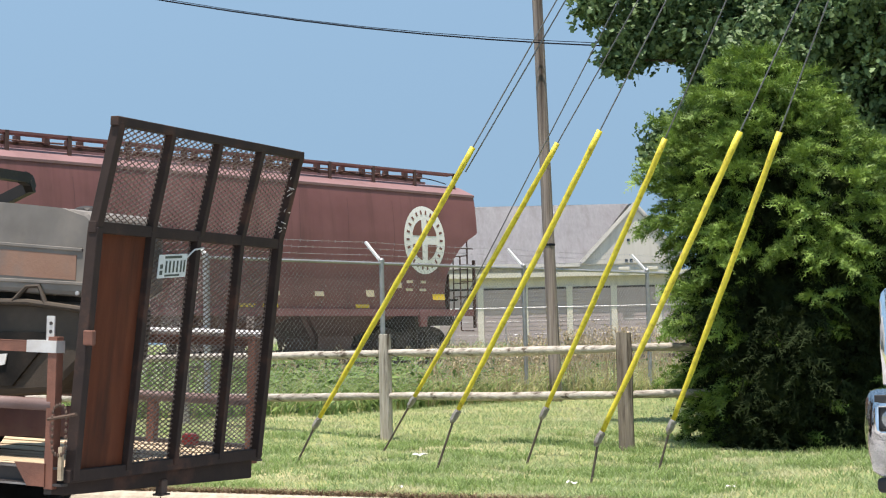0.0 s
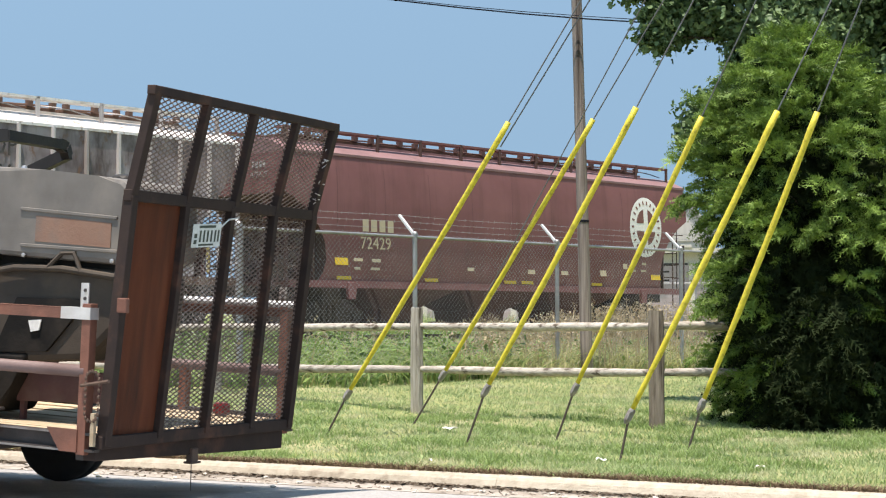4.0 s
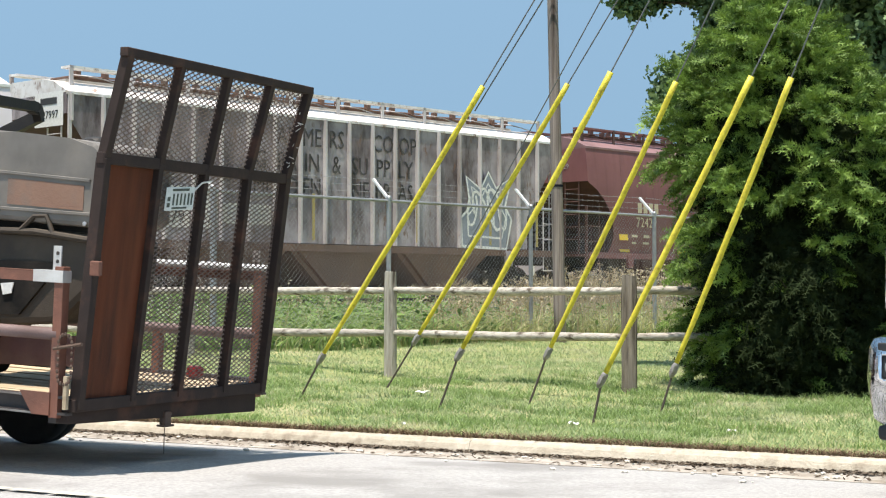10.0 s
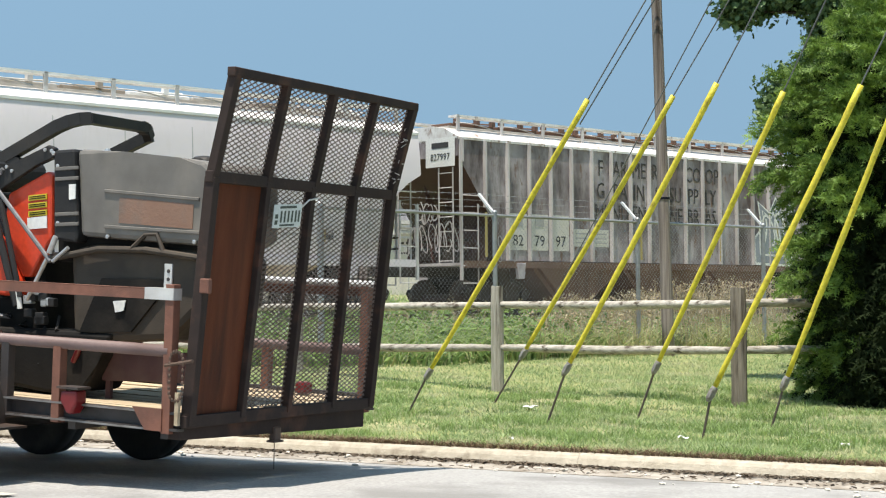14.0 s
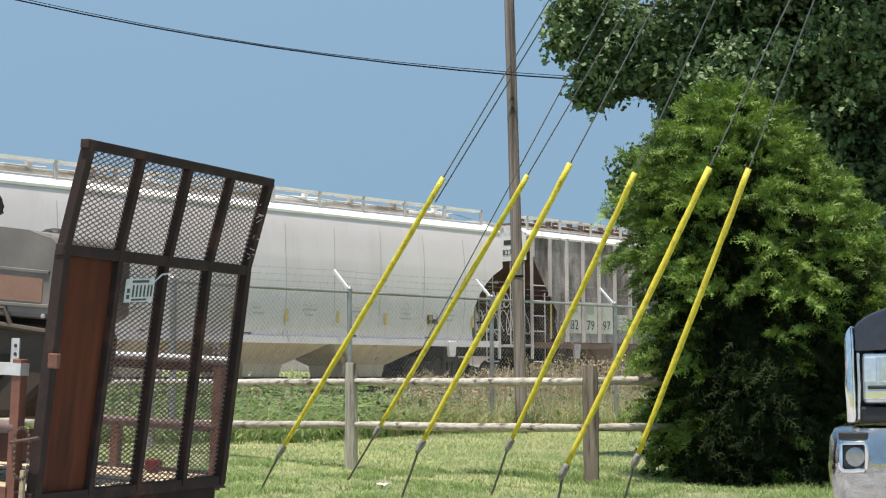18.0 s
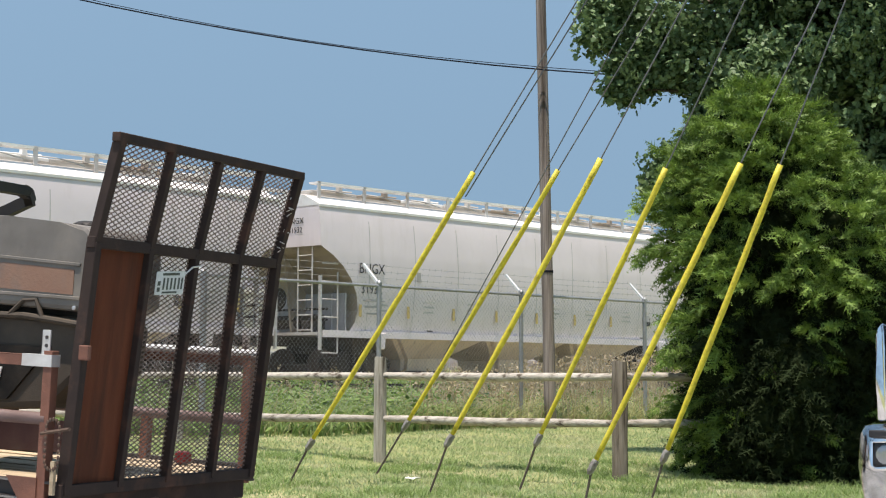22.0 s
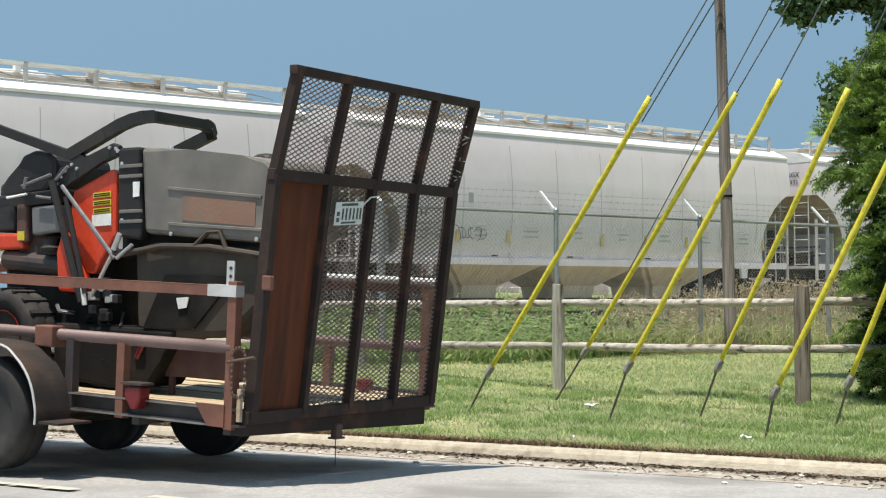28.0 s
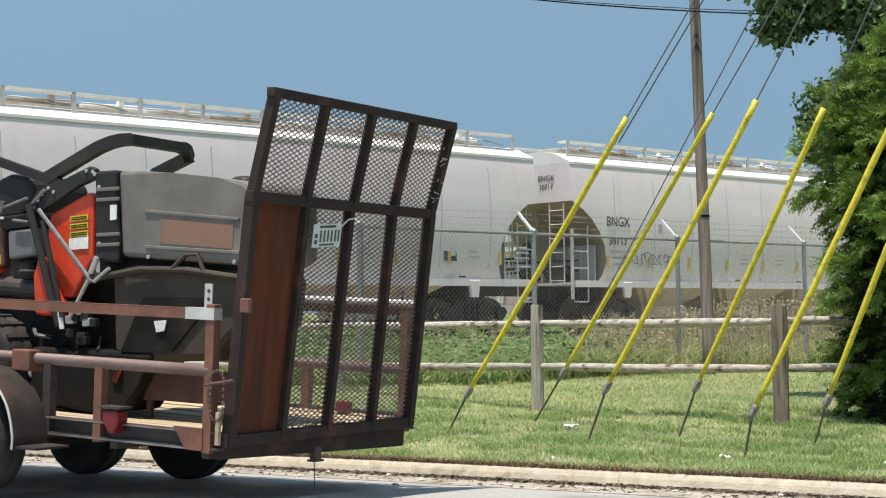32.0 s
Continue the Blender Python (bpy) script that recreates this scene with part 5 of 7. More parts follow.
def build_trailer():
    tr = thing("utility_trailer", lane_pose(0, 0, 0, 3.0), "rusty dark brown utility trailer, mesh ramp gate up", "trailer")
    W, F = 2.125, -5.6
    # frame channels and cross members
    for y0, y1 in ((-0.06, 0.0), (W, W + 0.06)):
        bm = bmesh.new()
        box(bm, (F, y0, 0.46), (-0.05, y1, 0.475))
        box(bm, (F, y0, 0.56), (-0.05, y1, 0.575))
        yy = y1 - 0.012 if y0 < 0 else y0
        box(bm, (F, yy, 0.475), (-0.05, yy + 0.012, 0.56))
        part("side_channel", bm, "channel", tr)
        if y0 < 0:
            # thin pale strips carry the highlights along the flange edges
            for z in (0.568, 0.462):
                bm = bmesh.new()
                bar(bm, (F, y0 - 0.002, z), (-0.30, y0 - 0.002, z), 0.006, 0.012)
                part("channel_highlight", bm, "lip_highlight", tr, "thin pale strip painted as the flange's highlight")
    for i in range(8):
        x = F + 0.1 + (5.3) * i / 7
        bm = bmesh.new()
        box(bm, (x - 0.03, 0.0, 0.40), (x + 0.03, W, 0.50))
        part("cross_member", bm, "channel", tr)
    bm = bmesh.new()
    box(bm, (-0.16, -0.02, 0.345), (-0.06, W - 0.06, 0.50), 0.008)
    for v in bm.verts:
        if v.co.z < 0.42 and v.co.y < 0.5:
            v.co.z += 0.06
    part("rear_beam", bm, "gate_paint", tr)
    bm = bmesh.new()
    box(bm, (-0.09, 0.945, 0.33), (-0.04, 1.015, 0.42), 0.008)
    box(bm, (-0.10, 0.93, 0.318), (-0.035, 1.04, 0.332), 0.004)
    tube(bm, (-0.07, 0.98, 0.31), (-0.062, 0.975, 0.14), 0.0035, n=5)
    part("plug_holder", bm, "channel", tr, "small black plug with a hanging lead")
    n = 13
    for i in range(n):
        y = W * i / n
        bm = bmesh.new()
        box(bm, (F, y + 0.006, 0.505), (-0.17 + 0.01 * math.sin(i * 5), y + W / n - 0.006, 0.545 + 0.004 * math.sin(i * 3.3)))
        part("deck_plank", bm, "deck_wood", tr)
    # side rails
    for y, sgn in ((-0.03, -1), (W + 0.03, 1)):
        near = sgn < 0
        rear = -0.15 if near else -0.13
        up, pipe_z = (0.055, 0.945) if near else (0.075, 0.888)
        for x in (rear, -1.05 if near else -1.0, -1.5, -2.9, -4.2, F + 0.1):
            if x == -1.5 and not near:
                continue
            bm = bmesh.new()
            top = 1.30 + up if x in (rear, -2.9, F + 0.1) else pipe_z
            box(bm, (x - 0.033, y - 0.033, 0.44), (x + 0.033, y + 0.033, top), 0.004)
            part("stake", bm, "channel" if x == -1.5 else "rust_rail", tr)
        end = rear + 0.035
        bm = bmesh.new()
        box(bm, (F, y - 0.038, 1.265 + up), (end, y + 0.038, 1.272 + up))
        box(bm, (F, y - 0.038 if near else y + 0.031, 1.205 + up), (end, y - 0.031 if near else y + 0.038, 1.27 + up))
        part("top_rail", bm, "rust_rail", tr)
        bm = bmesh.new()
        if near:
            box(bm, (-0.34, y - 0.041, 1.203 + up), (end + 0.002, y + 0.041, 1.276 + up))
            part("worn_rail_end", bm, "bright_edge", tr, "rail end worn to bare pale metal")
        else:
            # added pale bar standing in for the sunlit sheen on the far rail
            tube(bm, (F, y - 0.01, 1.372), (end + 0.1, y - 0.01, 1.372), 0.028, n=10)
            part("rail_sheen_bar", bm, "galv_white", tr, "pale bar added for the sheen along the rail")
        bm = bmesh.new()
        tube(bm, (F, y, pipe_z), (rear, y, pipe_z), 0.038, n=12)
        part("middle_rail", bm, "pipe_paint", tr, smooth=True)
        bx = rear - 0.06
        bm = bmesh.new()
        box(bm, (bx, y - 0.02, 1.275 + up), (bx + 0.06, y - 0.01, 1.425 + up))
        box(bm, (bx, y - 0.02, 1.275 + up), (bx + 0.008, y + 0.04, 1.425 + up))
        part("gate_bracket", bm, "bright_edge", tr)
        for dz in (1.33, 1.38):
            bm = bmesh.new()
            tube(bm, (bx + 0.035, y - 0.024, dz + up), (bx + 0.035, y - 0.005, dz + up), 0.012, n=8)
            part("bracket_hole", bm, "channel", tr)
    bm = bmesh.new()
    prism(bm, [(-0.40, 0.592), (-0.17, 0.592), (-0.17, 0.455), (-0.30, 0.455)], -0.075, -0.063)
    part("corner_gusset", bm, "rust_rail", tr, "rusty gusset plate")
    bm = bmesh.new()
    box(bm, (-0.062, -0.085, 0.50), (-0.035, -0.06, 0.70))
    part("corner_strip", bm, "deck_wood", tr, "pale strip beside the gate hinge")
    bm = bmesh.new()
    box(bm, (-1.78, -0.11, 0.86), (-1.62, 0.03, 1.0), 0.01)
    part("rail_bracket", bm, "rust_rail", tr)
    # chain and pin at the gate corner
    bm = bmesh.new()
    for i in range(24):
        a = 2 * math.pi * i / 24
        p = Vector((-0.06 + 0.06 * math.sin(a) + 0.01 * math.sin(3 * a), -0.085, 0.80 + 0.15 * math.cos(a)))
        bmesh.ops.create_uvsphere(bm, u_segments=6, v_segments=4, radius=0.011, matrix=Matrix.Translation(p) @ Matrix.Diagonal((1, 0.6, 1.3, 1)))
    tube(bm, (-0.15, -0.08, 0.86), (0.06, -0.08, 0.9), 0.012, n=6)
    part("latch_chain", bm, "chain", tr, "rusty latch chain and pin")
    # rear lamp box
    bm = bmesh.new()
    prism(bm, [(-0.945, 0.65), (-0.815, 0.66), (-0.808, 0.59), (-0.85, 0.51), (-0.89, 0.51), (-0.95, 0.59)], -0.13, -0.03, 0.015)
    part("marker_lamp", bm, "red_lens", tr, "red rear lamp")
    bm = bmesh.new()
    box(bm, (-0.97, -0.14, 0.667), (-0.79, -0.02, 0.682))
    part("lamp_bracket", bm, "channel", tr)
    # wheels, axles, fenders
    for ax in (-1.95, -3.02):
        for y, sgn, g in ((-0.24, -1, 0.135), (W + 0.13 - 0.3, 1, 0.05)):
            zc = 0.375 + g + ax * 0.0524
            bm = tyre(bmesh.new(), (ax, y, zc), 0.375, 0.25)
            wh = part("wheel", bm, "rubber", tr, smooth=True)
            bm = rim(bmesh.new(), (ax, y, zc), 0.2, 0.2, sgn)
            part("wheel_rim", bm, "fender", wh)
        bm = bmesh.new()
        tube(bm, (ax, -0.15, 0.455 + ax * 0.0524), (ax, W - 0.1, 0.412 + ax * 0.0524), 0.04, n=10)
        part("axle", bm, "channel", tr)
    arc0 = [(-1.47, 0.42), (-1.47, 0.52), (-1.53, 0.70), (-1.66, 0.84), (-1.85, 0.92), (-2.45, 0.93), (-3.05, 0.92), (-3.24, 0.84), (-3.37, 0.70), (-3.43, 0.52), (-3.43, 0.42)]
    arc = []
    for i in range(len(arc0) - 1):
        q0, q1, q2, q3 = [Vector(arc0[min(max(k, 0), len(arc0) - 1)]) for k in (i - 1, i, i + 1, i + 2)]
        for k in range(5):
            f = k / 5
            q = 0.5 * (2 * q1 + (q2 - q0) * f + (2 * q0 - 5 * q1 + 4 * q2 - q3) * f * f + (3 * q1 - q0 - 3 * q2 + q3) * f ** 3)
            arc.append((q.x, q.y))
    arc.append(arc0[-1])
    inner = [(x + (0.012 if x < -2.45 else -0.012), z - 0.012) for x, z in arc]
    for y0, y1 in ((-0.38, -0.07), ):
        bm = bmesh.new()
        prism(bm, [(x, z - 0.04) for x, z in arc] + [(x, z - 0.04) for x, z in inner[::-1]], y0, y1)
        part("fender", bm, "fender", tr, "scuffed grey steel fender")
        bm = bmesh.new()
        path_tube(bm, [(x, y0, z - 0.04) for x, z in arc], 0.008, 6)
        part("fender_lip", bm, "bright_edge", tr)
    bm = bmesh.new()
    box(bm, (-1.5, -0.36, 0.385), (-1.28, -0.06, 0.40))
    part("fender_step", bm, "fender", tr)
    # board and loose straps lying on the deck
    bm = bmesh.new()
    bar(bm, (-1.24, 0.60, 0.765), (-0.05, 0.60, 0.815), 0.03, 0.20, 0.004)
    for x in (-1.2, -0.26):
        box(bm, (x - 0.02, 0.605, 0.54), (x + 0.02, 0.635, 0.80))
    part("dump_board", bm, "maroon_board", tr, "dark maroon board on two legs above the deck")
    bm = bmesh.new()
    box(bm, (-0.60, 1.95, 0.555), (-0.50, 2.05, 0.64), 0.02)
    part("far_lamp", bm, "red_lens", tr, "red lamp on the far side")
    # drawbar
    for y0 in (0.3, W - 0.3):
        bm = bmesh.new()
        bar(bm, (F, y0, 0.46), (F - 1.3, W / 2, 0.44), 0.06, 0.1)
        part("drawbar", bm, "channel", tr)
    bm = bmesh.new()
    box(bm, (F - 0.02, 0, 0.5), (F + 0.04, W, 0.98))
    part("front_board", bm, "rust_rail", tr)
    # ---- ramp gate: two leaves bent outward ----
    zb, zm, zt = 0.52, 2.02, 2.655
    xb, xm, xt = -0.03, 0.092, 0.231
    cx = lambda z: xb + (xm - xb) * (z - zb) / (zm - zb) if z <= zm else xm + (xt - xm) * (z - zm) / (zt - zm)
    gate = part("ramp_gate", gate_frame(cx, zb, zm, zt, W), "gate_paint", tr, "dark angle-iron ramp gate frame")
    gate_members(gate, cx, zb, zm, zt, W)
    for yb, ym, yn, yt in ((0.53, 0.550, 0.553, 0.553), (1.04, 1.058, 1.09, 1.088), (1.572, 1.576, 1.582, 1.605)):
        bm = bmesh.new()
        bar(bm, (cx(zb), yb, zb), (cx(zm), ym, zm), 0.048, 0.07, 0.004)
        part("upright", bm, "gate_paint", gate)
        bm = bmesh.new()
        bar(bm, (cx(zm), yn, zm), (cx(zt), yt, zt), 0.048, 0.062, 0.004)
        part("upright", bm, "gate_paint", gate)
    bm = bmesh.new()
    x0, x1 = cx(zb + 0.03), cx(zm - 0.03)
    vs = [bm.verts.new(p) for p in ((x0 - 0.012, 0.05, zb + 0.03), (x0 - 0.012, 0.52, zb + 0.03), (x1 - 0.012, 0.53, zm - 0.03), (x1 - 0.012, 0.05, zm - 0.03))]
    bm.faces.new(vs)
    bmesh.ops.solidify(bm, geom=bm.faces[:], thickness=0.006)
    part("solid_panel", bm, "rust_panel", gate, "rust-red solid sheet panel")
    low = [0.54, 1.05, 1.575, 2.05]
    for a, b in zip(low, low[1:]):
        expanded(gate, cx, a + 0.015, b - 0.0, zb + 0.02, zm - 0.01)
    up = [0.02, 0.553, 1.09, 1.595, 2.08]
    for a, b in zip(up, up[1:]):
        expanded(gate, cx, a, b, zm + 0.015, zt - 0.02)
    # torn mesh fringe by the far edge
    bm = bmesh.new()
    rng = random.Random(6)
    for i in range(11):
        z = 2.1 + 0.4 * rng.random()
        p = Vector((cx(z) + 0.02, W - 0.10 + rng.uniform(-0.03, 0.03), z))
        tube(bm, p, p + Vector((0.02, rng.uniform(-0.04, 0.05), rng.uniform(-0.03, 0.03))), 0.003, n=4)
    tagged(part("torn_mesh", bm, "bright_edge", gate), "frayed ends of torn mesh", kind="stuff")
    # registration plate, its marks as plain bars
    z0 = 1.815
    bm = bmesh.new()
    box(bm, (-0.003, -0.152, -0.076), (0.003, 0.152, 0.076), 0.002)
    pl = part("number_plate", bm, "plate_white", gate, "pale number plate with dark marks")
    pl.matrix_basis = pose(cx(z0) + 0.035, 0.775, z0, 4, 8.5, 0)
    for i, y in enumerate((-0.07, -0.03, 0.01, 0.05, 0.09, 0.125)):
        bm = bmesh.new()
        box(bm, (0.0035, y - 0.009, -0.042), (0.0045, y + 0.009, 0.034))
        part("plate_mark", bm, "plate_ink", pl)
    for z, h, w in ((0.058, 0.008, 0.09), (-0.06, 0.006, 0.08)):
        bm = bmesh.new()
        box(bm, (0.0035, -w, z - h), (0.0045, w, z + h))
        part("plate_mark", bm, "plate_ink", pl)
    for z in (0.0, -0.04):
        bm = bmesh.new()
        box(bm, (0.0035, -0.135, z - 0.014), (0.0045, -0.105, z + 0.014))
        part("plate_mark", bm, "plate_ink", pl)
    bm = bmesh.new()
    path_tube(bm, [(cx(1.9) + 0.03, 0.92, 1.87), (cx(1.93) + 0.04, 1.0, 1.93), (cx(1.95) + 0.04, 1.1, 1.945)], 0.006, 5)
    part("plate_tie", bm, "bright_edge", gate)
    # hinge lug on the near stile
    bm = bmesh.new()
    box(bm, (0.06, -0.045, 1.31), (0.13, -0.005, 1.40), 0.008)
    part("gate_lug", bm, "rust_rail", gate)


def gate_frame(cx, zb, zm, zt, W):
    return bar(bmesh.new(), (cx(zb), -0.03, zb), (cx(zb), W - 0.03, zb), 0.055, 0.075, 0.004)


def gate_members(gate, cx, zb, zm, zt, W):
    for yb, ym, yt in ((0.01, 0.004, 0.015), (2.055, 2.068, 2.105)):
        part("stile", bar(bmesh.new(), (cx(zb), yb, zb - 0.02), (cx(zm), ym, zm), 0.06, 0.078, 0.004), "gate_paint", gate)
        part("stile", bar(bmesh.new(), (cx(zm), ym, zm), (cx(zt), yt, zt), 0.06, 0.066, 0.004), "gate_paint", gate)
    part("cross_rail", bar(bmesh.new(), (cx(zm), -0.033, zm), (cx(zm), W - 0.02, zm), 0.06, 0.07, 0.004), "gate_paint", gate)
    part("cross_rail", bar(bmesh.new(), (cx(zt), -0.033, zt), (cx(zt), W + 0.012, zt), 0.06, 0.055, 0.004), "gate_paint", gate)


def expanded(gate, cx, y0, y1, z0, z1):
    """Expanded steel mesh: diamonds about 56 mm wide and 28 mm high."""
    v, f = [], []
    r = 0.0046
    hw, hh = 0.032, 0.0160
    nz = int((z1 - z0) / hh)
    ny = int((y1 - y0) / hw)
    for i in range(nz + 1):
        zc = z0 + i * hh
        for j in range(ny + 1):
            up_ = (j + i) % 2
            z = zc + (hh * 0.5 if up_ else -hh * 0.5)
            x = cx(min(max(z, z0), z1)) + (0.003 if up_ else -0.003) - 0.02
            y = y0 + j * (y1 - y0) / ny
            b0 = len(v)
            v += [(x, y, z - r), (x + r, y, z), (x, y, z + r), (x - r, y, z)]
            if j:
                for q in range(4):
                    f.append((b0 - 4 + q, b0 - 4 + (q + 1) % 4, b0 + (q + 1) % 4, b0 + q))
    ob = mesh_ob("mesh_panel", v, f, "mesh_steel", gate)
    tagged(ob, "rusty expanded steel mesh", kind="stuff")


M["mesh_steel"] = surface("rusty_mesh_steel", (0.12, 0.085, 0.07), (0.20, 0.15, 0.125), (0.28, 0.22, 0.19), scale=8, dirt_scale=2.0, rough=0.65, metal=0.2, bump_strength=0.05)
build_trailer()

# ---- mower with grass catcher, standing on the trailer ----
M["catcher"] = surface("dusty_dark_grey_plastic", (0.125, 0.115, 0.102), (0.17, 0.158, 0.143), (0.27, 0.24, 0.20), scale=4, dirt_scale=1.2, rough=0.5, dirt_lo=0.45, dirt_hi=0.75, bump_scale=90, bump_strength=0.08)
M["catcher_dark"] = surface("black_moulded_plastic", (0.014, 0.0135, 0.0135), (0.023, 0.022, 0.022), (0.042, 0.036, 0.030), scale=5, dirt_scale=1.6, rough=0.6, spec=0.35)
M["catcher_low"] = surface("clipping_stained_plastic", (0.038, 0.029, 0.021), (0.062, 0.047, 0.033), (0.11, 0.085, 0.055), scale=3, dirt_scale=1.2, rough=0.7)
M["mower_red"] = plain("bright_orange_red_paint", (0.62, 0.055, 0.018), 0.35)
M["badge"] = surface("faded_orange_badge", (0.22, 0.115, 0.075), (0.25, 0.15, 0.105), (0.145, 0.13, 0.115), scale=3, dirt_scale=2.5, rough=0.6)
M["gear_black"] = surface("oily_black_machinery", (0.007, 0.0065, 0.006), (0.012, 0.011, 0.010), (0.03, 0.025, 0.02), scale=7, dirt_scale=3, rough=0.8, spec=0.2)
M["strut_steel"] = surface("dull_zinc_strut", (0.13, 0.13, 0.135), (0.22, 0.22, 0.225), (0.10, 0.09, 0.08), scale=12, rough=0.5, metal=0.4)
M["tank_grey"] = surface("translucent_grey_plastic", (0.13, 0.13, 0.13), (0.18, 0.18, 0.176), (0.10, 0.09, 0.085), scale=5, rough=0.4)
M["bolt"] = plain("zinc_bolt", (0.55, 0.55, 0.55), 0.35, 0.7)
M["label_white"] = plain("white_label", (0.75, 0.75, 0.72), 0.5)
M["label_yellow"] = plain("yellow_warning_label", (0.60, 0.47, 0.03), 0.5)


def build_mower():
    mo = thing("ride_on_mower", lane_pose(0, 0, 0), "orange-red ride-on mower with dark grey grass catcher", "mower")
    Y0, Y1 = 0.45, 1.22
    # catcher lid and box
    bm = bmesh.new()
    prism(bm, [(-1.30, 2.30), (-0.85, 2.255), (-0.42, 2.195), (-0.22, 2.165), (-0.165, 2.12), (-0.175, 1.66), (-0.25, 1.615), (-1.27, 1.705)], Y0, Y1, 0.035)
    part("catcher_box", bm, "catcher", mo, "dusty grey grass catcher box")
    bm = bmesh.new()
    prism(bm, [(-1.50, 2.30), (-1.31, 2.30), (-1.28, 1.70), (-1.30, 1.66), (-1.50, 1.69)], Y0 - 0.012, Y1 + 0.012, 0.02)
    part("catcher_front_frame", bm, "catcher_dark", mo, "black front of the grass catcher")
    for z in (2.17, 2.10, 1.86, 1.79):
        bm = bmesh.new()
        box(bm, (-1.48, Y0 - 0.022, z - 0.012), (-1.27, Y0 - 0.008, z + 0.012), 0.004)
        part("moulded_rib", bm, "catcher", mo)
    for a, b, z0, z1 in ((-1.05, -0.25, 2.005, 1.915), (-1.05, -0.25, 1.765, 1.70)):
        bm = bmesh.new()
        bar(bm, (a, Y0 - 0.004, z0), (b, Y0 - 0.004, z1), 0.016, 0.022, 0.003)
        part("moulded_rib", bm, "catcher", mo)
    bm = bmesh.new()
    prism(bm, [(-0.92, 1.955), (-0.30, 1.885), (-0.31, 1.725), (-0.93, 1.785)], Y0 - 0.004, Y0 + 0.002)
    part("badge", bm, "badge", mo, "faded orange badge")
    bm = bmesh.new()
    prism(bm, [(-1.355, 2.06), (-1.295, 2.06), (-1.298, 1.96), (-1.355, 1.955)], Y0 - 0.017, Y0 - 0.011)
    part("label", bm, "label_white", mo, "small white label")
    for x, z in ((-1.46, 2.19), (-1.46, 1.80), (-1.02, 1.695), (-0.29, 1.64), (-1.50, 2.28)):
        bm = bmesh.new()
        lathe(bm, [(0.015, 0.0), (0.015, -0.012), (0.007, -0.015)], 8, "y", (x, Y0 - 0.004, z))
        part("bolt", bm, "bolt", mo)
    bm = bmesh.new()
    lathe(bm, [(0.018, 0), (0.022, 0.012), (0.018, 0.028), (0.008, 0.034)], 10, "z", (-1.16, 0.6, 2.275))
    part("lid_knob", bm, "bolt", mo)
    bm = bmesh.new()
    bmesh.ops.create_icosphere(bm, subdivisions=2, radius=0.07, matrix=Matrix.Translation((-0.5, 0.8, 2.2)) @ Matrix.Diagonal((1.4, 1, 0.55, 1)))
    part("lid_vent", bm, "catcher_dark", mo)
    bm = bmesh.new()
    prism(bm, [(-1.56, 1.75), (-0.24, 1.64), (-0.26, 1.50), (-1.56, 1.54)], Y0 + 0.09, Y1 - 0.06, 0.02)
    part("catcher_frame", bm, "gear_black", mo, "black frame under the grass catcher")
    # hanging bag part under the lid
    bm = bmesh.new()
    prism(bm, [(-1.40, 1.62), (-1.20, 1.655), (-0.30, 1.585), (-0.22, 1.54), (-0.27, 1.22), (-0.55, 1.0), (-1.2, 0.98), (-1.38, 1.04)], Y0 + 0.04, Y1 - 0.04, 0.05)
    part("catcher_base", bm, "catcher_low", mo, "stained lower catcher shell")
    bm = bmesh.new()
    path_tube(bm, [(-1.55, Y0, 1.56), (-1.1, Y0, 1.615), (-0.7, Y0, 1.60), (-0.25, Y0, 1.535)], 0.022, 8)
    part("catcher_rim", bm, "catcher_low", mo)
    bm = bmesh.new()
    path_tube(bm, [(-0.83, Y0 - 0.005, 1.60), (-0.70, Y0 - 0.005, 1.70), (-0.60, Y0 - 0.005, 1.70), (-0.55, Y0 - 0.005, 1.585)], 0.016, 6)
    part("catcher_handle", bm, "catcher_low", mo)
    bm = bmesh.new()
    prism(bm, [(-1.10, 1.42), (-0.50, 1.40), (-0.85, 1.06), (-1.30, 1.06)], Y0 + 0.02, Y0 + 0.12)
    part("chute_recess", bm, "gear_black", mo)
    bm = bmesh.new()
    prism(bm, [(-0.99, 1.265), (-0.88, 1.27), (-0.9, 1.2), (-0.97, 1.19)], Y0 + 0.008, Y0 + 0.016)
    part("label", bm, "label_white", mo)
    # roll-over bar: folded hoop lying over the catcher
    # near leg, cross piece and far leg
    bm = bmesh.new()
    near = [(-2.0, 0.5, 2.285), (-1.66, 0.5, 2.415), (-1.52, 0.5, 2.468), (-1.42, 0.51, 2.497), (-1.34, 0.53, 2.512), (-1.29, 0.57, 2.516)]
    for p, q in zip(near, near[1:]):
        bar(bm, p, Vector(q) + (Vector(q) - Vector(p)).normalized() * 0.012, 0.06, 0.085)
    part("roll_bar", bm, "catcher_dark", mo, "black folded roll bar")
    bm = bmesh.new()
    bar(bm, (-1.295, 0.55, 2.516), (-1.52, 1.40, 2.545), 0.085, 0.07)
    part("roll_bar_cross", bm, "catcher_dark", mo)
    bm = bmesh.new()
    for p, q in (((-1.51, 1.36, 2.546), (-1.515, 1.44, 2.525)), ((-1.513, 1.43, 2.535), (-1.53, 1.48, 2.47)), ((-1.52, 1.48, 2.49), (-2.0, 1.48, 2.33))):
        bar(bm, p, q, 0.06, 0.085)
    part("roll_bar", bm, "catcher_dark", mo)
    for y in (0.5, ):
        bm = bmesh.new()
        bar(bm, (-3.1, y, 2.63), (-1.86, y, 2.235), 0.05, 0.065)
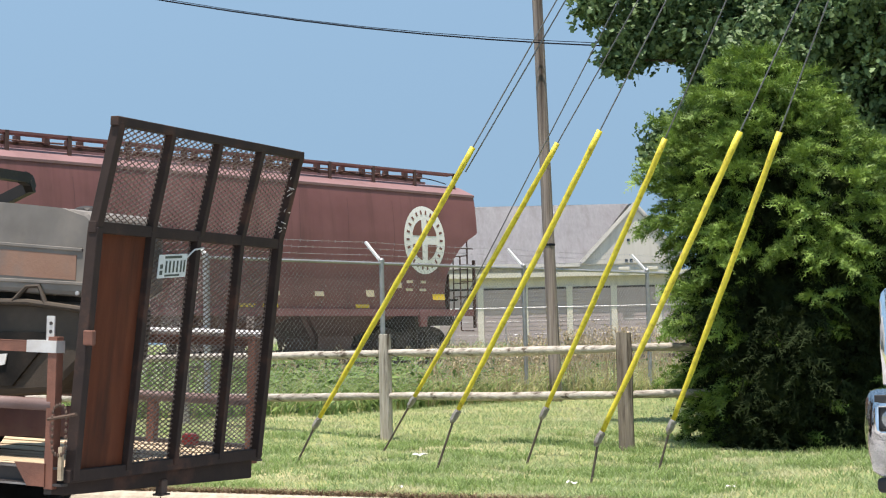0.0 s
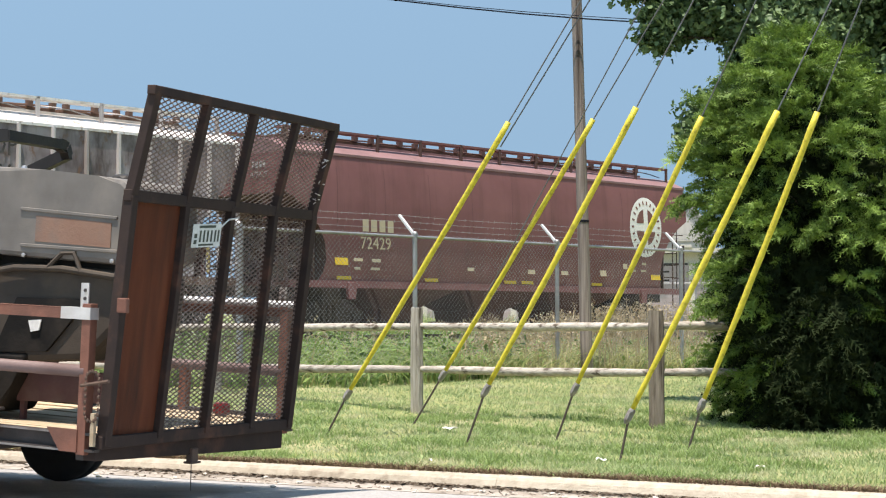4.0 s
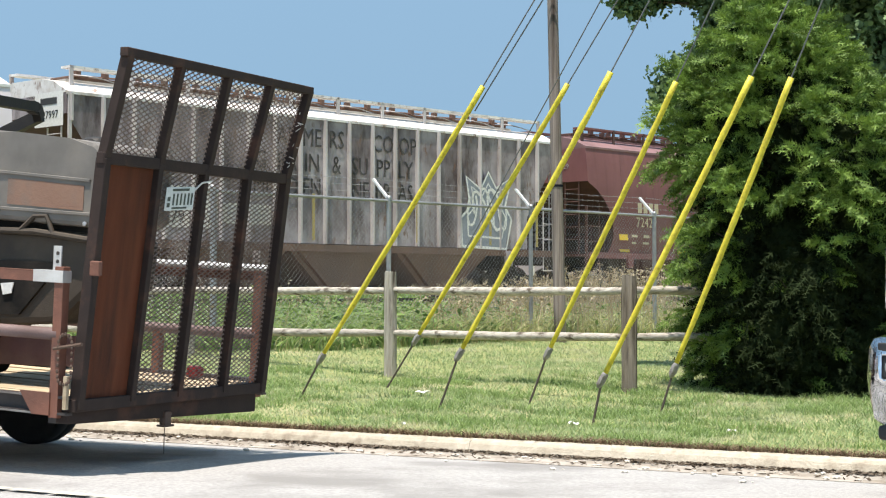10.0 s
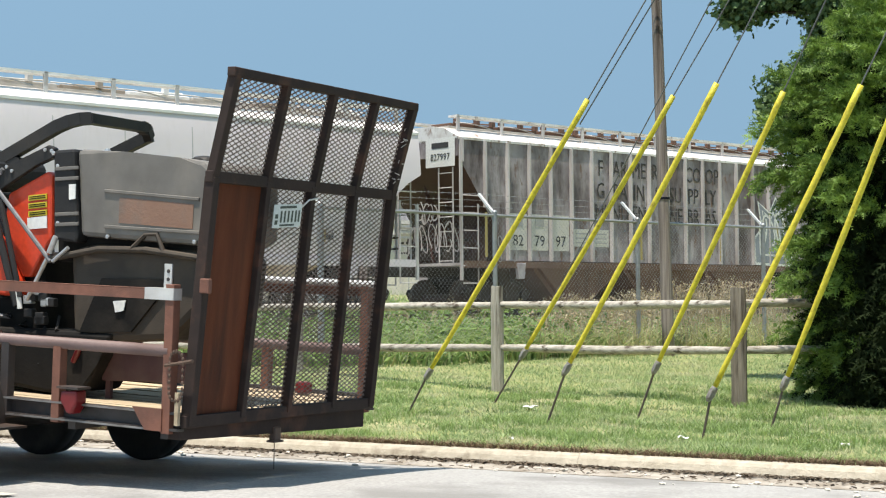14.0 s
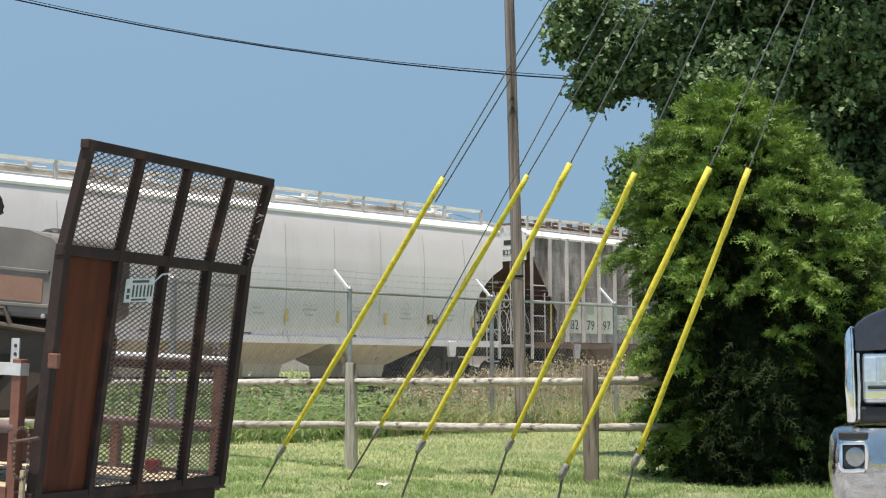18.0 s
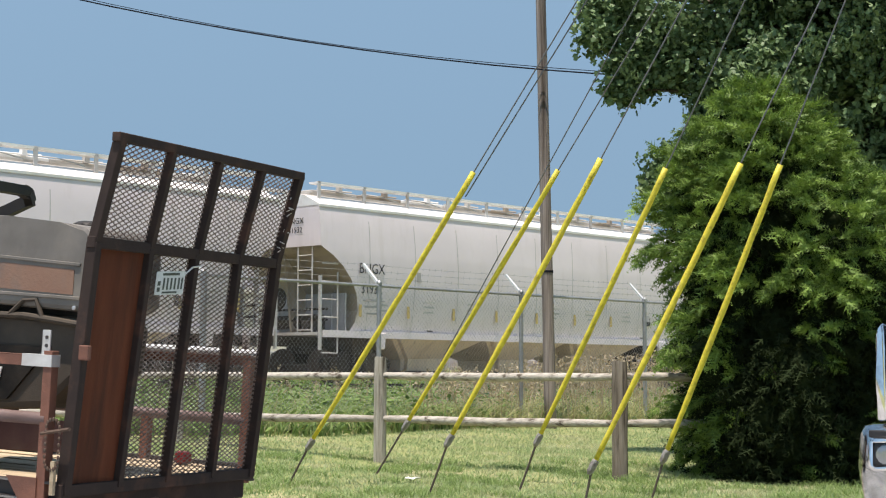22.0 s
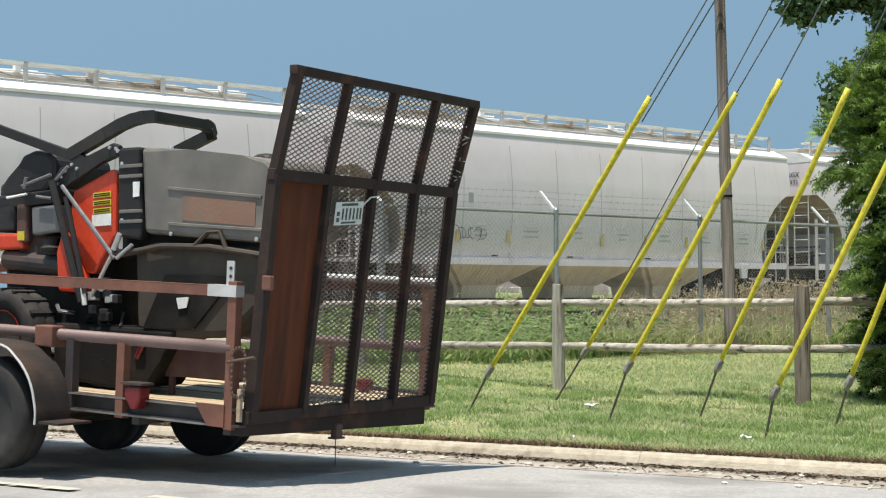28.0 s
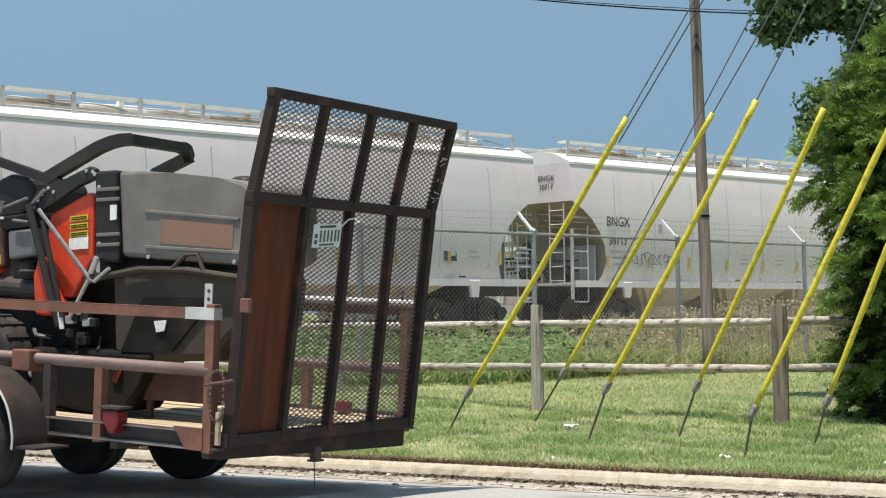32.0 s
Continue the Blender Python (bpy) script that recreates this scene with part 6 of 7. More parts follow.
        part("roll_bar_upright", bm, "catcher_dark", mo)
    bm = bmesh.new()
    prism(bm, [(-2.16, 2.10), (-2.08, 2.20), (-1.98, 2.20), (-1.58, 2.345), (-1.52, 2.32), (-1.53, 2.25), (-1.70, 2.22), (-2.05, 2.04), (-2.12, 2.02)], Y0 + 0.02, Y0 + 0.07, 0.012)
    part("hinge_plate", bm, "catcher_dark", mo)
    for x, z in ((-2.02, 2.17), (-1.96, 2.21), (-1.91, 2.18), (-2.10, 2.08), (-2.06, 2.13), (-1.60, 2.31), (-1.54, 2.30)):
        bm = bmesh.new()
        lathe(bm, [(0.013, 0.0), (0.013, -0.012), (0.006, -0.015)], 8, "y", (x, Y0 + 0.02, z))
        part("bolt", bm, "bolt", mo)
    # orange side panel
    bm = bmesh.new()
    prism(bm, [(-1.99, 2.03), (-1.62, 2.17), (-1.575, 2.14), (-1.585, 1.70), (-1.78, 1.44), (-1.86, 1.44), (-1.98, 1.66), (-2.04, 1.80)], Y0 + 0.06, Y0 + 0.14, 0.02)
    part("side_panel", bm, "mower_red", mo, "orange-red side panel")
    bm = bmesh.new()
    prism(bm, [(-2.06, 1.75), (-1.90, 1.50), (-1.80, 1.30), (-2.1, 1.32), (-2.12, 1.6)], Y0 + 0.02, Y0 + 0.10, 0.02)
    part("side_panel", bm, "mower_red", mo, "orange-red lower panel")
    for k in range(3):
        bm = bmesh.new()
        z = 1.985 - 0.055 * k
        prism(bm, [(-1.79, z + 0.02), (-1.62, z + 0.028), (-1.62, z - 0.012), (-1.79, z - 0.018)], Y0 + 0.05, Y0 + 0.058)
        part("warning_label", bm, "label_yellow", mo)
        bm = bmesh.new()
        for q in (-0.006, 0.008):
            prism(bm, [(-1.78, z + q + 0.003), (-1.63, z + q + 0.010), (-1.63, z + q + 0.004), (-1.78, z + q - 0.003)], Y0 + 0.046, Y0 + 0.049)
        part("label_bar", bm, "gear_black", mo)
    bm = bmesh.new()
    prism(bm, [(-1.80, 1.85), (-1.62, 1.86), (-1.62, 1.775), (-1.80, 1.77)], Y0 + 0.05, Y0 + 0.058)
    part("warning_label", bm, "label_white", mo)
    # struts and linkages
    for a, b, r, m in (((-2.02, 2.06), (-1.52, 1.54), 0.016, "strut_steel"), ((-2.12, 2.10), (-1.83, 1.24), 0.026, "catcher_dark"), ((-1.98, 1.98), (-1.80, 1.30), 0.02, "catcher_dark"), ((-1.55, 1.56), (-1.74, 1.28), 0.014, "bolt"), ((-1.50, 1.54), (-1.36, 1.63), 0.014, "bolt"), ((-1.53, 1.60), (-1.47, 1.71), 0.02, "bolt"), ((-1.83, 1.42), (-1.80, 1.22), 0.018, "label_white")):
        bm = bmesh.new()
        tube(bm, (a[0], Y0 - 0.02, a[1]), (b[0], Y0 - 0.02, b[1]), r, n=8)
        part("lift_strut", bm, m, mo)
    rng = random.Random(3)
    for i in range(12):
        x, z = rng.uniform(-1.82, -1.55), rng.uniform(1.12, 1.42)
        bm = bmesh.new()
        box(bm, (x - 0.04, Y0 + 0.0, z - 0.03), (x + 0.04, Y0 + 0.05, z + 0.03), 0.008)
        part("linkage_block", bm, "catcher_dark" if i % 3 else "bolt", mo)
    # engine, seat, chassis
    bm = bmesh.new()
    prism(bm, [(-2.6, 1.75), (-2.12, 1.72), (-2.08, 1.5), (-2.6, 1.48)], Y0 + 0.1, Y1 - 0.1, 0.04)
    part("engine_shroud", bm, "fender", mo, "grey engine shroud")
    bm = bmesh.new()
    tube(bm, (-2.7, Y0 + 0.12, 1.56), (-2.1, Y0 + 0.12, 1.5), 0.075, n=14)
    part("muffler", bm, "channel", mo)
    bm = bmesh.new()
    lathe(bm, [(0.07, 0), (0.075, 0.03), (0.05, 0.045), (0.05, 0.09), (0.06, 0.1)], 14, "z", (-2.2, Y0 + 0.05, 1.60))
    part("filler_cap", bm, "catcher_dark", mo)
    bm = bmesh.new()
    prism(bm, [(-2.75, 1.98), (-2.30, 2.02), (-2.17, 2.12), (-2.17, 2.26), (-2.24, 2.32), (-2.40, 2.345), (-2.52, 2.31), (-2.62, 2.12), (-2.75, 2.12)], 0.52, 1.10, 0.04)
    part("seat", bm, "catcher_dark", mo, "black padded seat")
    # tank, battery and red bodywork beside the seat
    for nm, o, m, lab in (("fuel_tank", [(-2.39, 1.93), (-2.12, 1.94), (-2.10, 1.74), (-2.38, 1.72)], "tank_grey", "pale grey fuel tank"),
                          ("battery_case", [(-2.54, 1.97), (-2.44, 1.97), (-2.43, 1.67), (-2.54, 1.67)], "maroon_board", ""),
                          ("seat_mount", [(-2.75, 2.02), (-2.10, 2.05), (-2.12, 1.95), (-2.75, 1.92)], "catcher_dark", ""),
                          ("engine_cover", [(-2.85, 1.97), (-2.56, 1.97), (-2.56, 1.76), (-2.85, 1.76)], "catcher_dark", ""),
                          ("rear_cowl", [(-2.85, 1.75), (-2.50, 1.74), (-2.46, 1.63), (-2.85, 1.62)], "mower_red", "orange-red rear cowl"),
                          ("warning_label", [(-2.52, 1.755), (-2.45, 1.757), (-2.45, 1.69), (-2.52, 1.69)], "label_yellow", "")):
        bm = bmesh.new()
        d0 = 0.005 if nm == "warning_label" else 0.02
        prism(bm, o, Y0 + 0.04 - (0.006 if nm == "warning_label" else 0), Y0 + (0.045 if nm == "warning_label" else 0.35), 0.0 if nm == "warning_label" else d0)
        part(nm, bm, m, mo, lab)
    for x0, z0, x1, z1, r, m in ((-2.45, 2.08, -2.16, 2.15, 0.012, "bolt"), (-2.60, 2.00, -2.40, 2.02, 0.010, "label_white"), (-2.42, 2.06, -2.40, 2.14, 0.018, "bolt"), (-2.14, 2.08, -1.99, 2.20, 0.014, "bolt"), (-2.30, 2.0, -2.15, 1.98, 0.012, "bolt")):
        bm = bmesh.new()
        tube(bm, (x0, Y0 + 0.01, z0), (x1, Y0 + 0.01, z1), r, n=6)
        part("control_rod", bm, "strut_steel" if m == "bolt" else m, mo)
    bm = bmesh.new()
    prism(bm, [(-3.4, 1.18), (-1.4, 1.05), (-1.2, 0.86), (-1.6, 0.70), (-3.4, 0.80)], Y0 + 0.16, Y1 - 0.16, 0.04)
    part("chassis", bm, "gear_black", mo)
    rng = random.Random(8)
    for i in range(14):
        x, z = rng.uniform(-2.1, -1.42), rng.uniform(0.72, 1.30)
        dx, dz = rng.uniform(-0.22, 0.22), rng.uniform(-0.16, 0.16)
        bm = bmesh.new()
        path_tube(bm, [(x, Y0 + 0.10, z), (x + dx * 0.5, Y0 + 0.03, z + dz * 0.3), (x + dx, Y0 + 0.10, z + dz)], rng.choice((0.008, 0.012, 0.016)), 6)
        part("hose", bm, ("gear_black", "catcher_dark", "strut_steel", "gear_black")[i % 4], mo)
    bm = bmesh.new()
    prism(bm, [(-2.15, 1.10), (-1.00, 1.05), (-1.14, 0.84), (-1.26, 0.66), (-1.60, 0.64), (-2.15, 0.72)], Y0 + 0.02, Y0 + 0.4, 0.03)
    part("discharge_boot", bm, "gear_black", mo)
    bm = bmesh.new()
    box(bm, (-2.75, Y0 + 0.12, 0.95), (-1.75, Y1, 1.62), 0.06)
    part("engine_block", bm, "gear_black", mo)
    bm = bmesh.new()
    tube(bm, (-1.35, Y0 + 0.02, 0.86), (-1.28, Y0 + 0.0, 0.95), 0.02, n=8)
    part("red_tag", bm, "red_lens", mo)
    for x, r, w, y, m in ((-2.52, 0.33, 0.30, Y0 + 0.02, 0), (-2.52, 0.33, 0.30, 1.6, 0), (-3.75, 0.18, 0.15, Y0 + 0.1, 1), (-3.75, 0.18, 0.15, 1.5, 1)):
        zc = 0.545 - x * 0.0524 + r
        bm = tyre(bmesh.new(), (x, y, zc), r, w, 36)
        wh = part("wheel", bm, "rubber", mo, smooth=True)
        for i in range(36 if m == 0 else 0):
            if i % 2:
                continue
            a = 2 * math.pi * i / 36
            bm = bmesh.new()
            box(bm, (-0.016, -w * 0.44, r - 0.006), (0.016, w * 0.44, r + 0.012), 0.003)
            lug = part("tread_lug", bm, "rubber", wh)
            lug.matrix_basis = Matrix.Translation((x, y, zc)) @ Matrix.Rotation(a, 4, "Y")
        bm = rim(bmesh.new(), (x, y, zc), r * 0.55, w, -1 if y < 1 else 1)
        part("wheel_rim", bm, "mower_red", wh)
    bm = bmesh.new()
    prism(bm, [(-4.0, 1.0), (-3.3, 1.05), (-3.3, 0.9), (-4.0, 0.86)], Y0 + 0.1, Y1 - 0.1, 0.03)
    part("front_frame", bm, "mower_red", mo)


build_mower()

# ---- pickup behind the trailer ----
M["truck_paint"] = plain("dark_blue_grey_truck_paint", (0.035, 0.040, 0.055), 0.18)
M["chrome"] = plain("chrome", (0.82, 0.83, 0.85), 0.06, 1.0)
M["chrome_soft"] = plain("brushed_chrome", (0.75, 0.76, 0.78), 0.18, 1.0)
M["fog_glass"] = plain("smoked_fog_lamp_glass", (0.30, 0.32, 0.34), 0.12, 0.7)
M["lens"] = plain("clear_headlamp_lens", (0.62, 0.68, 0.74), 0.08, 0.6)
M["black_trim"] = plain("black_trim", (0.015, 0.015, 0.016), 0.5)
M["dark_glass"] = plain("dark_glass", (0.02, 0.025, 0.03), 0.05, 0.0, 1.0)


def build_truck():
    tk = thing("pickup_truck", pose(1.965, 7.8, 0, 0, 0, LANE_TURN), "dark pickup truck with chrome bumper and headlamp surround", "truck")
    W = 2.02
    # bumper wraps round the corner
    bm = bmesh.new()
    prof = [(0.56, 0.06), (0.60, 0.02), (0.74, -0.005), (0.80, -0.01), (0.94, 0.0), (0.985, 0.02), (1.0, 0.06)]
    plan = [(0.62, 0.0), (0.30, -0.005), (0.14, 0.0), (0.06, 0.03), (0.015, 0.10), (0.0, 0.22), (-0.04, W / 2), (0.0, W - 0.22), (0.015, W - 0.10), (0.06, W - 0.03), (0.14, W), (0.30, W + 0.005), (0.62, W)]
    grid = []
    for i, (px, py) in enumerate(plan):
        row = []
        for z, ins in prof:
            fx = max(0.0, 1 - abs(py - W / 2) / (W / 2)) > 0.01
            row.append(bm.verts.new((px + ins * (1 if 3 <= i <= 9 else 0.15), py + (ins * 0.7 if i < 6 else (-ins * 0.7 if i > 6 else 0)), z)))
        grid.append(row)
    for r0, r1 in zip(grid, grid[1:]):
        for a in range(len(prof) - 1):
            bm.faces.new((r0[a], r1[a], r1[a + 1], r0[a + 1]))
    bmesh.ops.solidify(bm, geom=bm.faces[:], thickness=0.012)
    bp = part("bumper", bm, "chrome", tk, "chrome front bumper", smooth=True)
    bp.location.x = -0.04
    bm = bmesh.new()
    box(bm, (0.088, -0.012, 0.79), (0.206, 0.02, 0.915), 0.02)
    part("fog_lamp_recess", bm, "black_trim", bp)
    bm = bmesh.new()
    lathe(bm, [(0.02, -0.018), (0.045, -0.016), (0.052, -0.006), (0.052, 0.01)], 16, "y", (0.155, 0.0, 0.853))
    part("fog_lamp", bm, "fog_glass", bp)
    bm = bmesh.new()
    loop = [(0.100, 0.785), (0.196, 0.785), (0.211, 0.800), (0.211, 0.905), (0.196, 0.920), (0.100, 0.920), (0.085, 0.905), (0.085, 0.800), (0.100, 0.785)]
    path_tube(bm, [(x, -0.012, z) for x, z in loop], 0.013, 8)
    part("fog_lamp_trim", bm, "chrome", bp, smooth=True)
    # black strip in place of a dark reflection in the chrome
    bm = bmesh.new()
    box(bm, (0.075, -0.006, 0.932), (0.215, 0.012, 0.968), 0.006)
    part("bumper_dark_reflection", bm, "black_trim", bp)
    bm = bmesh.new()
    prism(bm, [(0.02, 0.50), (0.02, 0.57), (0.9, 0.57), (0.9, 0.42)], 0.06, W - 0.06, 0.02)
    part("lower_valance", bm, "black_trim", tk)
    bm = bmesh.new()
    tube(bm, (-0.07, 0.30, 0.79), (0.02, 0.30, 0.79), 0.012, n=8)
    part("tow_hook", bm, "black_trim", tk)
    # grille surround and lamps
    bm = bmesh.new()
    prism(bm, [(0.078, 1.012), (0.074, 1.20), (0.075, 1.41), (0.086, 1.452), (0.104, 1.474), (0.117, 1.473), (0.119, 1.344), (0.126, 1.05), (0.118, 1.012)], -0.012, 0.10, 0.012)
    part("grille_surround", bm, "chrome", tk, "chrome grille surround", smooth=True)
    bm = bmesh.new()
    path_tube(bm, [(0.136, -0.004, 1.03), (0.140, -0.004, 1.20), (0.138, -0.004, 1.345)], 0.008, 8)
    part("lamp_edge_trim", bm, "chrome_soft", tk)
    bm = bmesh.new()
    path_tube(bm, [(0.16, W - 0.035, 1.01), (0.105, W - 0.035, 1.25), (0.15, W - 0.06, 1.43), (0.24, W - 0.09, 1.475)], 0.04, 12)
    part("grille_surround", bm, "chrome", tk, smooth=True)
    bm = bmesh.new()
    box(bm, (0.10, 0.1, 1.02), (0.2, W - 0.1, 1.42), 0.02)
    part("grille", bm, "black_trim", tk)
    for z in (1.10, 1.22, 1.34):
        bm = bmesh.new()
        box(bm, (0.06, 0.3, z - 0.025), (0.12, W - 0.3, z + 0.025), 0.01)
        part("grille_bar", bm, "chrome", tk)
    for y0, y1 in ((0.01, 0.30), (W - 0.30, W - 0.01)):
        bm = bmesh.new()
        box(bm, (0.150, y0 - 0.004, 1.105), (0.52, y1, 1.345), 0.02)
        part("headlamp", bm, "lens", tk, "clear wrap-round headlamp", smooth=False)
        bm = bmesh.new()
        box(bm, (0.131, y0 + 0.004, 1.015), (0.56, y1, 1.09), 0.012)
        part("lamp_trim", bm, "black_trim", tk)
    for x0, x1, z0, z1, m in ((0.162, 0.222, 1.205, 1.325, "lens"), (0.165, 0.40, 1.125, 1.165, "chrome"), (0.178, 0.40, 1.172, 1.19, "black_trim"), (0.236, 0.40, 1.205, 1.325, "chrome_soft")):
        bm = bmesh.new()
        box(bm, (x0, -0.004, z0), (x1, 0.012, z1), 0.005)
        part("lamp_reflector", bm, m, tk)
    # bodywork
    bm = bmesh.new()
    prism(bm, [(0.121, 1.352), (0.119, 1.470), (0.145, 1.50), (0.185, 1.525), (0.279, 1.562), (0.5, 1.60), (1.75, 1.66), (1.75, 1.37), (0.56, 1.37)], 0.0, W, 0.012)
    part("bonnet", bm, "truck_paint", tk, "dark glossy bonnet")
    bm = bmesh.new()
    arch = [(0.55 + 0.53 + 0.53 * math.cos(math.pi - math.pi * i / 10), 0.55 + 0.53 * math.sin(math.pi * i / 10)) for i in range(11)]
    prism(bm, [(0.55, 0.60), (0.55, 1.365)] + [(1.75, 1.365), (1.75, 0.55)] + arch[::-1], 0.0, 0.10, 0.01)
    part("wing", bm, "truck_paint", tk)
    bm = bmesh.new()
    prism(bm, [(0.55, 0.60), (0.55, 1.365)] + [(1.75, 1.365), (1.75, 0.55)] + arch[::-1], W - 0.10, W, 0.01)
    part("wing", bm, "truck_paint", tk)
    bm = bmesh.new()
    prism(bm, [(1.75, 0.5), (1.75, 1.42), (2.35, 1.95), (3.9, 1.97), (4.05, 1.45), (4.05, 0.5)], 0.02, W - 0.02, 0.05)
    part("cab", bm, "truck_paint", tk)
    for y0, y1 in ((0.0, 0.03), (W - 0.03, W)):
        bm = bmesh.new()
        prism(bm, [(1.98, 1.46), (2.42, 1.88), (3.8, 1.90), (3.92, 1.46)], y0, y1)
        part("side_window", bm, "dark_glass", tk)
    bm = bmesh.new()
    prism(bm, [(4.06, 0.62), (4.06, 1.42), (6.2, 1.42), (6.2, 0.62)], 0.02, W - 0.02, 0.04)
    part("load_bed", bm, "truck_paint", tk)
    for x in (1.08, 4.95):
        for y in (0.16, W - 0.16):
            bm = tyre(bmesh.new(), (x, y, 0.52), 0.41, 0.27)
            wh = part("wheel", bm, "rubber", tk, smooth=True)
            bm = rim(bmesh.new(), (x, y, 0.52), 0.24, 0.26, -1 if y < 1 else 1)
            part("wheel_rim", bm, "chrome_soft", wh)


build_truck()

# ---- storage building beyond the line ----
M["siding"] = surface("cream_metal_siding", (0.50, 0.47, 0.41), (0.57, 0.54, 0.48), (0.40, 0.37, 0.32), scale=2, dirt_scale=0.5, rough=0.6, stretch=(6, 1, 0.5))
M["shingle"] = surface("grey_roof_sheet", (0.26, 0.26, 0.275), (0.32, 0.32, 0.335), (0.22, 0.215, 0.22), scale=1.5, dirt_scale=0.4, rough=0.8, stretch=(5, 1, 1))
M["door_paint"] = surface("mauve_grey_door_paint", (0.33, 0.275, 0.285), (0.38, 0.32, 0.33), None, scale=2, rough=0.6)
M["trim_white"] = plain("cream_trim", (0.56, 0.53, 0.48), 0.6)


def build_storage():
    b = thing("storage_building", Matrix.Translation((0, 75, 1.6)), "cream self-storage building with mauve roller doors", "building")
    bm = bmesh.new()
    box(bm, (-9, 0, -0.4), (16, 9, 2.95))
    part("wall", bm, "siding", b)
    bm = bmesh.new()
    prism_x = [(-0.35, 2.98), (-0.35, 3.10), (4.5, 3.35), (9.3, 3.1), (9.3, 2.98)]
    v = [(x, y, z) for x in (-9.3, 16.3) for y, z in prism_x]
    k = len(prism_x)
    for i in range(k):
        bm.faces.new([bm.verts.new(v[j]) for j in (i, (i + 1) % k, k + (i + 1) % k, k + i)])
    part("roof", bm, "shingle", b)
    bm = bmesh.new()
    box(bm, (-9.3, -0.42, 2.93), (16.3, -0.30, 3.14))
    part("eaves_trim", bm, "trim_white", b, "white gutter along the eaves")
    for i in range(10):
        x = -6.78 + 2.05 * i
        bm = bmesh.new()
        box(bm, (x, -0.03, -0.3), (x + 1.78, 0.02, 2.46))
        d = part("roller_door", bm, "door_paint", b, "mauve-grey roller door")
        for q in range(14):
            bm = bmesh.new()
            box(bm, (x + 0.02, -0.045, -0.25 + 0.19 * q), (x + 1.76, -0.032, -0.09 + 0.19 * q))
            part("door_slat", bm, "door_paint", d)
        # dark strip put in as the shadow at the door's top
        bm = bmesh.new()
        box(bm, (x + 0.03, -0.05, 2.38), (x + 1.75, 0.0, 2.47))
        part("door_head_shade", bm, "fender", d)
        bm = bmesh.new()
        box(bm, (x - 0.27, -0.09, -0.3), (x, 0.0, 2.5))
        part("door_pier", bm, "trim_white", b)
    for x in (7.9, 9.2):
        bm = bmesh.new()
        box(bm, (x - 0.25, -0.55, 3.16), (x + 0.25, -0.35, 3.30), 0.02)
        part("flood_lamp", bm, "trim_white", b)
    h = thing("gabled_building", Matrix.Translation((0, 88, 1.6)), "cream gabled building with a long grey roof", "building")
    bm = bmesh.new()
    box(bm, (-12, 0, -0.4), (12.4, 12, 4.15))
    part("wall", bm, "siding", h)
    bm = bmesh.new()
    vs = [bm.verts.new(p) for p in ((-12.4, -0.4, 4.2), (7.0, -0.4, 4.2), (10.3, 6.0, 7.93), (-12.4, 6.0, 7.95))]
    bm.faces.new(vs)
    vs2 = [bm.verts.new(p) for p in ((-12.4, 12.4, 4.2), (12.6, 12.4, 4.2), (10.3, 6.0, 7.93), (-12.4, 6.0, 7.95))]
    bm.faces.new(vs2)
    bmesh.ops.solidify(bm, geom=bm.faces[:], thickness=0.12)
    part("roof", bm, "shingle", h)
    bm = bmesh.new()
    vs = [bm.verts.new(p) for p in ((9.97, -0.3, 7.38), (12.75, -0.3, 4.1), (12.75, 6.0, 4.1), (10.3, 6.0, 7.93))]
    bm.faces.new(vs)
    bmesh.ops.solidify(bm, geom=bm.faces[:], thickness=0.12)
    part("wing_roof", bm, "shingle", h)
    bm = bmesh.new()
    prism(bm, [(6.95, 4.15), (12.5, 4.15), (9.97, 7.25)], -0.1, 0.1)
    part("gable", bm, "siding", h)
    for a, c in (((6.80, 4.05), (9.97, 7.40)), ((9.97, 7.40), (12.8, 4.05))):
        bm = bmesh.new()
        bar(bm, (a[0], -0.2, a[1]), (c[0], -0.2, c[1]), 0.12, 0.2)
        part("bargeboard", bm, "trim_white", h)
    for x, z in ((9.36, 4.25), (9.62, 4.25), (9.50, 5.35)):
        bm = bmesh.new()
        box(bm, (x, -0.14, z), (x + 0.16, -0.05, z + 0.14))
        part("vent", bm, "dark_glass", h)
    bm = bmesh.new()
    box(bm, (-12.4, -0.5, 4.02), (6.9, -0.38, 4.22))
    part("fascia", bm, "trim_white", h)
    f = thing("far_wire_fence", Matrix.Translation((0, 62, 1.6)), "low galvanised wire fence before the storage building", "fence")
    for i in range(10):
        bm = bmesh.new()
        x = -6 + 2.0 * i
        tube(bm, (x, 0, -0.6), (x, 0, 1.25), 0.022, n=6)
        part("post", bm, "galv", f)
    for z in (1.22, 0.7, 0.2):
        bm = bmesh.new()
        tube(bm, (-6, 0, z), (12.2, 0, z), 0.014 if z > 1 else 0.004, n=5)
        part("rail", bm, "galv", f)


build_storage()


# ---- plants ----
def wave(x, y, s, k=0.0):
    """A soft uneven field from -1 to 1 over the ground."""
    return (np.sin(x * s * 1.7 + 1.3 * np.sin(y * s * 1.1 + k) + k) + np.sin(y * s * 2.3 + 1.7 * np.sin(x * s * 0.8 - k)) + np.sin((x + y) * s * 3.1 + 2 * k)) / 3


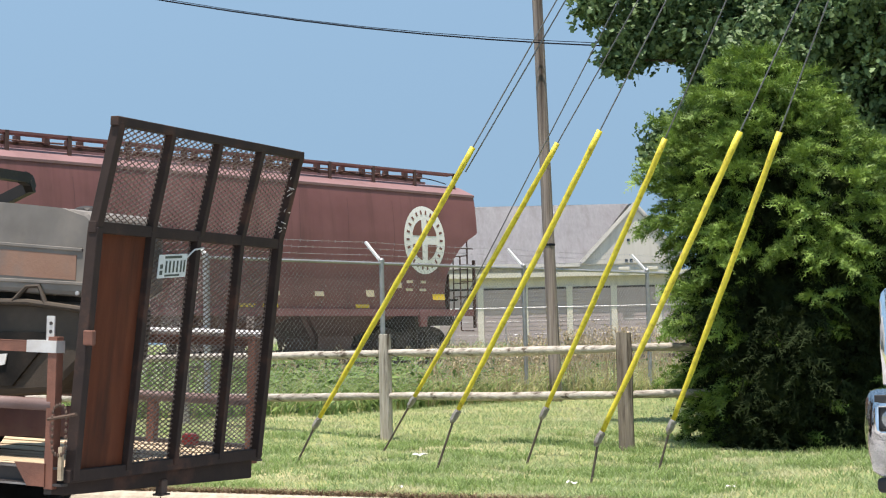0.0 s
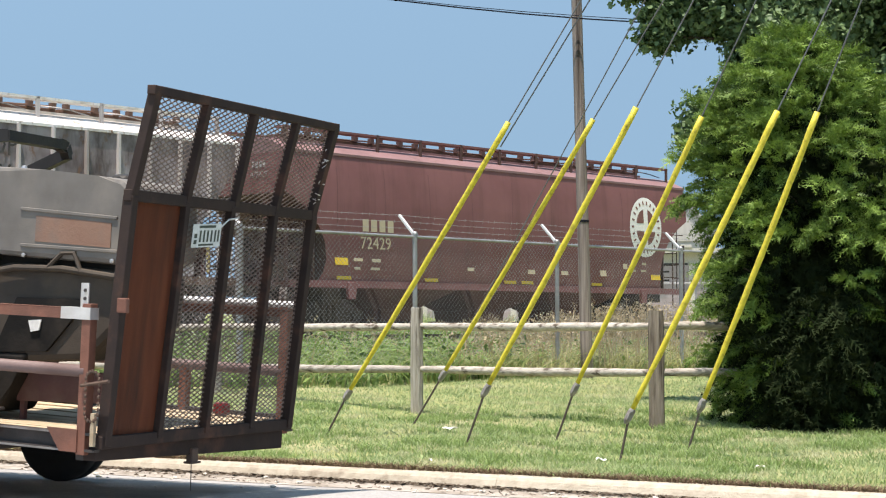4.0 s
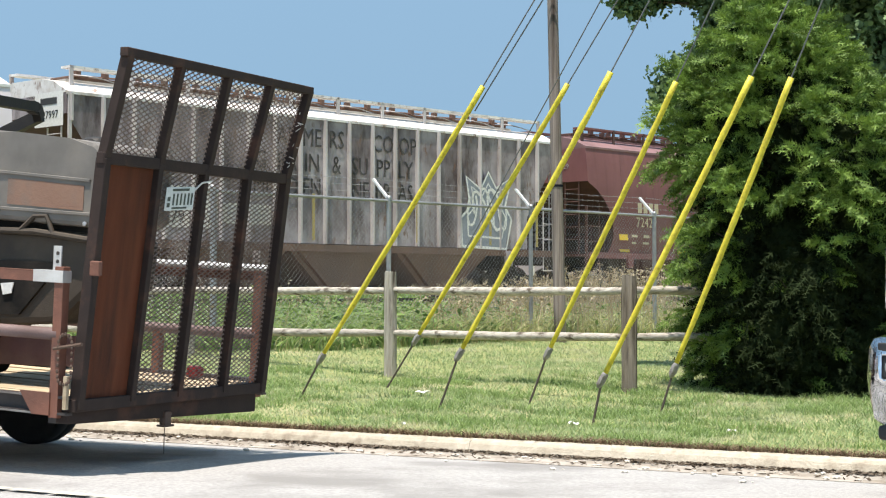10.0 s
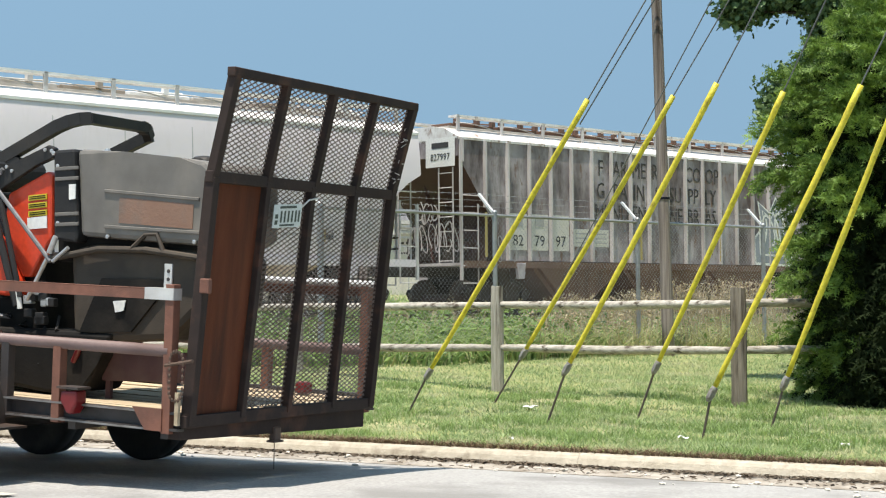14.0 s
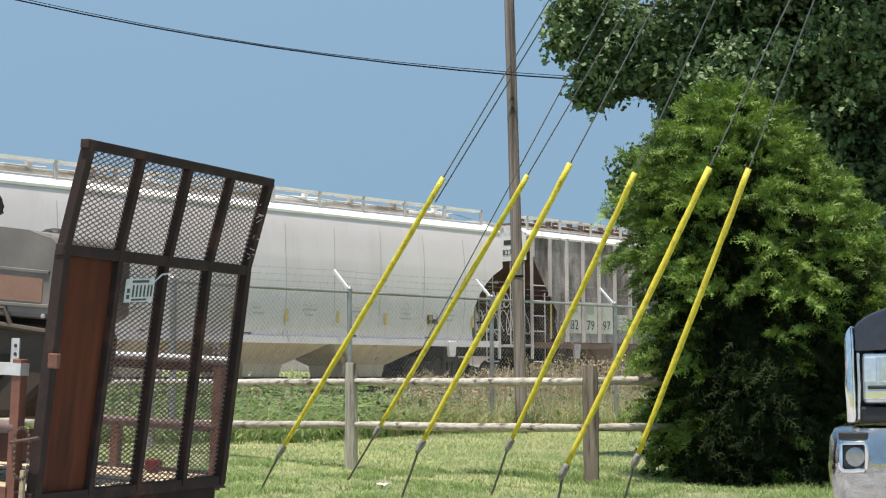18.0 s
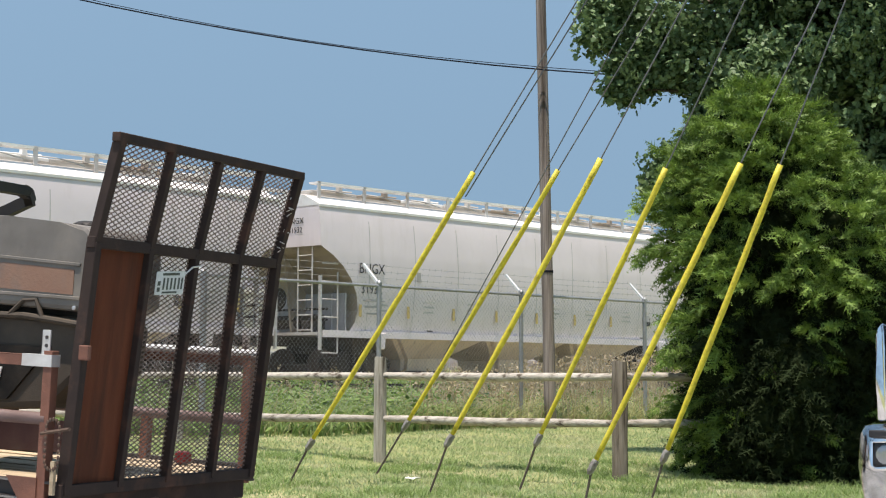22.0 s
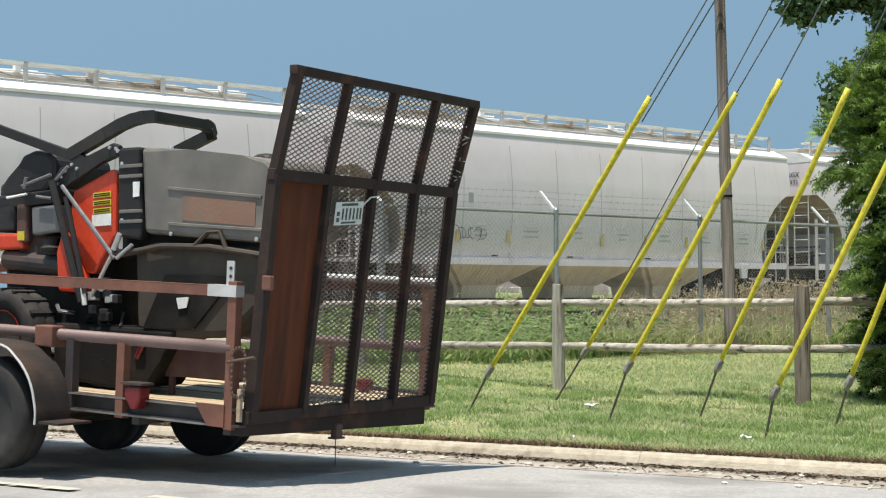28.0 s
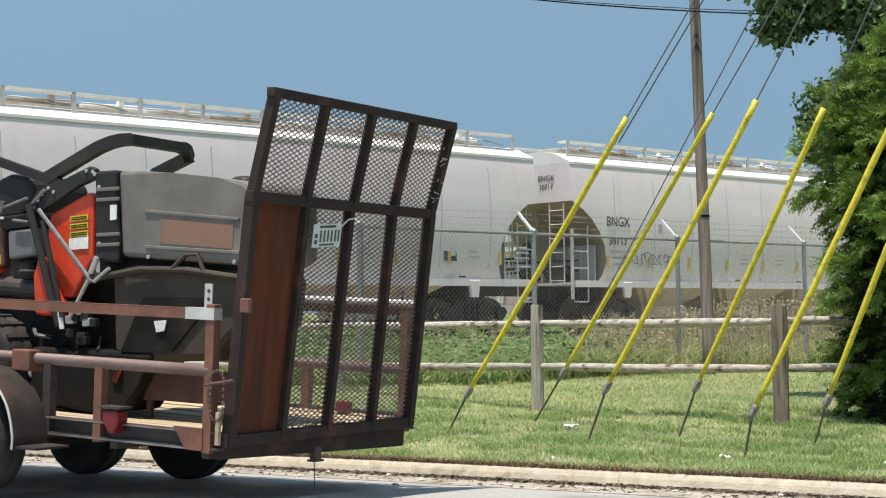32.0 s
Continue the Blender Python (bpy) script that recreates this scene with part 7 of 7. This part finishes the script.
def lands(x, y):
    """land() for arrays, off the road."""
    a = radians(KERB_TURN)
    p = -x * math.sin(a) + (y - 11.72) * math.cos(a)
    d = across_track(x, y)
    sm = lambda v, lo, hi: (lambda t: t * t * (3 - 2 * t))(np.clip((v - lo) / (hi - lo), 0, 1))
    z = 0.088 + 0.147 * sm(p, 0.6, 6.0) - 0.12 * np.exp(-((x - 2.6) ** 2 + (y - 16.2) ** 2) / 6.0)
    z += 0.20 * sm(d, -15.5, -11.0) + 0.22 * sm(d, -8, -2.5) + 1.1 * sm(d, 8, 28)
    return z + 0.012 * np.sin(1.7 * x + 0.6 * y) + 0.010 * np.sin(0.9 * y - 2.3 * x)


def across_track(x, y):
    a = radians(TRACK_TURN)
    return -(x - TRACK_NEAR[0]) * math.sin(a) + (y - TRACK_NEAR[1]) * math.cos(a)


def past_kerb(x, y):
    a = radians(KERB_TURN)
    return -x * math.sin(a) + (y - 11.72) * math.cos(a)


def spread(n, seed, xr, yr, keep):
    """n places on the ground where keep(x, y, r) holds."""
    rng = np.random.RandomState(seed)
    got = np.zeros((0, 2))
    while len(got) < n:
        q = np.stack([rng.uniform(*xr, 4 * n), rng.uniform(*yr, 4 * n)], 1)
        got = np.concatenate([got, q[keep(q[:, 0], q[:, 1], rng.uniform(size=4 * n))]])
    got = got[:n]
    return np.concatenate([got, (lands(got[:, 0], got[:, 1]) - 0.005)[:, None]], 1)


def in_view(x, y):
    return (np.abs(x) < y * 0.37 + 0.3)


def on_lawn(x, y, r):
    dens = np.clip(14.0 / (y - 4), 0.4, 1.6) * (0.75 + 0.35 * wave(x, y, 0.9))
    return (past_kerb(x, y) > 0.70) & (across_track(x, y) < -11.9) & (y < 20.9 - 0.508 * np.minimum(x + 3.2, 0) + 40 * np.clip(x + 3.2, 0, 1)) & in_view(x, y) & (r * 1.5 < dens)


def fence_line(x):
    return 18.18 - 0.582 * x


def between(x, y):
    d = across_track(x, y)
    return (y > 21.1 - 0.508 * (x + 3.2) - 0.4 - 40 * np.clip(x + 3.2, 0, 1)) & (d > -12.1) & (d < -3.6) & in_view(x, y)


def plant_grass():
    blades("lawn_grass", spread(150000, 21, (-8, 7), (9.0, 28), on_lawn), 0.046, 0.013, 1.0, "lawn", "short mown lawn, green with straw-coloured patches", "grass", 31, 1)
    blades("lawn_tufts", spread(26000, 22, (-6.5, 6), (9.5, 19), lambda x, y, r: on_lawn(x, y, 0 * r) & (wave(x, y, 1.9, 2.0) + 0.6 * wave(x, y, 6.1, 1.0) > 0.30)), 0.085, 0.013, 0.9, "lawn_lush", "longer bright green lawn tufts", "grass", 32, 2)
    tall = lambda x, y, r: between(x, y) & (r < np.where(x < 0.2 + 0.9 * wave(x, y, 0.8), 0.95, 0.10)) & (wave(x, y, 3.3, 0.7) + 0.5 * wave(x, y, 9.0, 2.0) > -0.25)
    blades("tall_grass", spread(11000, 23, (-11, 5), (18, 33), tall), 0.46, 0.038, 1.5, "tall_grass", "tall bright green grass behind the timber fence", "grass", 33, 4)
    dry = lambda x, y, r: between(x, y) & (r < np.where(x > -0.7 + 0.9 * wave(x, y, 0.8, 1.0), 0.95, 0.22)) & (wave(x, y, 3.1, 1.9) + 0.5 * wave(x, y, 8.0, 0.3) > -0.45)
    blades("dry_weeds", spread(21000, 24, (-9, 9), (17.5, 37), dry), 0.46, 0.022, 1.2, "dry_weed", "dry yellowish weeds along the chain-link fence", "weeds", 34, 3)
    blades("far_grass", spread(7000, 27, (-20, 18), (28, 64), lambda x, y, r: (across_track(x, y) > 6.5) & (across_track(x, y) < 16) & in_view(x, y)), 0.8, 0.05, 0.7, "tall_grass", "rough green grass beyond the railway", "grass", 35, 2)
    blades("bank_weeds", spread(6000, 28, (-16, 14), (24, 52), lambda x, y, r: (across_track(x, y) > -4.5) & (across_track(x, y) < -0.6) & in_view(x, y)), 0.3, 0.022, 0.7, "dry_weed", "thin dry weeds on the railway bank", "weeds", 36, 2)
    # broad-leaved weeds among the tall grass
    rng = np.random.RandomState(29)
    stems = spread(1500, 30, (-11, 9), (18, 36), lambda x, y, r: between(x, y) & (r < np.where(x < 0.6 + 0.9 * wave(x, y, 0.8), 0.9, 0.35)) & (wave(x, y, 2.6, 1.4) > -0.2))
    P = np.repeat(stems, 9, 0) + rng.normal(0, 1, (len(stems) * 9, 3)) * np.array([0.07, 0.07, 0.0]) + np.stack([np.zeros(len(stems) * 9)] * 2 + [rng.uniform(0.05, 0.55, len(stems) * 9)], 1)
    d = rng.normal(0, 1, P.shape)
    d[:, 2] = np.abs(d[:, 2]) * 0.4 - 0.25
    d /= np.linalg.norm(d, axis=1, keepdims=True)
    side = np.cross(d, np.array([0, 0, 1.0]) + rng.normal(0, 0.5, P.shape))
    side /= np.linalg.norm(side, axis=1, keepdims=True)
    L = 0.11 * rng.uniform(0.5, 1.4, (len(P), 1))
    V = np.stack([P, P + d * L * 0.45 + side * L * 0.28, P + d * L, P + d * L * 0.45 - side * L * 0.28], 1).reshape(-1, 3)
    me = bpy.data.meshes.new("broad_weeds")
    me.from_pydata(V.tolist(), [], np.arange(len(V)).reshape(-1, 4).tolist())
    me.materials.append(M["weed_leaf"])
    tagged(new("broad_weeds", me), "leafy green weeds behind the timber fence", "weeds", kind="stuff")
    # stalks with seed heads
    rng = np.random.RandomState(25)
    roots = spread(1500, 26, (-4, 9), (20, 37), lambda x, y, r: between(x, y) & (across_track(x, y) > -12.6) & (r < np.where(x > -0.2 + 0.8 * wave(x, y, 1.1), 1.0, 0.10)))
    v, f = [], []
    for x, y, z in roots:
        h = rng.uniform(0.40, 0.85) + 0.45 * float(np.clip((x - 0.8) / 1.5, 0, 1)) * rng.uniform(0.2, 1.0)
        lx, ly = rng.uniform(-0.15, 0.15, 2)
        b0 = len(v)
        for k in range(3):
            t = k / 2
            v += [(x + lx * t * t - 0.004, y + ly * t * t, z + h * t), (x + lx * t * t + 0.004, y + ly * t * t, z + h * t)]
            if k:
                f.append((b0 + 2 * k - 2, b0 + 2 * k - 1, b0 + 2 * k + 1, b0 + 2 * k))
        for q in range(8):
            c = np.array([x + lx, y + ly, z + h]) + rng.uniform(-0.06, 0.06, 3)
            s = rng.uniform(0.012, 0.035)
            b0 = len(v)
            v += [tuple(c + s * rng.uniform(-1, 1, 3)) for _ in range(4)]
            f += [(b0, b0 + 1, b0 + 2), (b0, b0 + 2, b0 + 3)]
    tagged(mesh_ob("weed_stalks", v, f, "seed"), "dry weed stalks with brown seed heads", "weeds", kind="stuff")


plant_grass()


def unit(a):
    return a / (np.linalg.norm(a, axis=-1, keepdims=True) + 1e-9)


def tri_mesh(name, V, per, material, parent, label):
    """A cloud of flat leaf pieces: V holds per corners for each piece."""
    n = len(V) // per
    me = bpy.data.meshes.new(name)
    me.from_pydata(V.tolist(), [], np.arange(n * per).reshape(n, per).tolist())
    me.materials.append(M[material])
    ob = new(name, me)
    ob.parent = parent
    return tagged(ob, label, kind="stuff")


def conifer_sprays(rng, o, d, length, width):
    """Feathery sprays at o along d: a spine and paired leaflets, each a slim triangle."""
    n = len(o)
    s = unit(np.cross(d, rng.normal(0, 1, (n, 3))))
    u = np.cross(d, s)
    L = length * rng.uniform(0.55, 1.35, (n, 1))
    out = []
    for k in range(4):
        t = 0.06 + 0.25 * k
        p = o + d * (L * t) - np.array([0, 0, 1.0]) * (0.15 * L * t * t)
        for sg in (-1, 1):
            q = p + (d * 0.62 + s * sg * 0.85 + u * rng.uniform(-0.3, 0.3, (n, 1))) * (L * 0.42 * (1.12 - t))
            out.append(np.stack([p - d * width, p + d * width, q], 1))
    q = o + d * L * 1.05
    out.append(np.stack([o - s * width, o + s * width, q], 1))
    return np.concatenate(out).reshape(-1, 3)


def build_juniper():
    """A broad evergreen standing on the lawn, thick to the ground."""
    base = np.array([3.80, 17.5, 0.10])
    tree = thing("juniper_tree", Matrix.Translation(base), "broad bushy green juniper, thick to the ground", "tree")
    rng = np.random.RandomState(41)

    def radius(h, a):
        r = 1.30 + 0.09 * np.sin(np.clip(h / 2.4, 0, 1) * np.pi / 2)
        r = np.where(h > 2.3, r * np.clip(1 - (np.maximum(h - 2.3, 0) / 2.0) ** 1.6, 0, 1), r)
        lump = np.sin(3 * a + 1.9 * h) * 0.08 + np.sin(5 * a - 2.7 * h + 1) * 0.08 + np.sin(9 * a + 5.0 * h) * 0.05
        return r * (1 + lump)

    def leaned(q):
        """The top of the bush leans over to one side."""
        q = np.array(q, float)
        q[:, 0] -= 0.45 * np.clip((q[:, 2] - 2.2) / 1.4, 0, 1)
        return q

    bm = bmesh.new()
    path_tube(bm, [(0, 0, -0.2), (0.02, 0, 1.2), (-0.12, 0.03, 2.6), (-0.42, 0, 3.9)], lambda f: 0.16 - 0.13 * f, 10)
    part("trunk", bm, "bark", tree)
    for i in range(30):
        a = i * 2.4
        h = 0.4 + 2.9 * i / 30
        r = float(radius(np.array(h), np.array(a))) * 0.85
        bm = bmesh.new()
        path_tube(bm, [(0, 0, h - 0.3), (r * 0.5 * math.cos(a), r * 0.5 * math.sin(a), h - 0.1), (r * math.cos(a), r * math.sin(a), h + 0.15)], lambda f: 0.035 - 0.028 * f, 5)
        part("limb", bm, "bark", tree)
    # inner shell whose near-black colour stands for the shade inside
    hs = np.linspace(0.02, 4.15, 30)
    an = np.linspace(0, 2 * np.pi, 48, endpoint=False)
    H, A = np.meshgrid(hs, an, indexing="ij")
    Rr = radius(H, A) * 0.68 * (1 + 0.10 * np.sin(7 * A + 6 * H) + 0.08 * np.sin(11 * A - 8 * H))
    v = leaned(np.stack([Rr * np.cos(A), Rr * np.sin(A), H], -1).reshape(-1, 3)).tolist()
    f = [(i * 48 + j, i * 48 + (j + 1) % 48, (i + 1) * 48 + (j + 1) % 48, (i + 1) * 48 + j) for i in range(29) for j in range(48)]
    tagged(mesh_ob("inner_shade_core", v, f, "juniper_shade", tree), "near-black inner shell coloured as shade")
    # near-black sprays filling the inside, coloured as the shade within the bush
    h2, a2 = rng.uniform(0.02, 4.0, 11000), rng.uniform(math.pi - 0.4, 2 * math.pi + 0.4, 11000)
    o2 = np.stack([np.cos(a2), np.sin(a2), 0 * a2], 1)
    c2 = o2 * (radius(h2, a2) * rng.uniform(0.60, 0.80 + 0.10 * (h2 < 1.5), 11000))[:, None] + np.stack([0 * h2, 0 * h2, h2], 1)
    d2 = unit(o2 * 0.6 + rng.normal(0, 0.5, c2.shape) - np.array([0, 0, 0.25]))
    tri_mesh("inner_shade_sprays", conifer_sprays(rng, leaned(c2), d2, 0.2, 0.012), 3, "juniper_shade", tree, "near-black inner sprays coloured as shade")
    # plumes: curved shoots set with sprays, lit above and open beneath
    O, D = [], []
    for i in range(1500):
        hh = 0.12 + 4.1 * ((i * 0.61803) % 1.0) ** 0.92
        aa = math.pi + (math.pi + 0.9) * ((i * 0.7548 + 0.11) % 1.0) - 0.45
        rr = float(radius(np.array(hh), np.array(aa)))
        low = hh < 1.95 and math.sin(aa) < -0.45
        gap = math.sin(5 * aa + 3 * hh) * math.sin(4.3 * hh - 2 * aa) + 0.5 * math.sin(11 * aa - 7 * hh) < -0.35
        if rng.uniform() > min(1.0, 0.35 + rr / 1.5) * (0.16 if gap else 1.0) * (0.08 if low and hh < 1.15 else 0.30 if low else 1.0):
            continue
        turn = aa + rng.normal(0, 0.55)
        out = np.array([math.cos(turn), math.sin(turn), 0.0])
        ln = rng.uniform(0.24, 0.48) * min(1.0, 0.45 + rr)
        rise = rng.uniform(0.15, 0.75) + (0.5 if hh > 2.6 else 0.0)
        start = np.array([math.cos(aa), math.sin(aa), 0.0]) * max(0.0, rr * rng.uniform(0.70, 0.98 if low else 1.06) - ln * 0.6) + np.array([0, 0, hh])
        m = int(34 * ln / 0.35)
        t = np.sort(rng.uniform(0.08, 1.0, m))[:, None]
        axis = unit(out * (1 - 0.1 * t) + np.array([0, 0, 1.0]) * (rise - 1.25 * t))
        spot = start + out * ln * t + np.array([0, 0, 1.0]) * ln * (rise * t - 0.62 * t * t)
        across = np.array([-out[1], out[0], 0.0])
        fan = rng.normal(0, 1, (m, 1)) * across * 0.85 + rng.normal(0.18, 0.32, (m, 1)) * np.array([0, 0, 1.0])
        O.append(spot + rng.normal(0, 0.018, (m, 3)))
        D.append(unit(axis * 0.75 + fan))
    V = conifer_sprays(rng, leaned(np.concatenate(O)), np.concatenate(D), 0.140, 0.0080)
    tri_mesh("crown", V, 3, "juniper", tree, "feathery bright green sprays")


build_juniper()


def build_broadleaf():
    base = Vector((5.5, 21.3, 0.2))
    tree = thing("broadleaf_tree", Matrix.Translation(base), "tall dark green broadleaf tree behind the juniper", "tree")
    rng = np.random.RandomState(52)
    bm = bmesh.new()
    path_tube(bm, [(0, 0, -0.3), (0.05, 0, 1.5), (0, 0.05, 3.2), (-0.1, 0.1, 5.2), (0, 0, 8.2), (0.1, -0.1, 10.8)], lambda f: 0.26 - 0.22 * f, 12)
    part("trunk", bm, "bark", tree)
    tips = []
    n = 46
    for i in range(n):
        a = i * 2.399
        h = 2.0 + 5.6 * (i / n)
        reach = 2.95 * (1 - 0.55 * max(0, h - 5.2) / 2.4) * rng.uniform(0.72, 1.05)
        if h < 3.4:
            reach *= 0.92
        p0 = Vector((0, 0, h))
        p2 = Vector((max(-1.5 if h < 4.6 else -1.8, reach * math.cos(a)), reach * math.sin(a), h + 0.75 + rng.uniform(-0.5, 0.6)))
        p1 = p0.lerp(p2, 0.5) + Vector((0, 0, 0.35))
        bm = bmesh.new()
        path_tube(bm, [p0, p0.lerp(p1, 0.6), p1, p1.lerp(p2, 0.5), p2], lambda f: 0.07 * (1 - f) + 0.012, 6)
        part("limb", bm, "bark", tree)
        for t in (0.3, 0.5, 0.65, 0.8, 0.92, 1.0):
            q = p0.lerp(p1, t * 2) if t < 0.5 else p1.lerp(p2, t * 2 - 1)
            tips.append((*q, 0.26 + 0.22 * t))
    # the low bough that hangs out past the juniper, and the one over the lawn
    for tx, ty, tz, sp in ((-2.80, -0.7, 3.52, 0.10), (-2.62, -0.7, 3.66, 0.12), (-2.45, -0.6, 3.35, 0.14), (-2.75, -0.7, 3.40, 0.12), (-2.66, -0.65, 3.80, 0.10), (-2.80, -0.8, 3.60, 0.07), (-2.86, -0.8, 3.42, 0.06), (-2.46, -0.8, 3.86, 0.08), (-2.30, -0.8, 4.09, 0.08), (-2.22, -0.8, 4.32, 0.09), (-2.25, -0.8, 4.60, 0.10), (-2.12, -0.8, 4.16, 0.10), (-3.66, -0.8, 5.37, 0.10), (-3.31, -0.8, 4.99, 0.10), (-3.39, -0.8, 4.68, 0.07), (-3.2, -0.6, 4.80, 0.11), (-2.9, -0.7, 4.98, 0.14), (-2.65, -0.5, 4.92, 0.14), (-3.1, -0.5, 5.25, 0.22), (-3.6, -0.5, 5.75, 0.16), (-3.3, -0.6, 5.9, 0.25), (-2.8, -0.6, 5.5, 0.32), (-2.3, -0.7, 5.3, 0.30), (-1.9, -0.8, 4.8, 0.3)):
        p0, p2 = Vector((0, 0, tz - 0.9)), Vector((tx, ty, tz))
        p1 = p0.lerp(p2, 0.55) + Vector((0, 0, 0.4))
        bm = bmesh.new()
        path_tube(bm, [p0, p0.lerp(p1, 0.6), p1, p1.lerp(p2, 0.5), p2], lambda f: 0.05 * (1 - f) + 0.008, 6)
        part("limb", bm, "bark", tree)
        for t in (0.9, 1.0):
            tips.append((*p1.lerp(p2, t), sp))
    # high crown above the view, added so that it shades the leaves below
    high = []
    for i in range(34):
        a = i * 2.399 + 0.5
        h = 6.4 + 3.9 * (i / 34)
        reach = (3.1 - 0.62 * max(0.0, h - 6.6)) * rng.uniform(0.7, 1.0)
        p0, p2 = Vector((0, 0, h)), Vector((max(-2.3, reach * math.cos(a)), reach * math.sin(a), h + 0.7))
        p1 = p0.lerp(p2, 0.5) + Vector((0, 0, 0.3))
        bm = bmesh.new()
        path_tube(bm, [p0, p1, p2], lambda f: 0.06 * (1 - f) + 0.012, 6)
        part("limb", bm, "bark", tree)
        high += [(*p0.lerp(p1, 0.8), 0.4), (*p1, 0.45), (*p1.lerp(p2, 0.5), 0.45), (*p2, 0.42)]
    # unseen boughs reaching forward, added to shade the juniper's right and back
    for i in range(40):
        fx, fy = (i * 0.618) % 1.0, (i * 0.7548) % 1.0
        p0, p2 = Vector((0, 0, 6.6 + 2.4 * fy)), Vector((-0.85 + 3.9 * fx, -4.6 + 4.8 * fy, 7.1 + 2.2 * ((i * 0.38) % 1.0)))
        p1 = p0.lerp(p2, 0.5) + Vector((0, 0, 0.5))
        bm = bmesh.new()
        path_tube(bm, [p0, p1, p2], lambda f: 0.06 * (1 - f) + 0.012, 6)
        part("limb", bm, "bark", tree)
        high += [(*p1.lerp(p2, 0.6), 0.45), (*p2, 0.5)]
    hs = np.repeat(np.array(high), 190, 0)
    Q = hs[:, :3] + rng.normal(0, 1, (len(hs), 3)) * hs[:, 3:4] * np.array([0.9, 0.9, 0.6])
    qd = unit(rng.normal(0, 1, Q.shape) - np.array([0, 0, 0.6]))
    qs = unit(np.cross(qd, unit(np.array([0, 0, 1.0]) + rng.normal(0, 0.6, Q.shape))))
    ql = 0.16 * rng.uniform(0.6, 1.3, (len(Q), 1))
    V = np.stack([Q, Q + qd * ql * 0.4 + qs * ql * 0.42, Q + qd * ql, Q + qd * ql * 0.4 - qs * ql * 0.42], 1).reshape(-1, 3)
    tri_mesh("shading_crown", V, 4, "leaf", tree, "unseen high leaves added to shade the foliage below")
    tips = np.array(tips)
    cs = np.repeat(tips, 44, 0)
    tw = cs[:, :3] + rng.normal(0, 1, (len(cs), 3)) * cs[:, 3:4] * np.array([0.8, 0.8, 0.6])
    P = np.repeat(tw, 11, 0)
    P = P + rng.normal(0, 0.075, P.shape)
    m = len(P)
    d = rng.normal(0, 1, (m, 3))
    d[:, 2] -= 0.9
    d = unit(d)
    up = unit(np.array([0, 0, 1.0]) + rng.normal(0, 0.55, (m, 3)))
    s = unit(np.cross(d, up))
    u = np.cross(s, d)
    L = 0.094 * rng.uniform(0.55, 1.3, (m, 1))
    # lobed leaf outline
    V = np.stack([P, P + d * L * 0.25 + s * L * 0.40 + u * L * 0.06, P + d * L * 0.42 + s * L * 0.20, P + d * L * 0.72 + s * L * 0.34 + u * L * 0.05, P + d * L * 1.02,
                  P + d * L * 0.72 - s * L * 0.34 + u * L * 0.05, P + d * L * 0.42 - s * L * 0.20, P + d * L * 0.25 - s * L * 0.40 + u * L * 0.06], 1).reshape(-1, 3)
    tri_mesh("crown", V, 8, "leaf", tree, "dense dark green leaves")


build_broadleaf()


# ---- litter on the lawn ----
def build_litter():
    for x, y, w in ((-0.36, 16.2, 0.075), (0.94, 13.4, 0.045), (-0.45, 13.1, 0.03), (2.1, 12.6, 0.035)):
        bm = bmesh.new()
        rng = random.Random(int(w * 1000))
        bmesh.ops.create_grid(bm, x_segments=4, y_segments=3, size=w)
        for q in bm.verts:
            q.co.y *= 0.6
            q.co.z = 0.035 + rng.uniform(0, 0.03)
        ob = part("paper_scrap", bm, "label_white", None)
        ob.location = (x, y, land(x, y))
        ob.rotation_euler = (0, 0, rng.uniform(0, 3))
        tagged(ob, "crumpled white paper scrap on the grass", "litter", "lawn litter")


build_litter()


# ---- what moves: the train rolls along its track ----
ROLL = [(0, 3.81), (3, 9.78), (6, 15.85), (9, 22.0), (12, 28.15), (15, 34.35), (18, 40.75), (21, 46.95), (24, 53.35), (27, 59.9), (30, 65.7), (32, 69.55)]


def rolled(t):
    """How far the leading end of the first car has come along the track."""
    ts, ss = [r[0] for r in ROLL], [r[1] for r in ROLL]
    v = np.gradient(ss, ts)
    i = min(max(int(np.searchsorted(ts, t, side="right")) - 1, 0), len(ts) - 2)
    h = ts[i + 1] - ts[i]
    f = (t - ts[i]) / h
    return (2 * f ** 3 - 3 * f ** 2 + 1) * ss[i] + (f ** 3 - 2 * f ** 2 + f) * h * v[i] + (3 * f ** 2 - 2 * f ** 3) * ss[i + 1] + (f ** 3 - f ** 2) * h * v[i + 1]


def motions():
    for car, length, back in zip(cars, CAR_LEN, CAR_BACK):
        rows = []
        for k in range(33):
            p = track_point(rolled(k) - back - length / 2, 1.6, RAIL_Z + BODY_LIFT)
            rows.append((float(k), pose(p.x, p.y, p.z, 0, 0, TRACK_TURN)))
        walk(car, rows)
        for part_ in car.children:
            if part_.name.startswith("wheelset"):
                at = part_.location.copy()
                walk(part_, [(0.25 * k, Matrix.Translation(at) @ Matrix.Rotation((rolled(0.25 * k) - rolled(0)) / 0.42, 4, "Y")) for k in range(129)])


motions()
